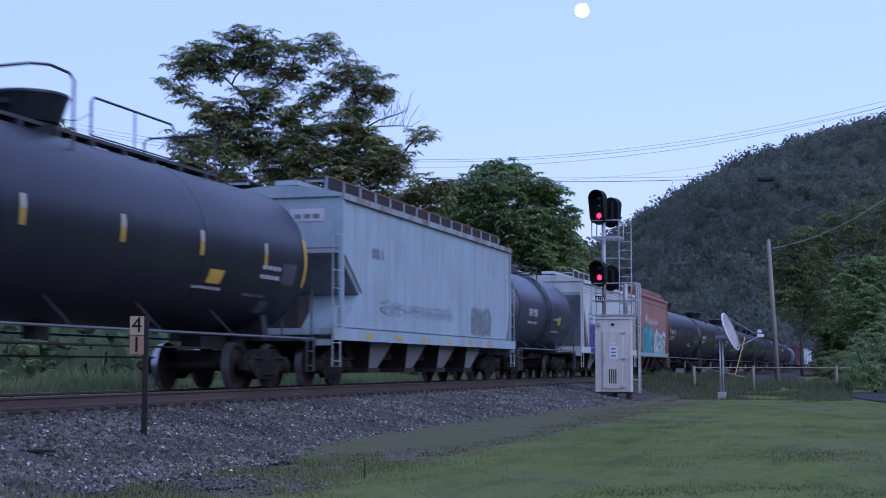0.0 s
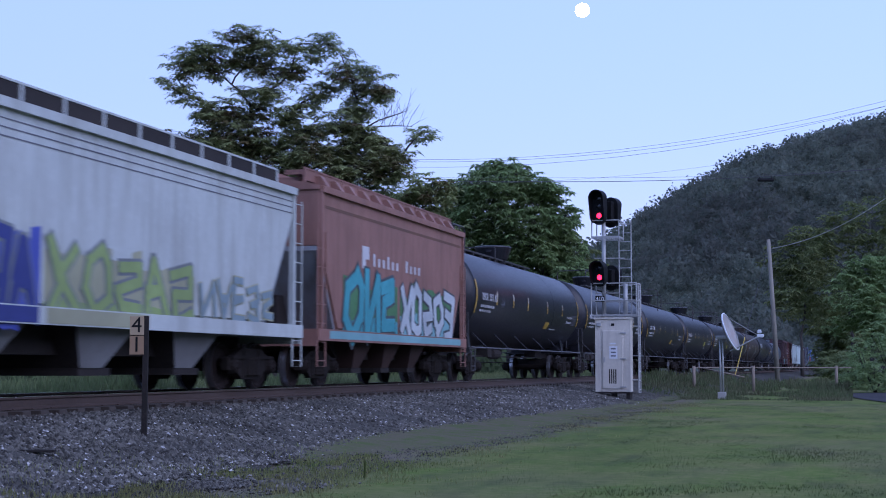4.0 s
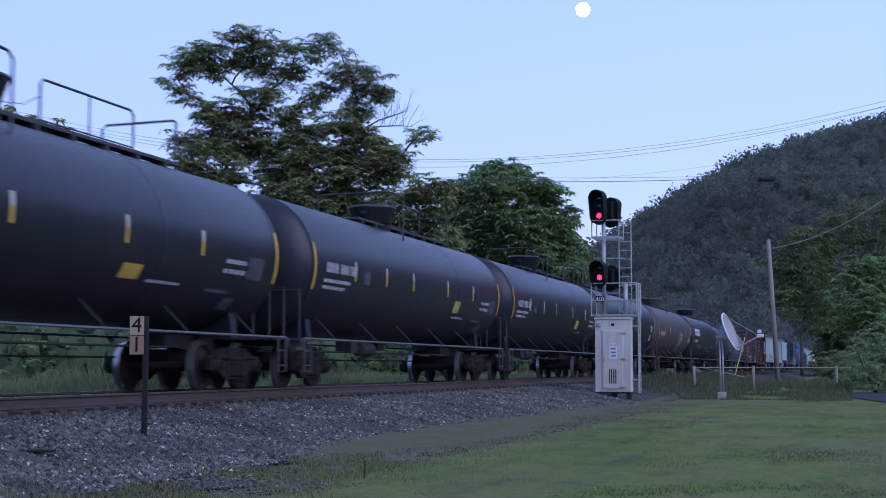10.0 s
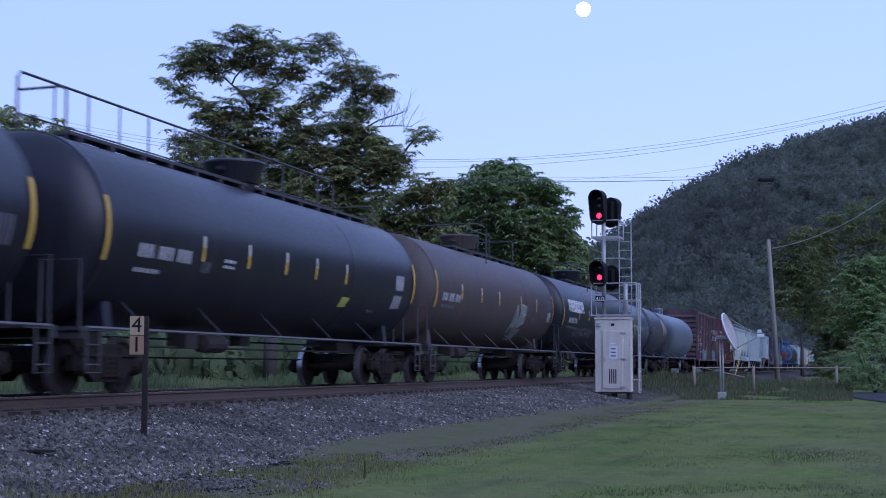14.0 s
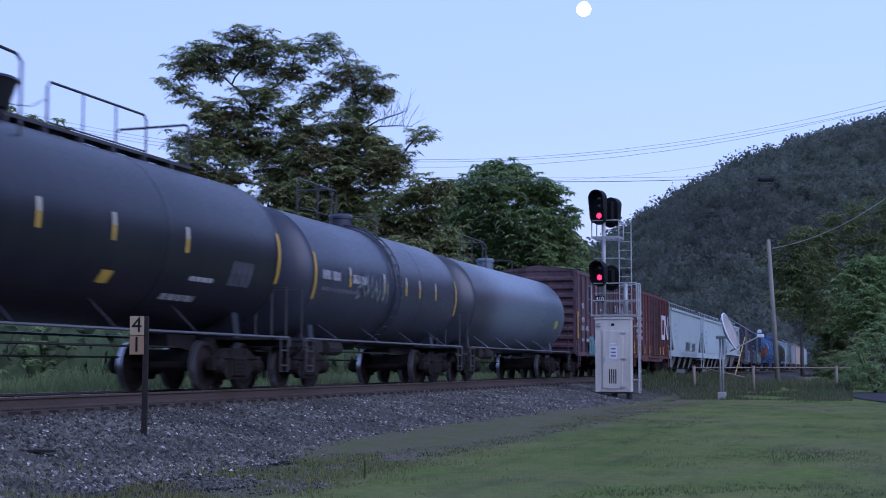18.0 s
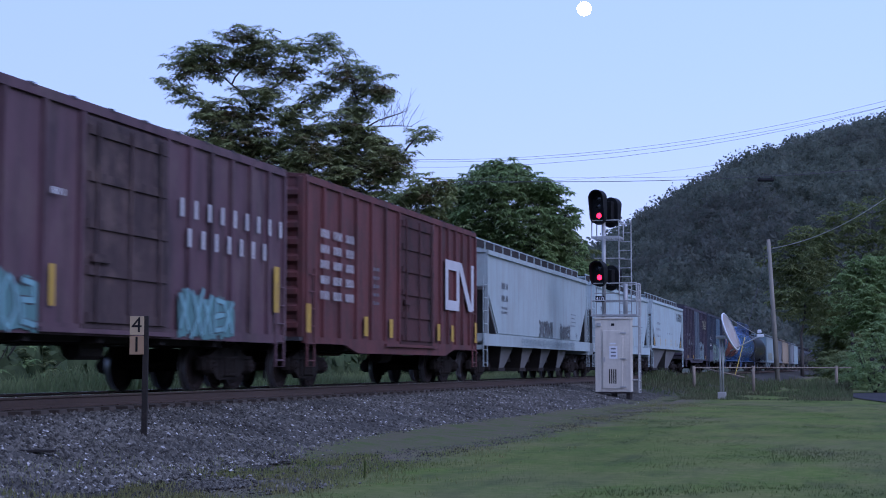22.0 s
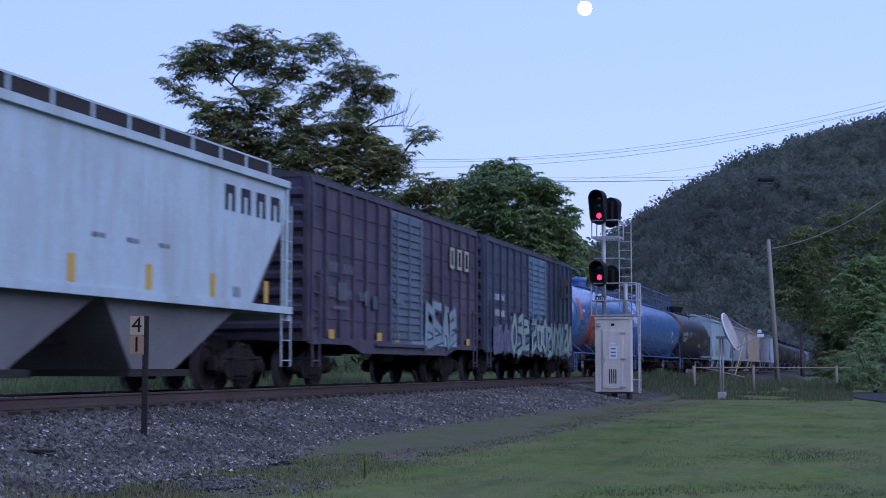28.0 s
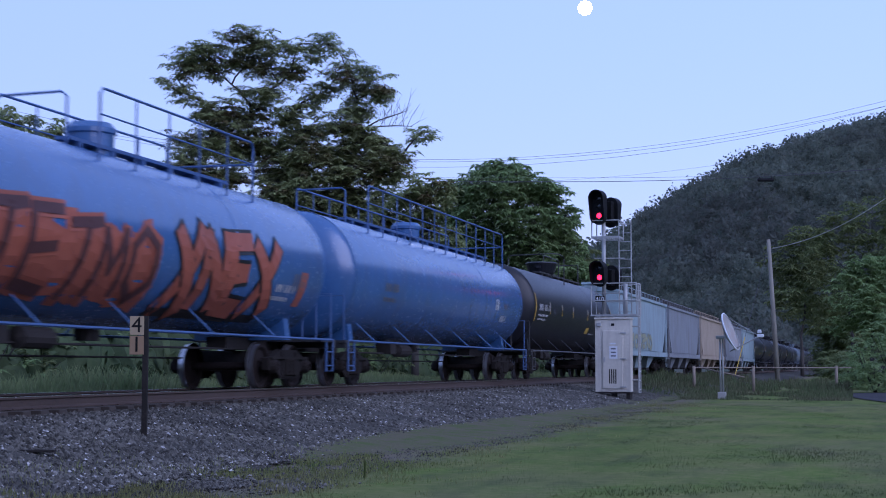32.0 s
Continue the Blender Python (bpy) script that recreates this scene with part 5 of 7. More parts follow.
SHAPES = {
    "O": ((0.5, 0), (0.05, 0.25), (0.05, 0.75), (0.5, 1), (0.95, 0.75), (0.95, 0.25), (0.5, 0)),
    "S": ((0.95, 0.9), (0.15, 0.95), (0.1, 0.6), (0.9, 0.45), (0.85, 0.05), (0.05, 0.1)),
    "E": ((0.95, 1), (0.05, 1), (0.05, 0.5), (0.8, 0.5), (0.05, 0.5), (0.05, 0), (0.95, 0)),
    "A": ((0, 0), (0.5, 1), (0.75, 0.45), (0.25, 0.4), (0.75, 0.45), (1, 0)),
    "N": ((0.05, 0), (0.05, 1), (0.95, 0), (0.95, 1)),
    "X": ((0, 0), (0.5, 0.5), (0, 1), (0.5, 0.5), (1, 1), (0.5, 0.5), (1, 0)),
    "M": ((0, 0), (0.1, 1), (0.5, 0.35), (0.9, 1), (1, 0)),
    "T": ((0, 1), (1, 1), (0.5, 1), (0.5, 0)),
}


def scrawl(rnd, glyph=""):
    """The joined strokes of one sprayed shape in a unit box, a little uneven."""
    wob = 0.05 if glyph else 0.13
    pts = [(x + rnd.uniform(-wob, wob), z + rnd.uniform(-wob, wob)) for x, z in SHAPES[glyph or rnd.choice("OSEANX")]]
    if not glyph:
        pts = [(1 - x, z) for x, z in pts] if rnd.random() < 0.6 else [(x, 1 - z) for x, z in pts]
    return list(zip(pts, pts[1:]))


def graffiti(car, skin, y0, y1, z0, z1, fill, line, back=None, letters=5, seed=1, heavy=0.2, rim=0.06, under=None, under_h=0.3, glyphs=""):
    """Sprayed letter shapes: a background cloud, dark outlines and filled strokes."""
    rnd = random.Random(seed)
    h, w = z1 - z0, (y1 - y0) / letters
    if back:
        bm = bmesh.new()
        n = letters * 3
        for i in range(n):
            a, b = y0 + (y1 - y0) * i / n, y0 + (y1 - y0) * (i + 1) / n
            lo, hi = z0 - rnd.uniform(0, 0.12) * h, z1 + rnd.uniform(-0.22, 0.10) * h
            patch(bm, skin, ((a, lo), (b, lo + rnd.uniform(-0.05, 0.05) * h), (b, hi + rnd.uniform(-0.15, 0.1) * h), (a, hi)), 0.008, 5)
        bmesh.ops.remove_doubles(bm, verts=bm.verts[:], dist=1e-4)
        part("graffiti_cloud", bm, SPRAY[back], car)
    if under:
        bm = bmesh.new()
        n = letters * 2
        for i in range(n):
            a, b = y0 + (y1 - y0) * i / n, y0 + (y1 - y0) * (i + 1) / n
            patch(bm, skin, ((a, z0 - 0.05), (b, z0 - 0.05), (b, z0 + under_h * rnd.uniform(0.7, 1.2)), (a, z0 + under_h * rnd.uniform(0.7, 1.2))), 0.010, 3)
        bmesh.ops.remove_doubles(bm, verts=bm.verts[:], dist=1e-4)
        part("graffiti_base", bm, SPRAY[under], car)
    for i in range(letters):
        shape = scrawl(rnd, glyphs[i] if glyphs else "")
        outline, body = bmesh.new(), bmesh.new()
        x = y0 + i * w + 0.10 * w
        tilt = rnd.uniform(-0.15, 0.25) * h
        lo, hi = z0 + rnd.uniform(0.0, 0.1) * h, z1 - rnd.uniform(0.0, 0.15) * h
        k = rnd.uniform(0.72, 0.84) * w
        for step, (a, b) in enumerate(shape):
            pa = (x + a[0] * k + a[1] * tilt * 0.5, lo + a[1] * (hi - lo))
            pb = (x + b[0] * k + b[1] * tilt * 0.5, lo + b[1] * (hi - lo))
            stroke(outline, skin, pa, pb, heavy + rim * 2, 0.012 + 0.0012 * step + 0.0006 * (i % 2))
            stroke(body, skin, pa, pb, heavy, 0.021 + 0.0012 * step + 0.0006 * (i % 2))
        if rim:
            letter = part("graffiti_letter", body, SPRAY[fill], car)
            part("graffiti_outline", outline, SPRAY[line], letter)
        else:
            outline.free()
            part("graffiti_letter", body, SPRAY[fill], car)


REFLECTOR_WHITE = surface("worn_white_reflector", (0.46, 0.43, 0.36), (0.36, 0.33, 0.27), rough=0.5, grain=18, bump=0.0)


def tank_car(y, length, label, paint, R=1.52, zc=2.64, end=1.05, rail_paint=None, dome="cup", rail=(-2.3, 6.3), strip=True, bars=(), bar_z=(2.40, 2.84), bands=True,
             placard=None, stencils=(), faint=(), waist=False, dome_y=0.0, rail_w=0.55, rail_z=1.03, ladder_y=None, gate_y=None, walkway=None):
    rail_paint = rail_paint or RAIL_DARK
    car = car_base("tank_car", y, length, label, 2.0 if length > 15 else 1.75, stub=3.3)
    h = length / 2
    b = h - end
    bm = bmesh.new()
    prof = [(0.0, -b - 0.52)] + [(R * math.sin(a), -b - 0.52 * math.cos(a)) for a in [math.radians(d) for d in (12, 25, 38, 50, 62, 74, 84)]] + [(R, -b), (R, -b * 0.5), (R, 0.0)]
    prof = prof + [(r, -p) for r, p in prof[::-1]][1:]
    lathe(bm, prof, 48, "y", (0, 0, zc))
    shell = part("tank_shell", bm, paint, car, smooth=True)

    def skin(yy, zz, lift):
        a = max(-1.0, min(1.0, (zz - zc) / R))
        return (math.sqrt(max(0.0, 1 - a * a)) * (R + lift), yy, zc + a * (R + lift))
    for p in (-b, b * 0.42, b):
        bm = bmesh.new()
        lathe(bm, [(R + 0.002, p - 0.05), (R + 0.007, p - 0.03), (R + 0.007, p + 0.03), (R + 0.002, p + 0.05)], 48, "y", (0, 0, zc))
        part("shell_band", bm, paint, car, smooth=True)
    # saddles and end structures over the trucks
    for s in (-1, 1):
        bm = bmesh.new()
        yt = s * (h - 2.0)
        prism(bm, [(-1.05, 1.0), (1.05, 1.0), (0.95, 1.75), (0.5, 1.35), (-0.5, 1.35), (-0.95, 1.75)], "y", yt - 0.14, yt + 0.14)
        part("saddle", bm, paint, car)
        bm = bmesh.new()
        box(bm, -1.5, 1.5, s * (h - 0.75) - 0.45, s * (h - 0.75) + 0.38, 0.98, 1.04)
        box(bm, -1.5, 1.5, s * (h - 0.42), s * (h - 0.34), 0.86, 1.04)
        part("end_platform", bm, GALV, car)
        e = s * (h - 0.42)
        for x in (-1.42, 0.75):
            part("end_handrail", pipe(bmesh.new(), [(x, e, 1.0), (x, e, 2.05), (x + 0.67, e, 2.05), (x + 0.67, e, 1.0)], 0.022, 6), rail_paint, car)
        for x in (-1.5, 1.5):
            ladder("sill_step", car, rail_paint, x, s * (h - 0.9), s * (h - 0.5), 0.35, 1.05, 0.3)
    for s in (1, -1):
        bm = bmesh.new()
        rod(bm, (s * 1.5, -h + 0.5, rail_z), (s * 1.5, h - 0.5, rail_z), 0.026, 6)
        key = ("brace", s, R, zc, rail_z, paint.name)
        if key not in SHARED:
            SHARED[key] = mesh_of("rail_brace", rod(bmesh.new(), (s * 1.5, 0, rail_z), (s * 1.0, 0, zc - math.sqrt(R * R - 1.0) + 0.02), 0.02, 5))
        k = -b + 1.4
        while k < b - 1.0:
            part("rail_brace", SHARED[key], paint, car, m=pose(0, k, 0))
            k += 2.9
        part("side_rail", bm, RAIL_GREY if rail_paint is RAIL_DARK else rail_paint, car)
    # fittings under the belly
    bm = bmesh.new()
    lathe(bm, [(0.0, -0.12), (0.22, -0.12), (0.22, 0.12), (0.0, 0.12)], 12, "z", (0, 0.4, 1.0))
    lathe(bm, [(0.0, -0.5), (0.17, -0.45), (0.17, 0.45), (0.0, 0.5)], 12, "y", (0.55, -2.2, 0.88))
    box(bm, 0.3, 0.7, -3.6, -3.1, 0.78, 1.1)
    pipe(bm, [(0.5, -b + 2.6, 0.80), (0.5, b - 2.6, 0.80)], 0.022, 5)
    pipe(bm, [(-0.6, -b + 2.6, 0.62), (-0.6, b - 2.6, 0.62)], 0.02, 5)
    part("brake_gear", bm, UNDERFRAME, car)
    top = zc + R
    if dome == "cup":
        bm = bmesh.new()
        lathe(bm, [(0.44, -0.10), (0.46, 0.10), (0.52, 0.12), (0.65, 0.52), (0.67, 0.53), (0.66, 0.57), (0.60, 0.59), (0.0, 0.60)], 24, "z", (0, dome_y, top))
        part("dome_housing", bm, paint, car, smooth=False)
    else:
        bm = bmesh.new()
        k = 1.0 if R > 1.49 else 0.72
        lathe(bm, [(0.40 * k, -0.10), (0.40 * k, 0.32 * k), (0.44 * k, 0.34 * k), (0.44 * k, 0.42 * k), (0.36 * k, 0.52 * k), (0.0, 0.56 * k)], 24, "z", (0, dome_y, top))
        part("dome_housing", bm, paint, car)
    if dome == "cup":
        bm = bmesh.new()
        box(bm, -0.08, 0.08, -0.68, -0.5, top + 0.34, top + 0.42)
        box(bm, -0.2, 0.2, 0.62, 0.9, top - 0.02, top + 0.16)
        part("valve_box", bm, paint, car)
    if strip:
        bm = bmesh.new()
        w0, w1 = walkway or rail
        for x in (-0.42, 0.14):
            box(bm, x, x + 0.28, w0, w1, top + 0.03, top + 0.09)
        k = w0 + 0.3
        while k < w1:
            box(bm, -0.46, 0.46, k - 0.04, k + 0.04, top - 0.08, top + 0.03)
            k += 1.1
        part("top_walkway", bm, RAIL_DARK if rail_paint is RAIL_DARK else rail_paint, car)
    plain = rail_paint is RAIL_DARK
    standard = plain and rail[0] == -2.3
    for r0, r1 in (((3.0, rail[1]),) if standard else (rail,)):
        lo, hi = zc + math.sqrt(R * R - rail_w ** 2) - 0.04, top + (1.12 if plain else 0.85)
        for x in ((-0.55,) if plain else (-0.55, 0.55)):
            x = x / 0.55 * rail_w
            rl = part("top_railing", pipe(bmesh.new(), [(x, r0, lo), (x, r0, hi - 0.1), (x, r0 + 0.1, hi), (x, r1 - 0.1, hi), (x, r1, hi - 0.1), (x, r1, lo)], 0.024, 6), rail_paint, car)
            part("mid_rail", rod(bmesh.new(), (x, r0, top + 0.42), (x, r1, top + 0.42), 0.016, 5), rail_paint, rl)
            n = max(2, int((r1 - r0) / 1.1))
            for i in range(1, n):
                q = r0 + (r1 - r0) * i / n
                part("baluster", rod(bmesh.new(), (x, q, lo), (x, q, hi), 0.018, 5), rail_paint, rl)
        if standard:
            part("end_gate", pipe(bmesh.new(), [(-1.2, r1, zc + 0.9), (-1.2, r1, top + 0.80), (-1.1, r1, top + 0.87), (0.30, r1, top + 0.90), (0.34, r1, top + 0.86), (0.34, r1, top - 0.06)], 0.024, 6), rail_paint, car)
            continue
        part("end_gate", pipe(bmesh.new(), [(-rail_w, r1, top + 0.42), (rail_w - 0.05, r1, top + 0.42), (rail_w, r1, top + 0.36), (rail_w, r1, lo)], 0.022, 6), rail_paint, car)
    gate_y = -0.9 if standard and gate_y is None else gate_y
    if gate_y is not None:
        g = gate_y
        part("front_gate", pipe(bmesh.new(), [(-1.2, g, zc + 0.9), (-1.2, g, top + 0.75), (-1.1, g, top + 0.84), (0.60, g, top + 0.88), (0.85, g + 0.15, top + 0.87), (0.98, g + 0.5, top + 0.80), (1.0, g + 0.6, top + 0.70), (1.0, g + 0.6, zc + 1.1)], 0.024, 6), rail_paint, car)
    if standard:
        part("grab_chain", pipe(bmesh.new(), [(-0.5, 1.0, top + 0.62), (-0.5, 1.7, top + 0.50), (-0.5, 2.4, top + 0.58), (-0.55, 3.0, top + 0.82)], 0.009, 4), rail_paint, car)
    else:
        if gate_y is None:
            part("end_gate", pipe(bmesh.new(), [(-rail_w, rail[0], top + 0.80), (0.25, rail[0], top + 0.82), (0.35, rail[0], top + 0.74), (0.35, rail[0], top - 0.05)], 0.022, 6), rail_paint, car)
    if ladder_y is not None:
        bm = bmesh.new()
        Q = R + 0.09
        for yy in (ladder_y - 0.22, ladder_y + 0.22):
            pipe(bm, [(Q * math.cos(a), yy, zc + Q * math.sin(a)) for a in [math.radians(-62 + k * 10) for k in range(16)]], 0.02, 5)
        lp = paint if rail_paint is RAIL_DARK else rail_paint
        lad = part("side_ladder", bm, lp, car)
        key = ("tank_rung", lp.name)
        if key not in RUNGS:
            RUNGS[key] = mesh_of("rung", rod(bmesh.new(), (0, -0.225, 0), (0, 0.225, 0), 0.016, 5))
        for k in range(15):
            a = math.radians(-60 + k * 10)
            part("rung", RUNGS[key], lp, lad, m=pose(Q * math.cos(a), ladder_y, zc + Q * math.sin(a)))
    if waist:
        bm = bmesh.new()
        lathe(bm, [(R + 0.002, -0.25), (R + 0.05, -0.2), (R + 0.05, 0.2), (R + 0.002, 0.25)], 48, "y", (0, 0, zc))
        part("waist_band", bm, paint, car, smooth=True)
    for p in bars:
        bm = bmesh.new()
        patch(bm, skin, rect(p - 0.055, p + 0.055, *bar_z), 0.006, 4)
        bar = part("reflector_bar", bm, YELLOW, car)
        bm = bmesh.new()
        patch(bm, skin, rect(p - 0.055, p + 0.055, bar_z[1] - 0.20, bar_z[1]), 0.010, 2)
        part("reflector_tip", bm, REFLECTOR_WHITE, bar)
    if bands:
        for p in (-b + 0.02, b - 0.02):
            bm = bmesh.new()
            patch(bm, skin, rect(p - 0.06, p + 0.06, zc - 0.55, zc + 0.45), 0.016, 8)
            part("end_band", bm, YELLOW, car)
    if placard:
        bm = bmesh.new()
        patch(bm, skin, rect(placard[0], placard[1], placard[2], placard[3], 0.05), 0.006, 3)
        part("placard", bm, placard[4], car)
    marks(car, skin, stencils, WHITE_MARK)
    marks(car, skin, faint, GREY_MARK)
    return car, skin


def roof_curve(W, eave, rise, n=8):
    return [(W * (1 - 2 * i / n), eave + rise * (1 - (1 - 2 * i / n) ** 2)) for i in range(n + 1)]


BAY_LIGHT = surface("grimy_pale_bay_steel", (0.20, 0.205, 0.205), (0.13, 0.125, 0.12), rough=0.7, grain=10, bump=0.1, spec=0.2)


def hopper_car(y, length, label, paint, eave=4.1, sill=(1.03, 1.29), bays=4, knee=2.95, cut=1.5, W=1.55, lower=None, bay_paint=None, deep=False, rust=False, walk_paint=None, end_gap=0.65, kinked=False, slope_shade_paint=None, eave_paint=None):
    car = car_base("hopper_car", y, length, label, 1.85)
    h = length / 2
    e = h - end_gap
    lower = sill[1] if lower is None else lower
    bay_paint = bay_paint or paint
    # body: side sheets with sloping ends, bowed a little outward
    mid = lower + (knee - lower) * 0.48
    loop = [(-e, eave), (-e, knee), (-e + cut, lower), (e - cut, lower), (e, knee), (e, eave)]
    if kinked:
        loop = [(-e, eave), (-e, knee), (-e + cut, mid), (-e + 0.3, lower), (e - 0.45, lower), (e, mid + 0.35), (e, eave)]
    bm = bmesh.new()
    prism(bm, loop, "x", -W, W)
    bmesh.ops.bevel(bm, geom=[d for d in bm.edges if abs(d.verts[0].co.x - d.verts[1].co.x) < 0.01], offset=0.04, segments=2, affect="EDGES")
    part("body", bm, paint, car)
    # Added dark slabs below the end slopes stand in for shade.
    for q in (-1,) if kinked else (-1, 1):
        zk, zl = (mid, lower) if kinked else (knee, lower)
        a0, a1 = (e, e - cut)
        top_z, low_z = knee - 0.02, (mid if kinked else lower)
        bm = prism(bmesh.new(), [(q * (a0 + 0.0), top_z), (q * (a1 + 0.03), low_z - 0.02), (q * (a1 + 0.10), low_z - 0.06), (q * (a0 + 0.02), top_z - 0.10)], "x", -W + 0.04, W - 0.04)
        part("slope_shade", bm, slope_shade_paint or HOPPER_DULL, car)
    bm = bmesh.new()
    prism(bm, roof_curve(W + 0.03, eave - 0.02, 0.20) + [(-W, eave - 0.1), (W, eave - 0.1)], "y", -e - 0.05, e + 0.05)
    part("roof", bm, paint, car)
    for s in (-1, 1):
        bm = bmesh.new()
        x0, x1 = (W - 0.02, W + 0.06) if s > 0 else (-W - 0.06, -W + 0.02)
        box(bm, x0, x1, -h + 0.45, h - 0.45, *sill)
        part("side_sill", bm, paint, car)
        bm = bmesh.new()
        box(bm, x0 if s > 0 else x0 - 0.02, x1 + 0.02 if s > 0 else x1, -e, e, eave - 0.16, eave - 0.02)
        part("eave_rail", bm, eave_paint or paint, car)
        for q in (-1, 1):
            bm = bmesh.new()
            yy = q * (e - 0.06)
            box(bm, s * W - 0.06, s * W + 0.05, yy - 0.05, yy + 0.05, sill[1], eave - 0.05)
            part("corner_post", bm, paint, car)
            ladder("ladder", car, paint, s * (W + 0.02), q * (h - 0.45), q * (h - 0.95), 0.45, knee + 0.3, 0.40, 0.011)
            if kinked:
                continue
            bm = bmesh.new()
            rod(bm, (s * (W - 0.1), q * (e - cut * 0.9), sill[1] + 0.1), (s * (W - 0.1), q * (e - 0.1), knee + 0.2), 0.045, 6)
            part("end_brace", bm, paint, car)
    for q in (-1, 1):
        bm = bmesh.new()
        box(bm, -W, W, min(q * (h - 0.45), q * (h - 2.3)), max(q * (h - 0.45), q * (h - 2.3)), sill[0] + 0.02, sill[0] + 0.12)
        box(bm, -W, W, q * (h - 0.5) - 0.05, q * (h - 0.5) + 0.05, sill[0] - 0.12, sill[1])
        part("end_platform", bm, paint, car)
        bm = bmesh.new()
        box(bm, -0.5, 0.5, q * (e - 0.5) - 0.35, q * (e - 0.5) + 0.35, sill[1], sill[1] + 0.75)
        lathe(bm, [(0, -0.4), (0.2, -0.36), (0.2, 0.36), (0, 0.4)], 10, "x", (-0.2, q * (e - 0.9), sill[1] + 0.9))
        part("brake_reservoir", bm, UNDERFRAME, car)
    # discharge bays under the body
    span = 2 * (h - 3.2) if not deep else 2 * (h - 2.6)
    for i in range(bays):
        c = -span / 2 + span * (i + 0.5) / bays
        w = span / bays * (0.5 if deep else 0.36)
        bm = bmesh.new()
        zt, zb = (lower + 0.02, 0.42) if not deep else (lower + 0.02, 0.40)
        top = [(-W + 0.14, c - w, zt), (W - 0.14, c - w, zt), (W - 0.14, c + w, zt), (-W + 0.14, c + w, zt)]
        bot = [(-1.12, c - w * 0.42, zb), (1.12, c - w * 0.42, zb), (1.12, c + w * 0.18, zb), (-1.12, c + w * 0.18, zb)]
        vt, vb = [bm.verts.new(p) for p in top], [bm.verts.new(p) for p in bot]
        bm.faces.new(vt[::-1])
        bm.faces.new(vb)
        for k in range(4):
            bm.faces.new((vt[k], vt[(k + 1) % 4], vb[(k + 1) % 4], vb[k]))
        bmesh.ops.recalc_face_normals(bm, faces=bm.faces[:])
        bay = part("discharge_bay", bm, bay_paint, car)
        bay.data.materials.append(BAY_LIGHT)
        # Lit side put into the colour: outward faces of dark bays turn paler.
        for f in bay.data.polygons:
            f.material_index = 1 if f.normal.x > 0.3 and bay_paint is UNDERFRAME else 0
        bm = box(bmesh.new(), -1.1, 1.1, c - w * 0.42, c + w * 0.42, zb - 0.12, zb)
        part("outlet_gate", bm, UNDERFRAME, car)
    if not deep:
        # Added dark block gives the gaps between the bays their shade.
        part("bay_gap_shade", prism(bmesh.new(), [(-span / 2 - 0.5, lower), (-span / 2 + 0.6, 0.62), (span / 2 - 0.6, 0.62), (span / 2 + 0.5, lower)], "x", -0.8, 0.8), UNDERFRAME, car)
    # roof walkway, hatches
    wp = walk_paint or UNDERFRAME
    for s in (-1, 1):
        bm = bmesh.new()
        box(bm, s * 0.95 - 0.22, s * 0.95 + 0.22, -e, e, eave + 0.30, eave + 0.34)
        box(bm, s * 1.17 - 0.01, s * 1.17 + 0.01, -e, e, eave + 0.12, eave + 0.36)
        part("roof_walkway", bm, wp, car)
        part("walkway_rail", box(bmesh.new(), s * 1.17 - 0.025, s * 1.17 + 0.025, -e, e, eave + 0.36, eave + 0.395), RUST if rust else paint, car)
        n = int(2 * e / 1.15)
        key = ("bracket", s, eave, paint.name)
        if key not in SHARED:
            bm = box(bmesh.new(), s * 1.17 - 0.03, s * 1.17 + 0.03, -0.035, 0.035, eave + 0.05, eave + 0.36)
            SHARED[key] = mesh_of("walkway_bracket", box(bm, min(s * 1.14, s * 0.7), max(s * 1.14, s * 0.7), -0.03, 0.03, eave + 0.24, eave + 0.30))
        for i in range(n + 1):
            part("walkway_bracket", SHARED[key], paint, car, m=pose(0, -e + 0.04 + (2 * e - 0.08) * i / n, 0))
    bm = bmesh.new()
    box(bm, -0.28, 0.28, -e + 0.6, e - 0.6, eave + 0.27, eave + 0.38)
    part("hatch_trough", bm, paint, car)

    def skin(yy, zz, lift):
        return (W + lift, yy, zz)
    return car, skin


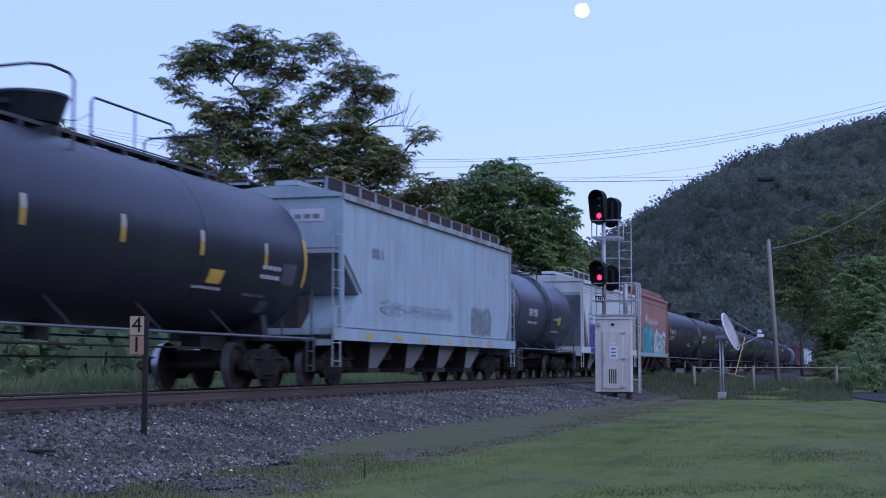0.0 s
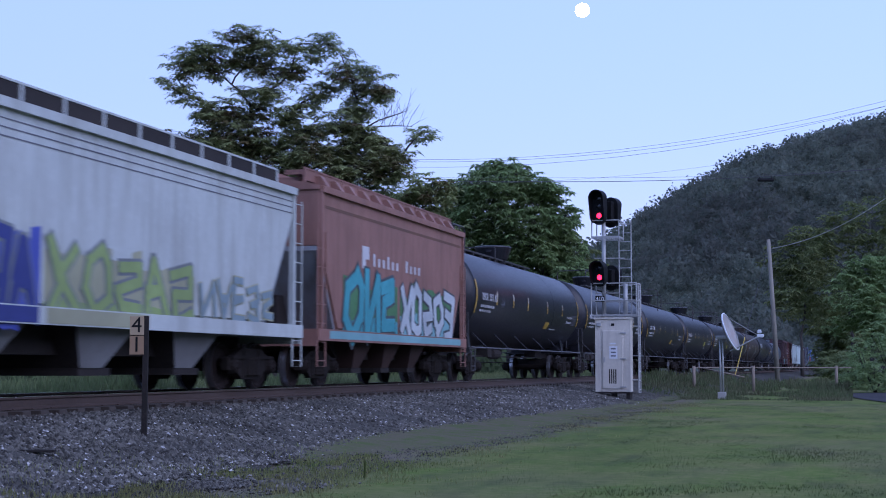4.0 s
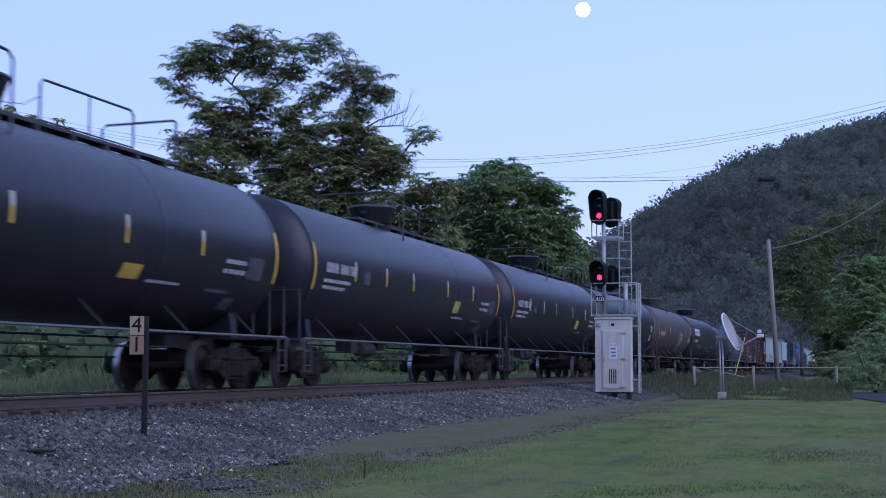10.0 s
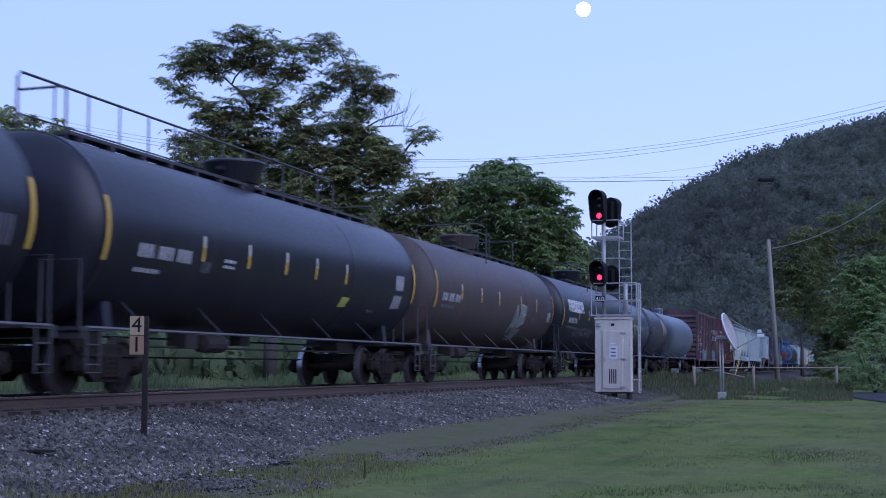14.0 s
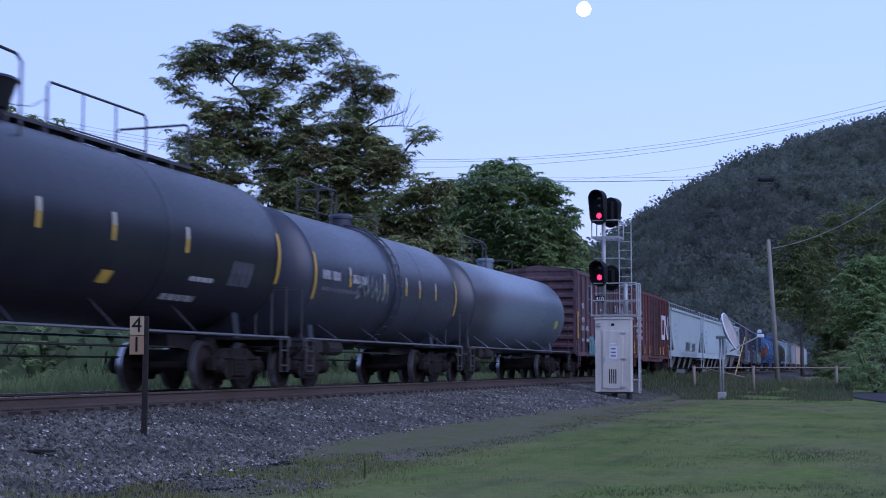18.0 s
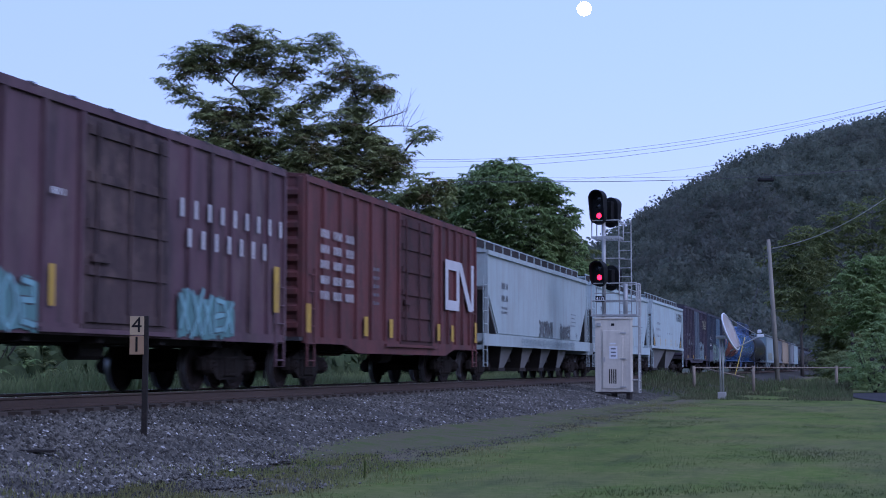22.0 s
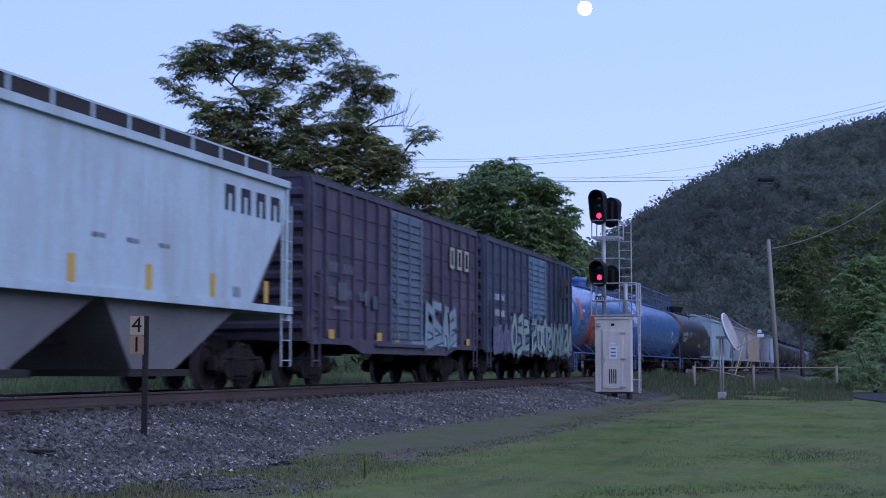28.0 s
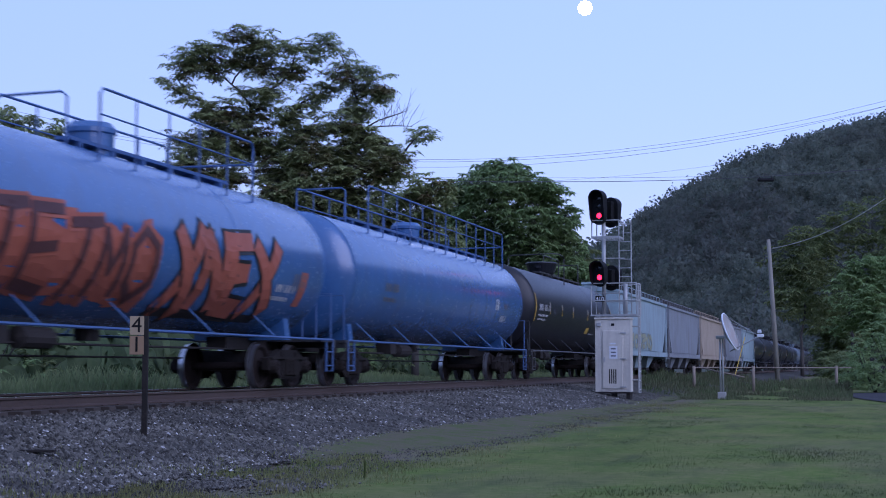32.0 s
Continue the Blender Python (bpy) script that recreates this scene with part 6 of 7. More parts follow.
def boxcar(y, length, label, paint, door_paint=None, eave=4.46, door=(-1.5, 1.5), posts=7, W=1.56, bottom=0.95, belly=True, door_ribs=12, grid=False):
    car = car_base("boxcar", y, length, label, 2.05)
    h = length / 2
    e = h - 0.55
    door_paint = door_paint or paint
    bm = box(bmesh.new(), -W, W, -e, e, bottom + 0.1, eave)
    part("body", bm, paint, car)
    bm = bmesh.new()
    prism(bm, [(W + 0.04, eave - 0.02), (W + 0.04, eave + 0.03), (0, eave + 0.22), (-W - 0.04, eave + 0.03), (-W - 0.04, eave - 0.02)], "y", -e - 0.03, e + 0.03)
    part("roof", bm, GALV if grid else paint, car)
    n = 17 if grid else 13
    up = 0.018 if grid else 0.0
    for i in range(n):
        yy = -e + 0.3 + (2 * e - 0.6) * i / (n - 1)
        bm = prism(bmesh.new(), [(W + 0.05, eave), (W + 0.05, eave + 0.05 + up), (0.0, eave + 0.26 + up), (-W - 0.05, eave + 0.05 + up), (-W - 0.05, eave)], "y", yy - 0.05 - 2 * up, yy + 0.05 + 2 * up)
        part("roof_rib", bm, GALV, car)
    for s in (-1, 1):
        bm = bmesh.new()
        loop = [(-e, bottom + 0.12), (-e, bottom - 0.02), (-h + 3.0, bottom - 0.02), (-h + 3.9, bottom - 0.20), (h - 3.9, bottom - 0.20), (h - 3.0, bottom - 0.02), (e, bottom - 0.02), (e, bottom + 0.12)] if belly else \
               [(-e, bottom + 0.12), (-e, bottom - 0.05), (e, bottom - 0.05), (e, bottom + 0.12)]
        prism(bm, loop, "x", s * W - 0.03, s * W + 0.05)
        part("side_sill", bm, paint, car)
        bm = box(bmesh.new(), s * W - 0.02, s * W + 0.055, -e, e, eave - 0.12, eave - 0.022)
        part("top_chord", bm, paint, car)
        for a, b in ((-e, door[0]), (door[1], e)):
            for i in range(posts + 1):
                yy = a + (b - a) * i / posts
                yy = min(max(yy, -e + 0.06), e - 0.06)
                bm = box(bmesh.new(), s * W - 0.02 if s > 0 else s * W - 0.075, s * W + 0.075 if s > 0 else s * W + 0.02, yy - 0.045, yy + 0.045, bottom + 0.12, eave - 0.12)
                part("side_post", bm, paint, car)
            if grid:
                for i in range(6):
                    zz = bottom + 0.55 + (eave - bottom - 0.9) * i / 5.5
                    bm = box(bmesh.new(), s * W - 0.01, s * W + 0.02, a + 0.06, b - 0.06, zz - 0.02, zz + 0.02)
                    part("panel_seam", bm, paint, car)
        d = part("door", bevel_box(s * W + 0.005 if s > 0 else s * W - 0.075, s * W + 0.075 if s > 0 else s * W - 0.005, door[0] + 0.05, door[1] - 0.05, bottom + 0.05, eave - 0.18, 0.01), door_paint, car)
        for i in range(door_ribs):
            zz = bottom + 0.22 + (eave - bottom - 0.6) * i / max(1, door_ribs - 1)
            t = 0.04 if door_ribs > 8 else 0.07
            x0, x1 = (s * W + 0.07, s * W + 0.115) if s > 0 else (s * W - 0.115, s * W - 0.07)
            part("door_rib", box(bmesh.new(), x0, x1, door[0] + 0.12, door[1] - 0.12, zz - t, zz + t), door_paint, d)
        x0, x1 = (s * W + 0.11, s * W + 0.16) if s > 0 else (s * W - 0.16, s * W - 0.11)
        bm = bmesh.new()
        for yy in (door[0] + 0.35, (door[0] + door[1]) / 2, door[1] - 0.4):
            part("lock_bar", rod(bmesh.new(), ((x0 + x1) / 2, yy, bottom + 0.15), ((x0 + x1) / 2, yy, eave - 0.25), 0.025, 6), door_paint, d)
        part("door_handle", box(bmesh.new(), x0, x1, door[0] + 0.2, door[0] + 0.75, 2.0, 2.12), door_paint, d)
        bm = box(bmesh.new(), s * W if s > 0 else s * W - 0.13, s * W + 0.13 if s > 0 else s * W, door[0] - 1.2, door[1] + 0.2, bottom - 0.02, bottom + 0.05)
        part("door_track", bm, paint, car)
        for q in (-1, 1):
            ladder("ladder", car, paint, s * (W + 0.06), q * (e - 0.08), q * (e - 0.5), 0.45, 2.5 if q < 0 else 2.1, 0.36)
    for q in (-1, 1):
        for i in range(9):
            zz = bottom + 0.35 + i * (eave - bottom - 0.7) / 8
            bm = bmesh.new()
            lo, hi = min(q * (e - 0.02), q * (e + 0.10)), max(q * (e - 0.02), q * (e + 0.10))
            prism(bm, [(lo if q > 0 else hi, zz - 0.14), (hi if q > 0 else lo, zz - 0.05), (hi if q > 0 else lo, zz + 0.05), (lo if q > 0 else hi, zz + 0.14)], "x", -W + 0.1, W - 0.1)
            part("end_corrugation", bm, paint, car)
        for x in (-W + 0.05, W - 0.05):
            part("corner_post", bevel_box(x - 0.07, x + 0.07, q * e - 0.07, q * e + 0.07, bottom + 0.1, eave - 0.01, 0.02), paint, car)
        bm = box(bmesh.new(), -W, W, q * (e + 0.10) - 0.12, q * (e + 0.10) + 0.12, 0.98, 1.06)
        part("end_platform", bm, GALV, car)
    bm = bmesh.new()
    box(bm, -1.2, 1.2, -h + 3.2, h - 3.2, 0.82, 0.98)
    for k in range(5):
        yy = -h + 3.5 + (2 * h - 7.0) * k / 4
        box(bm, -W + 0.1, W - 0.1, yy - 0.08, yy + 0.08, 0.80, 1.0)
    lathe(bm, [(0, -0.45), (0.18, -0.4), (0.18, 0.4), (0, 0.45)], 10, "y", (0.6, 1.0, 0.72))
    part("underframe", bm, UNDERFRAME, car)

    def skin(yy, zz, lift):
        return (W + 0.070 + lift, yy, zz)

    def door_skin(yy, zz, lift):
        return (W + 0.116 + lift, yy, zz)
    return car, skin, door_skin


# Joints between the cars, in metres along the track at the start of the clip.
JOINTS = [14.1, 32.6, 50.8, 61.9, 77.9, 90.8, 109.2, 127.4, 146.2, 164.6, 183.0, 201.1, 218.8, 237.4, 250.7, 267.0, 282.2, 297.2, 316.0, 334.3, 349.85, 364.65, 379.5, 397.15, 416.3, 434.5, 453.6, 471.8, 491.0, 509.7, 526.7]
while JOINTS[-1] < 725:
    JOINTS.append(JOINTS[-1] + 18.4)
STRETCH, SHIFT = 1.012, -3.21


def span(i):
    return STRETCH * (JOINTS[i] + JOINTS[i + 1]) / 2 + SHIFT, STRETCH * (JOINTS[i + 1] - JOINTS[i])


TANK_BARS = (-5.6, -3.3, -1.05, 2.25, 5.05)
TANK_STENCILS = [(-7.5, -6.75, 2.50, 2.72), (-6.6, -5.55, 2.50, 2.72), (-7.6, -5.9, 2.28, 2.36), (-7.6, -6.2, 2.14, 2.21), (6.1, 7.0, 2.34, 2.42), (6.05, 7.0, 2.16, 2.24), (3.3, 4.5, 1.84, 1.89)]
TANK_FAINT = [(-4.95, -4.5, 2.36, 2.66), (7.15, 7.85, 2.10, 2.52), (5.6, 6.6, 1.80, 1.86), (6.6, 7.1, 1.52, 1.74)]


def black_tank(i, placard=(2.3, 2.95, 1.86, 2.10), tint=YELLOW, label="black tank car with yellow reflector bars and white stencils", paint=None, bars=TANK_BARS, **more):
    y, l = span(i)
    return tank_car(y, l - 0.02, label, paint or BLACK, bars=bars, placard=(*placard, tint), stencils=TANK_STENCILS, faint=TANK_FAINT, **more)


# 0: black tank
black_tank(0, placard=(3.75, 4.35, 1.95, 2.2), bars=(-5.4, -2.5, 0.4, 3.3, 6.2))
# 1: pale blue-grey covered hopper with a rusty roof edge
y, l = span(1)
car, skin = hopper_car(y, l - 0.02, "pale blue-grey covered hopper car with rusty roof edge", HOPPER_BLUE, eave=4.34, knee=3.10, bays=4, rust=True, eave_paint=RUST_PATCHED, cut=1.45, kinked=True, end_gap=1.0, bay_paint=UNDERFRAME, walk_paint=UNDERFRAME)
marks(car, skin, [(-6.6 + k * 2.3, -6.1 + k * 2.3, 1.10, 1.20) for k in range(6)], YELLOW, "reflector_bar", 0.066)
graffiti(car, skin, 3.2, 5.6, 1.5, 2.15, "smoke", "haze", back="haze", letters=6, seed=3, heavy=0.10, rim=0.05)
graffiti(car, skin, -5.4, 1.2, 1.72, 2.05, "haze", "haze", letters=18, seed=4, heavy=0.03, rim=0.0)
marks(car, skin, [(-6.0, -5.1, 3.0, 3.25)], GREY_MARK)
e = (l - 0.02) / 2 - 1.0
part("end_emblem", box(bmesh.new(), 0.35, 1.15, -e - 0.012, -e, 3.70, 3.98), WHITE_MARK, car)
for k in range(3):
    part("end_emblem_bar", box(bmesh.new(), 0.45 + k * 0.22, 0.61 + k * 0.22, -e - 0.018, -e - 0.012, 3.76, 3.86), DARK_MARK, car)
# 2: short slate tank
y, l = span(2)
car, skin = tank_car(y, l - 0.02, "short slate-blue tank car with a waist band", SLATE, R=1.45, zc=2.45, bands=False, bars=(), rail=(-1.2, 2.2), strip=False, waist=True, ladder_y=0.0, rail_z=1.08, dome="plain",
                     stencils=[(-3.2, -1.6, 2.25, 2.50), (-3.2, -1.7, 1.98, 2.06), (1.2, 2.1, 2.2, 2.28), (1.2, 2.6, 1.75, 1.83)], faint=[(2.9, 3.7, 1.9, 2.2)])
marks(car, skin, [(1.9, 2.5, 2.05, 2.35)], YELLOW, "placard")
# 3: pale grey hopper with blue and green spray paint
y, l = span(3)
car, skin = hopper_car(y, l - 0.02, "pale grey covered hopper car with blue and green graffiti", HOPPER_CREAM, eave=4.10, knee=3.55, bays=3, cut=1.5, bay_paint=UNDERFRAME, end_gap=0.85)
graffiti(car, skin, -5.6, -2.4, 1.1, 2.3, "navy", "smoke", back="blue", letters=4, seed=8, heavy=0.20, rim=0.05, under="navy", under_h=0.15)
graffiti(car, skin, -2.3, 2.6, 1.2, 2.2, "green", "smoke", back="sand", letters=5, seed=9, heavy=0.17, rim=0.05, under="green", under_h=0.2)
graffiti(car, skin, 2.8, 6.2, 1.3, 2.0, "haze", "sand", letters=5, seed=10, heavy=0.12, rim=0.03)
marks(car, skin, [(-5.98, -5.86, 1.42, 2.3)], YELLOW, "reflector_bar")
marks(car, lambda a, b, c: skin(a, b, c + 0.06), [(-5.6, -2.5, 1.05, 1.27)], SPRAY["navy"], "sill_spray")
marks(car, lambda a, b, c: skin(a, b, c + 0.06), [(-2.3, 0.8, 1.05, 1.27)], SPRAY["sand"], "sill_spray")
marks(car, skin, [(-5.6, -4.8, 2.65, 2.78), (-5.6, -4.7, 2.45, 2.55), (-5.4, -4.9, 2.9, 3.0)], GREY_MARK)
for k in range(3):
    marks(car, skin, [(-7.2, 7.2, 3.55 + k * 0.12, 3.57 + k * 0.12)], GREY_MARK, "seam")
# 4: terracotta hopper with teal spray paint
y, l = span(4)
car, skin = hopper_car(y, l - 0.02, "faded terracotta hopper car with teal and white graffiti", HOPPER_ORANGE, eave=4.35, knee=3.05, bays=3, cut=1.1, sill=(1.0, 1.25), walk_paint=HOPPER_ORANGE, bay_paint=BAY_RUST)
graffiti(car, skin, -4.4, -0.4, 1.25, 2.5, "teal", "charcoal", letters=3, seed=21, heavy=0.32, rim=0.07, under="teal", under_h=0.3, back="leaf")
graffiti(car, skin, -0.2, 4.7, 1.25, 2.45, "white", "charcoal", letters=5, seed=22, heavy=0.26, rim=0.06, under="aqua", under_h=0.5, back="leaf")
marks(car, skin, [(-5.6, 5.6, 3.86, 3.93)], RUST, "seam")
for k in range(6):
    marks(car, skin, [(-2.3 + k * 0.36, -2.14 + k * 0.36, 2.82, 3.12 if k in (0, 3) else 3.02)], WHITE_MARK, "letter_bar")
for k in range(4):
    marks(car, skin, [(0.3 + k * 0.36, 0.46 + k * 0.36, 2.82, 3.12 if k == 0 else 3.02)], WHITE_MARK, "letter_bar")
marks(car, skin, [(-3.1, -2.85, 2.72, 3.25), (-2.85, -2.6, 2.95, 3.25)], WHITE_MARK, "emblem_bar")
for k in range(12):
    part("roof_rib", prism(bmesh.new(), [(1.5, 4.33), (1.30, 4.62), (-1.30, 4.62), (-1.5, 4.33)], "y", -5.2 + k * 0.94, -5.0 + k * 0.94), HOPPER_ORANGE, car)
marks(car, lambda a, b, c: skin(a, b, c + 0.06), [(-5.4, 5.4, 1.05, 1.22)], SPRAY["aqua"], "sill_spray")
# 5 to 10: black tanks
for i in range(5, 10):
    lime = i in (6, 8, 9)
    extra = {"rail": (-5.9, -1.9), "walkway": (-5.9, 4.2)} if i == 5 else {}
    car, skin = black_tank(i, placard=(2.3, 2.95, 1.86, 2.10) if not lime else (3.1, 3.7, 2.0, 2.32), tint=LIME if lime else YELLOW, **extra)
    if i == 9:
        graffiti(car, skin, -3.8, -2.2, 1.65, 1.95, "dull_red", "ink", letters=3, seed=32, heavy=0.09, rim=0.0)
        graffiti(car, skin, 2.2, 6.6, 1.55, 1.95, "dull_red", "ink", letters=7, seed=31, heavy=0.10, rim=0.0)
# 10: black tank with a handrail along its whole top and white end patches
y, l = span(10)
car, skin = tank_car(y, l - 0.02, "black tank car with a full-length top handrail and white end patches", BLACK, rail=(-7.4, 7.6), bars=(-4.6, -2.6, -0.7, 1.0, 2.9), bar_z=(2.30, 2.74),
                     placard=(2.9, 3.4, 1.80, 2.02, LIME), stencils=[(-7.0, -4.9, 2.22, 2.44), (-7.0, -6.1, 1.98, 2.05), (-3.7, -3.2, 2.34, 2.40), (-3.7, -3.2, 2.24, 2.29), (6.6, 7.25, 2.35, 2.72), (6.6, 7.25, 1.90, 2.22)], faint=[(-4.6, -4.2, 2.1, 2.3), (5.0, 5.5, 1.75, 1.82)])
# 11: black tank with white end patches, 12: brown one
y, l = span(11)
car, skin = tank_car(y, l - 0.02, "grimy brown-black tank car with faint stencils", BLACK_BROWN, bars=(-5.2, -2.9, -0.6, 2.5, 5.0), placard=(2.2, 3.0, 1.8, 2.05, YELLOW), bands=True,
                     stencils=[(-7.2, -5.2, 2.3, 2.52), (7.0, 7.6, 2.1, 2.45)], faint=[(6.9, 7.8, 2.5, 3.0), (-7.2, -5.8, 2.1, 2.2), (4.6, 5.4, 2.0, 2.2)])
graffiti(car, skin, 1.6, 3.4, 1.6, 2.5, "smoke", "sand", letters=2, seed=41, heavy=0.25, rim=0.05)
y, l = span(12)
car, skin = tank_car(y, l - 0.02, "black tank car with a white emblem of block shapes", BLACK, rail=(-2.3, 6.6), bars=(-5.0, -2.8, -0.6, 1.6, 4.2), bands=True, placard=(1.5, 1.85, 1.75, 1.95, YELLOW),
                     stencils=[(-7.1, -5.4, 2.22, 2.42), (4.6, 5.6, 1.95, 2.03), (3.9, 5.2, 1.6, 1.70)], faint=[(-7.2, -5.2, 2.0, 2.08), (6.2, 7.2, 1.95, 2.4)])
for k in range(6):
    p = -7.2 + k * 0.56
    marks(car, skin, [(p, p + 0.17, 2.66, 3.14), (p + 0.17, p + 0.48, 3.00, 3.14), (p + 0.33, p + 0.48, 2.66, 3.00)] + ([(p + 0.17, p + 0.33, 2.66, 2.80)] if k in (2, 3, 4) else [(p + 0.17, p + 0.33, 2.82, 2.92)]), WHITE_MARK, "emblem_bar")
graffiti(car, skin, -5.6, -1.6, 1.72, 2.1, "smoke", "smoke", letters=8, seed=43, heavy=0.05, rim=0.0)
# 13: slate tank with white scrawl and a waist, 14: faded blue
y, l = span(13)
car, skin = tank_car(y, l - 0.02, "weathered slate-blue tank car with yellow bars and white scrawl", SLATE, R=1.48, zc=2.45, bars=(-3.4, -0.9, 0.9, 2.1, 3.6), bar_z=(2.25, 2.7), bands=True, rail=(-1.6, 1.2), dome="plain", strip=False, waist=True, ladder_y=0.0,
                     stencils=[(-5.2, -3.9, 2.35, 2.55), (-3.2, -2.2, 2.35, 2.55)], faint=[(-5.2, -2.6, 2.1, 2.18)])
graffiti(car, skin, -3.0, -0.6, 2.05, 2.6, "smoke", "haze", letters=6, seed=51, heavy=0.05, rim=0.0)
y, l = span(14)
car, skin = tank_car(y, l - 0.02, "faded steel-blue tank car with grime and shade-darkened front end", STEEL_SHADED_END, R=1.45, zc=2.42, end=1.35, bands=False, bars=(), rail=(-1.3, 1.8), dome="plain", strip=False, waist=False, placard=(5.2, 5.7, 1.9, 2.2, LIME), faint=[(3.0, 3.4, 1.7, 2.6), (6.0, 6.3, 1.7, 1.8)])
# 15, 16: maroon and red boxcars
y, l = span(15)
car, skin, door_skin = boxcar(y, l - 0.02, "weathered maroon boxcar with teal graffiti at the bottom", BOX_MAROON, DOOR_RUST, eave=4.36, door=(-0.9, 1.9), posts=6, door_ribs=5, belly=False)
marks(car, skin, [(-7.2, -6.95, 1.6, 2.7), (0.1 - 1.9, -1.65, 1.3, 1.9), (6.5, 6.75, 1.5, 2.4)], YELLOW, "reflector_bar")
for r, n in ((0, 9), (1, 7)):
    marks(car, skin, [(2.35 + k * 0.55 + r * 0.3, 2.46 + k * 0.55 + r * 0.3, 2.98 - r * 0.5, 3.30 - r * 0.5) for k in range(n)], WHITE_MARK, "letter_bar")
marks(car, skin, [(-6.2, -5.7, 2.85, 3.1), (-6.2, -5.6, 2.3, 2.5), (-6.3, -5.5, 1.95, 2.15), (-5.3, -4.7, 1.95, 2.15), (-6.2, -5.7, 1.5, 1.62), (-5.2, -4.6, 1.5, 1.62), (-1.8, -1.4, 2.9, 3.0)], WHITE_MARK)
marks(car, skin, [(-4.95, -4.87, 2.8, 3.8), (-4.1, -4.02, 2.8, 3.8), (-4.8, -4.2, 3.82, 3.90), (-4.7, -4.3, 2.66, 2.74), (-4.75, -4.25, 3.26, 3.32)], GREY_MARK, "emblem_bar")
graffiti(car, skin, -4.6, -2.1, 1.0, 1.72, "aqua", "charcoal", back="sea", letters=5, seed=61, heavy=0.08, rim=0.02)
graffiti(car, skin, 2.3, 4.6, 1.0, 1.72, "aqua", "charcoal", back="sea", letters=5, seed=62, heavy=0.08, rim=0.02)
y, l = span(16)
car, skin, door_skin = boxcar(y, l - 0.02, "oxide-red boxcar with a large white emblem", BOX_RED, DOOR_RED, eave=4.42, door=(-0.6, 2.4), posts=6, door_ribs=6, belly=True)
for p in (-6.9, -3.2, -1.3, 2.9, 4.3, 6.9):
    marks(car, skin, [(p - 0.13, p + 0.13, 1.15, 1.75 if abs(p) > 6 else 1.6)], YELLOW, "reflector_bar")
for a in range(3):
    for r in range(5):
        words(car, skin, -6.2 + a * 0.8, -5.65 + a * 0.8, 3.2 - r * 0.33, 3.38 - r * 0.33, WHITE_MARK, 3)
for r in range(5):
    marks(car, skin, [(-2.7, -2.2, 2.7 - r * 0.2, 2.78 - r * 0.2)], GREY_MARK)
# emblem: a thick bracket and a slanting ribbon
marks(car, skin, [(3.55, 5.0, 3.15, 3.42), (3.55, 5.0, 2.02, 2.30), (3.55, 3.85, 2.30, 3.15)], WHITE_MARK, "emblem_bar", 0.008)
marks(car, skin, [(4.72, 5.02, 2.30, 3.15), (6.35, 6.65, 2.10, 3.42)], WHITE_MARK, "emblem_bar", 0.008)
bm = bmesh.new()
patch(bm, skin, ((6.05, 2.05), (6.5, 2.05), (5.25, 3.42), (4.8, 3.42)), 0.010, 4)
part("emblem_ribbon", bm, WHITE_MARK, car)
# 17, 18: long pale hoppers
for i in (17, 18):
    y, l = span(i)
    car, skin = hopper_car(y, l - 0.02, "long pale grey covered hopper car with grey stencils" + (" and dark tags" if i == 17 else ""), HOPPER_GREY if i == 17 else HOPPER_WHITE, eave=4.08, sill=(1.10, 1.47), knee=2.95, bays=4, cut=1.55, bay_paint=UNDERFRAME, end_gap=0.9, slope_shade_paint=SLOPE_SHADE)
    marks(car, skin, [(-6.6, -5.7, 2.95, 3.15), (-6.6, -5.7, 2.55, 2.75), (-6.6, -5.8, 2.3, 2.38), (-6.6, -5.8, 2.15, 2.23)], DARK_MARK)
    marks(car, skin, [(5.2, 6.3, 2.5, 2.55), (5.2, 6.0, 2.35, 2.40), (5.2, 6.3, 2.2, 2.25), (5.2, 6.0, 2.05, 2.1), (6.2, 6.5, 1.6, 1.8)], DARK_MARK)
    if i == 17:
        graffiti(car, skin, -0.9, 1.5, 1.58, 2.08, "smoke", "charcoal", letters=7, seed=71, heavy=0.06, rim=0.025)
        graffiti(car, skin, 2.9, 4.9, 1.58, 2.02, "smoke", "charcoal", letters=6, seed=72, heavy=0.06, rim=0.025)
        graffiti(car, lambda a, b, c: skin(a, b, c + 0.06), -4.0, 5.5, 1.16, 1.40, "haze", "haze", letters=34, seed=73, heavy=0.03, rim=0.0)
    else:
        marks(car, skin, [(-7.0 + k * 2.5, -6.88 + k * 2.5, 1.5, 1.9) for k in range(6)], SPRAY["sand"], "reflector_bar")
# 19: white hopper, hopper bottoms in plain view
y, l = span(19)
car, skin = hopper_car(y, l - 0.02, "dirty white covered hopper car with deep grey hopper bays", HOPPER_WHITE, eave=4.19, sill=(1.50, 1.64), lower=1.58, knee=3.4, bays=2, cut=1.75, deep=True, bay_paint=BAY_LIGHT, slope_shade_paint=SLOPE_SHADE)
marks(car, skin, [(-6.2 + k * 2.45, -5.98 + k * 2.45, 1.68, 2.1) for k in range(6)], YELLOW, "reflector_bar")
for k in range(4):
    p = 4.2 + k * 0.72
    marks(car, skin, [(p, p + 0.15, 3.30, 3.78), (p + 0.3, p + 0.45, 3.30, 3.78), (p + 0.15, p + 0.3, 3.62, 3.78)], SPRAY["ink"], "emblem_bar")
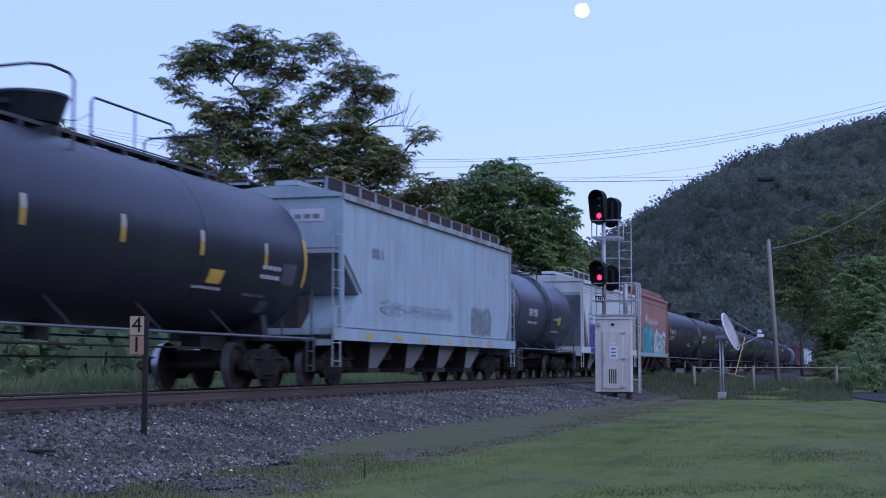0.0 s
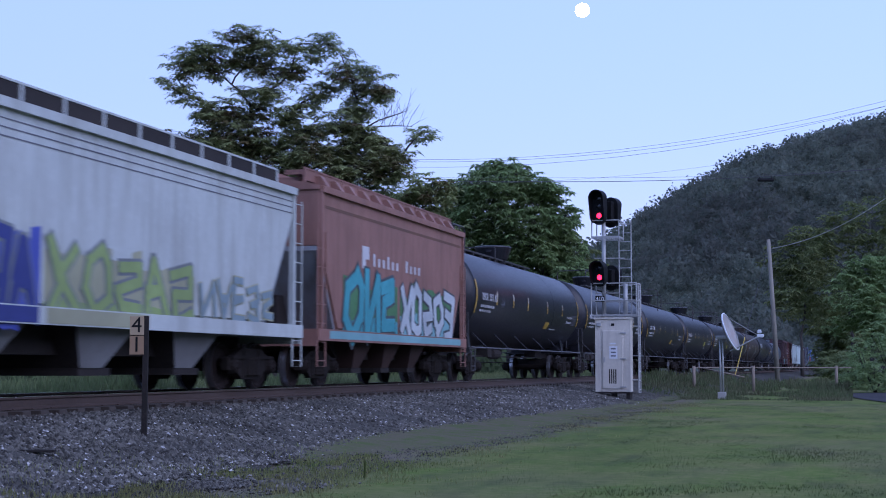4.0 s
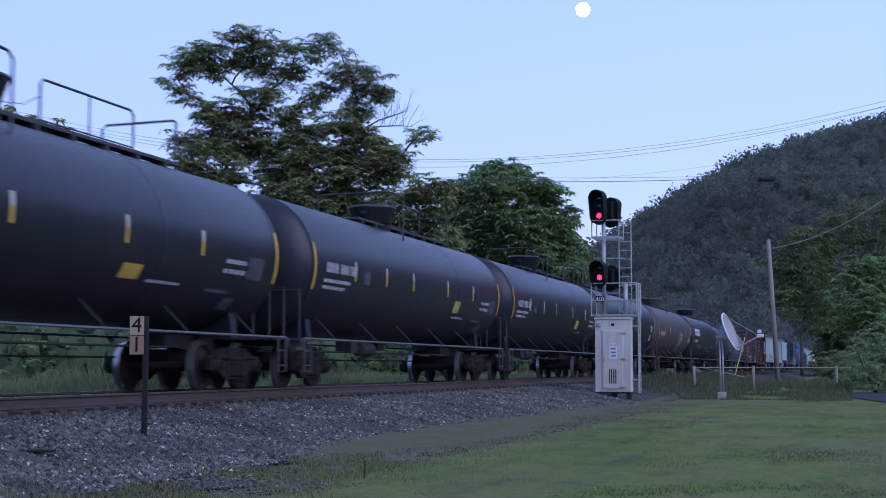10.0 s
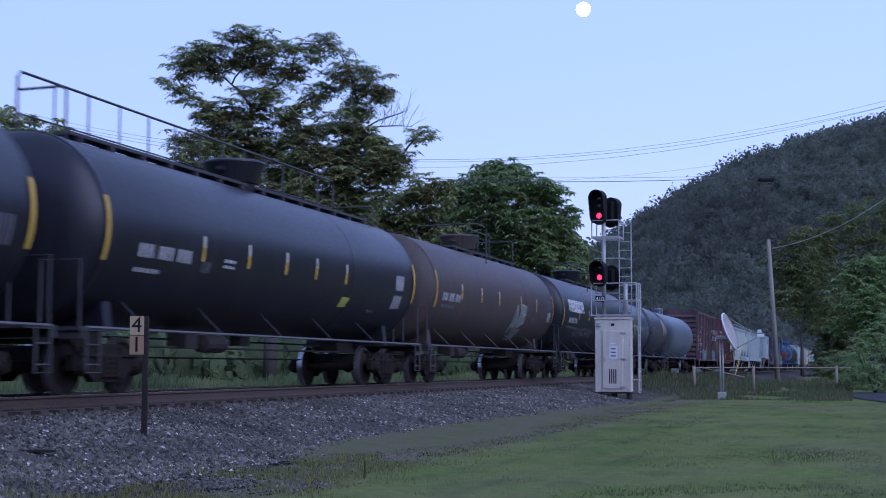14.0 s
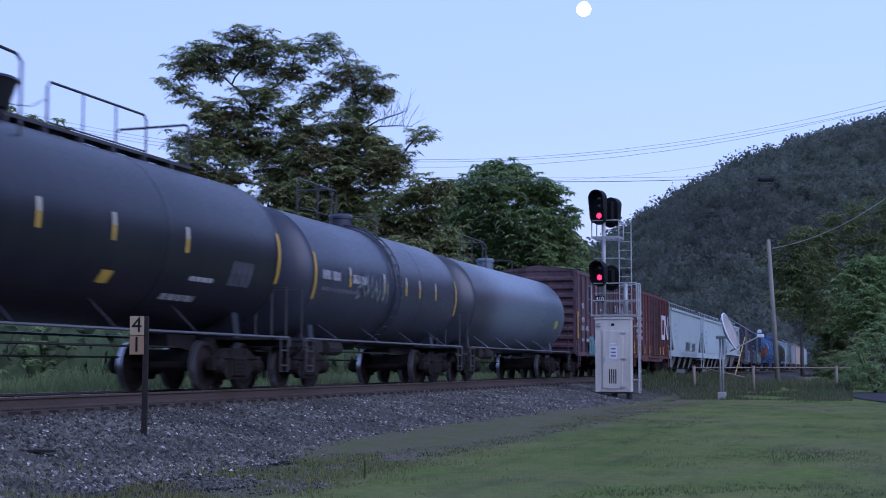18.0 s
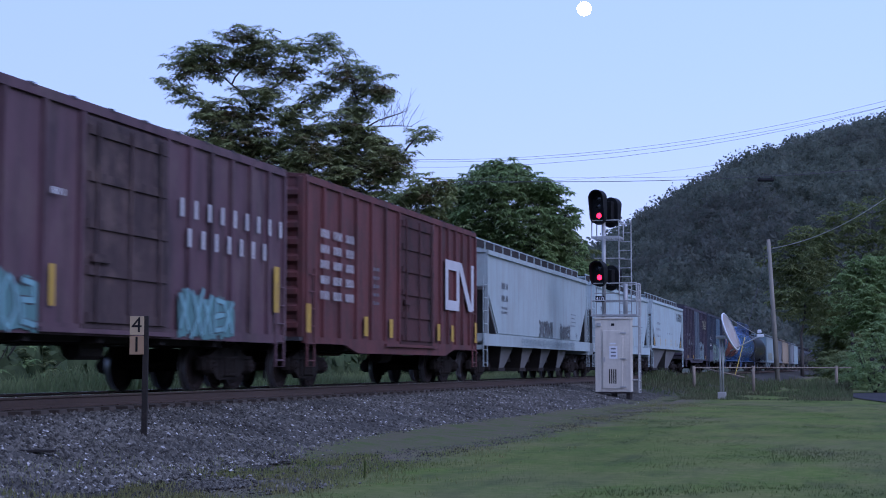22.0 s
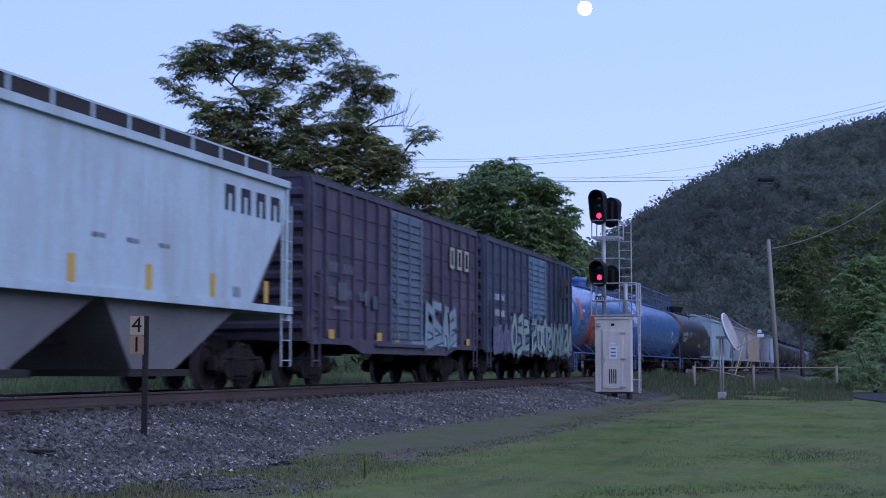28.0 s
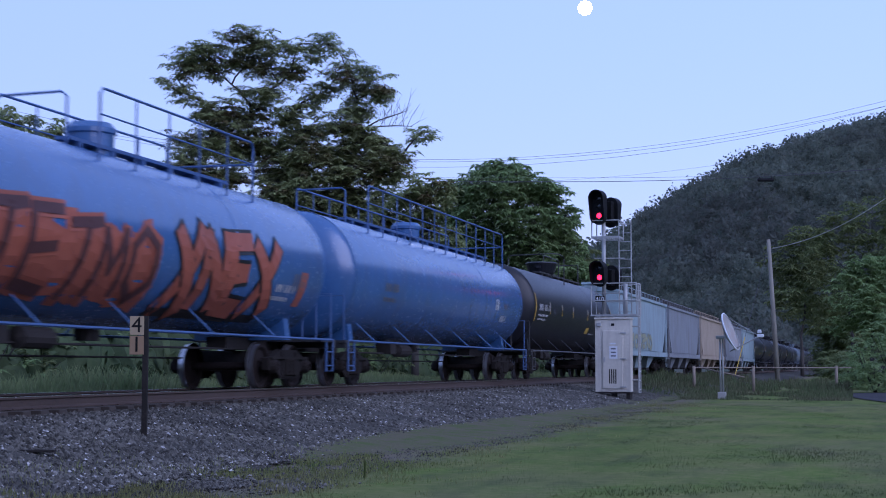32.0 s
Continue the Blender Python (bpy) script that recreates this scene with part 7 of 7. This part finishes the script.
for r in range(3):
    marks(car, skin, [(-5.2 + k * 0.62, -4.8 + k * 0.62, 2.85 - r * 0.35, 3.0 - r * 0.35) for k in range(3)], GREY_MARK)
marks(car, skin, [(-0.6 + k * 1.1, -0.2 + k * 1.1, 2.4, 2.48) for k in range(3)] + [(4.6, 4.95, 1.72, 1.92)], DARK_MARK)
# 20, 21: purple and navy boxcars with blue doors
y, l = span(20)
car, skin, door_skin = boxcar(y, l - 0.02, "weathered purple-brown boxcar with grey-blue ribbed doors", BOX_PURPLE, DOOR_BLUE, eave=4.46, door=(-1.55, 1.2), posts=6, door_ribs=16, belly=True, grid=True)
marks(car, skin, [(p, p + 0.35, 1.05, 1.25) for p in (-5.9, -2.6, -1.2, 2.4, 5.6)], YELLOW, "reflector_bar")
for k in range(3):
    p = 3.85 + k * 0.78
    marks(car, skin, [(p, p + 0.46, 3.70, 3.79), (p, p + 0.46, 3.20, 3.29), (p, p + 0.11, 3.29, 3.70), (p + 0.35, p + 0.46, 3.29, 3.70)], SPRAY["sand"], "emblem_bar")
marks(car, skin, [(-5.9, -5.3, 2.5, 2.72), (-5.0, -4.3, 2.5, 2.72), (-5.9, -5.4, 1.95, 2.2), (-4.9, -4.4, 1.95, 2.15), (-3.9, -3.4, 1.95, 2.15), (-5.6, -4.6, 1.7, 1.78)], GREY_MARK)
graffiti(car, skin, 1.35, 4.5, 1.05, 2.05, "haze", "charcoal", letters=4, seed=81, heavy=0.20, rim=0.06, under="aqua", under_h=0.42)
marks(car, skin, [(0.2, 1.3, 1.02, 1.12), (2.0, 2.35, 1.9, 2.1), (3.3, 3.7, 1.95, 2.1)], SPRAY["haze"], "graffiti_fleck")
marks(car, skin, [(-5.3, -4.7, 1.9, 2.3), (-3.5, -3.2, 1.85, 2.2), (-2.9, -2.6, 1.8, 2.1)], SPRAY["charcoal"], "faded_tag")
y, l = span(21)
car, skin, door_skin = boxcar(y, l - 0.02, "weathered navy boxcar with light blue door and mint graffiti", BOX_NAVY, DOOR_LIGHT, eave=4.46, door=(-1.0, 1.9), posts=6, door_ribs=16, belly=False, grid=True)
marks(car, skin, [(p, p + 0.4, 1.15, 1.4) for p in (-6.2, -3.4, -1.8, 2.1, 4.8, 6.1)], YELLOW, "reflector_bar")
marks(car, skin, [(-5.9, -5.3, 2.55, 2.75), (-5.1, -4.6, 2.55, 2.75), (-5.9, -5.3, 2.05, 2.25), (-5.1, -4.6, 2.05, 2.25)], WHITE_MARK)
graffiti(car, skin, -6.2, -3.6, 1.0, 1.7, "violet", "charcoal", back="smoke", letters=3, seed=91, heavy=0.22, rim=0.05)
graffiti(car, skin, -3.8, -1.0, 0.95, 2.15, "mint", "ink", back="violet", letters=3, seed=92, heavy=0.22, rim=0.10, under="mint", under_h=0.3)
graffiti(car, door_skin, -0.95, 1.85, 0.95, 2.05, "mint", "ink", back="violet", letters=3, seed=93, heavy=0.22, rim=0.10)
graffiti(car, skin, 2.0, 6.6, 0.95, 2.0, "mint", "ink", back="violet", letters=6, seed=94, heavy=0.22, rim=0.10, under="mint", under_h=0.22)
marks(car, skin, [(4.7, 5.1, 3.1, 3.9), (5.4, 6.2, 3.6, 3.85), (5.4, 6.2, 3.12, 3.3)], SPRAY["dull_red"], "faded_tag")
# 22, 23: bright blue tanks
y, l = span(22)
car, skin = tank_car(y, l - 0.02, "bright blue tank car with orange letter-shaped graffiti", BRIGHT_BLUE, R=1.50, zc=2.58, rail_paint=BLUE_DARK, dome="plain", dome_y=0.4, rail_w=0.95, rail=(-1.0, 5.2), strip=True, bars=(), bands=False,
                     stencils=[(5.4, 6.4, 1.95, 2.1), (5.3, 6.2, 1.78, 1.86), (-6.7, -5.9, 2.75, 2.85)], faint=[(6.2, 6.9, 2.0, 2.35), (-6.7, -5.6, 2.2, 2.5), (-6.7, -5.4, 1.95, 2.05)])
graffiti(car, skin, -5.0, 0.2, 1.50, 2.72, "red", "orange", back="orange", letters=5, seed=101, heavy=0.16, rim=0.06, glyphs="TETMO")
graffiti(car, skin, 0.7, 5.3, 1.50, 2.80, "orange", "ink", letters=4, seed=103, heavy=0.34, rim=0.07, glyphs="XNEX")
marks(car, skin, [(0.7, 5.3, 1.32, 1.46)], SPRAY["ink"], "graffiti_shadow")
marks(car, skin, [(-7.2, -6.5, 2.4, 3.3), (6.6, 6.95, 1.7, 2.4)], SPRAY["orange"], "graffiti_patch")
marks(car, skin, [(2.9, 3.25, 1.95, 2.1)], LIME, "placard")
y, l = span(23)
car, skin = tank_car(y, l - 0.02, "bright blue tank car with pale blue end and faded emblem", BRIGHT_BLUE, R=1.50, zc=2.58, rail_paint=BLUE_DARK, dome="plain", rail_w=0.95, rail=(-6.2, 8.0), strip=True, bars=(), bands=False,
                     stencils=[(4.9, 5.4, 2.25, 2.6), (5.8, 6.6, 1.9, 2.1)], faint=[(-6.4, -5.2, 2.3, 2.5), (-6.4, -5.4, 2.05, 2.15), (6.0, 6.8, 2.3, 2.5)])
# 24: black tank, 25 to 29: hoppers, then tanks to the end
black_tank(24)
for i, paint, text in ((25, HOPPER_BLUE, "pale blue-grey"), (26, HOPPER_DULL, "dull grey"), (27, HOPPER_TAN, "tan"), (28, HOPPER_DULL, "dull grey"), (29, HOPPER_BLUE, "pale blue-grey")):
    y, l = span(i)
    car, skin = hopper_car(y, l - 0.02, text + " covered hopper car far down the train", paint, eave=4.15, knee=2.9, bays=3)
    if i == 25:
        graffiti(car, skin, -5.0, 3.0, 1.4, 2.2, "sand", "smoke", letters=6, seed=111, heavy=0.2, rim=0.04)
for i in range(30, len(JOINTS) - 1):
    black_tank(i, paint=STEEL_BLUE if i in (36,) else BLACK)


def travelled(t):
    """Metres that the train has run by t seconds; it slows a little."""
    return STRETCH * (11.587 * t - 0.00723 * t * t)


def motions():
    for car, y0 in CARS:
        walk(car, [(t, pose(TRACK_X, y0 - travelled(t), RAIL_Z)) for t in (0, 4, 8, 12, 16, 20, 24, 28, 32)])
    lead = {}
    for wheels, y in WHEELSETS:
        if y not in lead:
            walk(wheels, [(k / FPS, pose(0, y, 0.457, math.degrees(travelled(k / FPS) / 0.457))) for k in range(0, 32 * FPS + 1)])
            lead[y] = wheels.animation_data
        else:
            wheels.rotation_mode = "QUATERNION"
            keys = wheels.animation_data_create()
            keys.action, keys.action_slot = lead[y].action, lead[y].action_slot
    walk(MOON, [(0.0, MOON_POSES[0]), (32.0, MOON_POSES[1])])


motions()
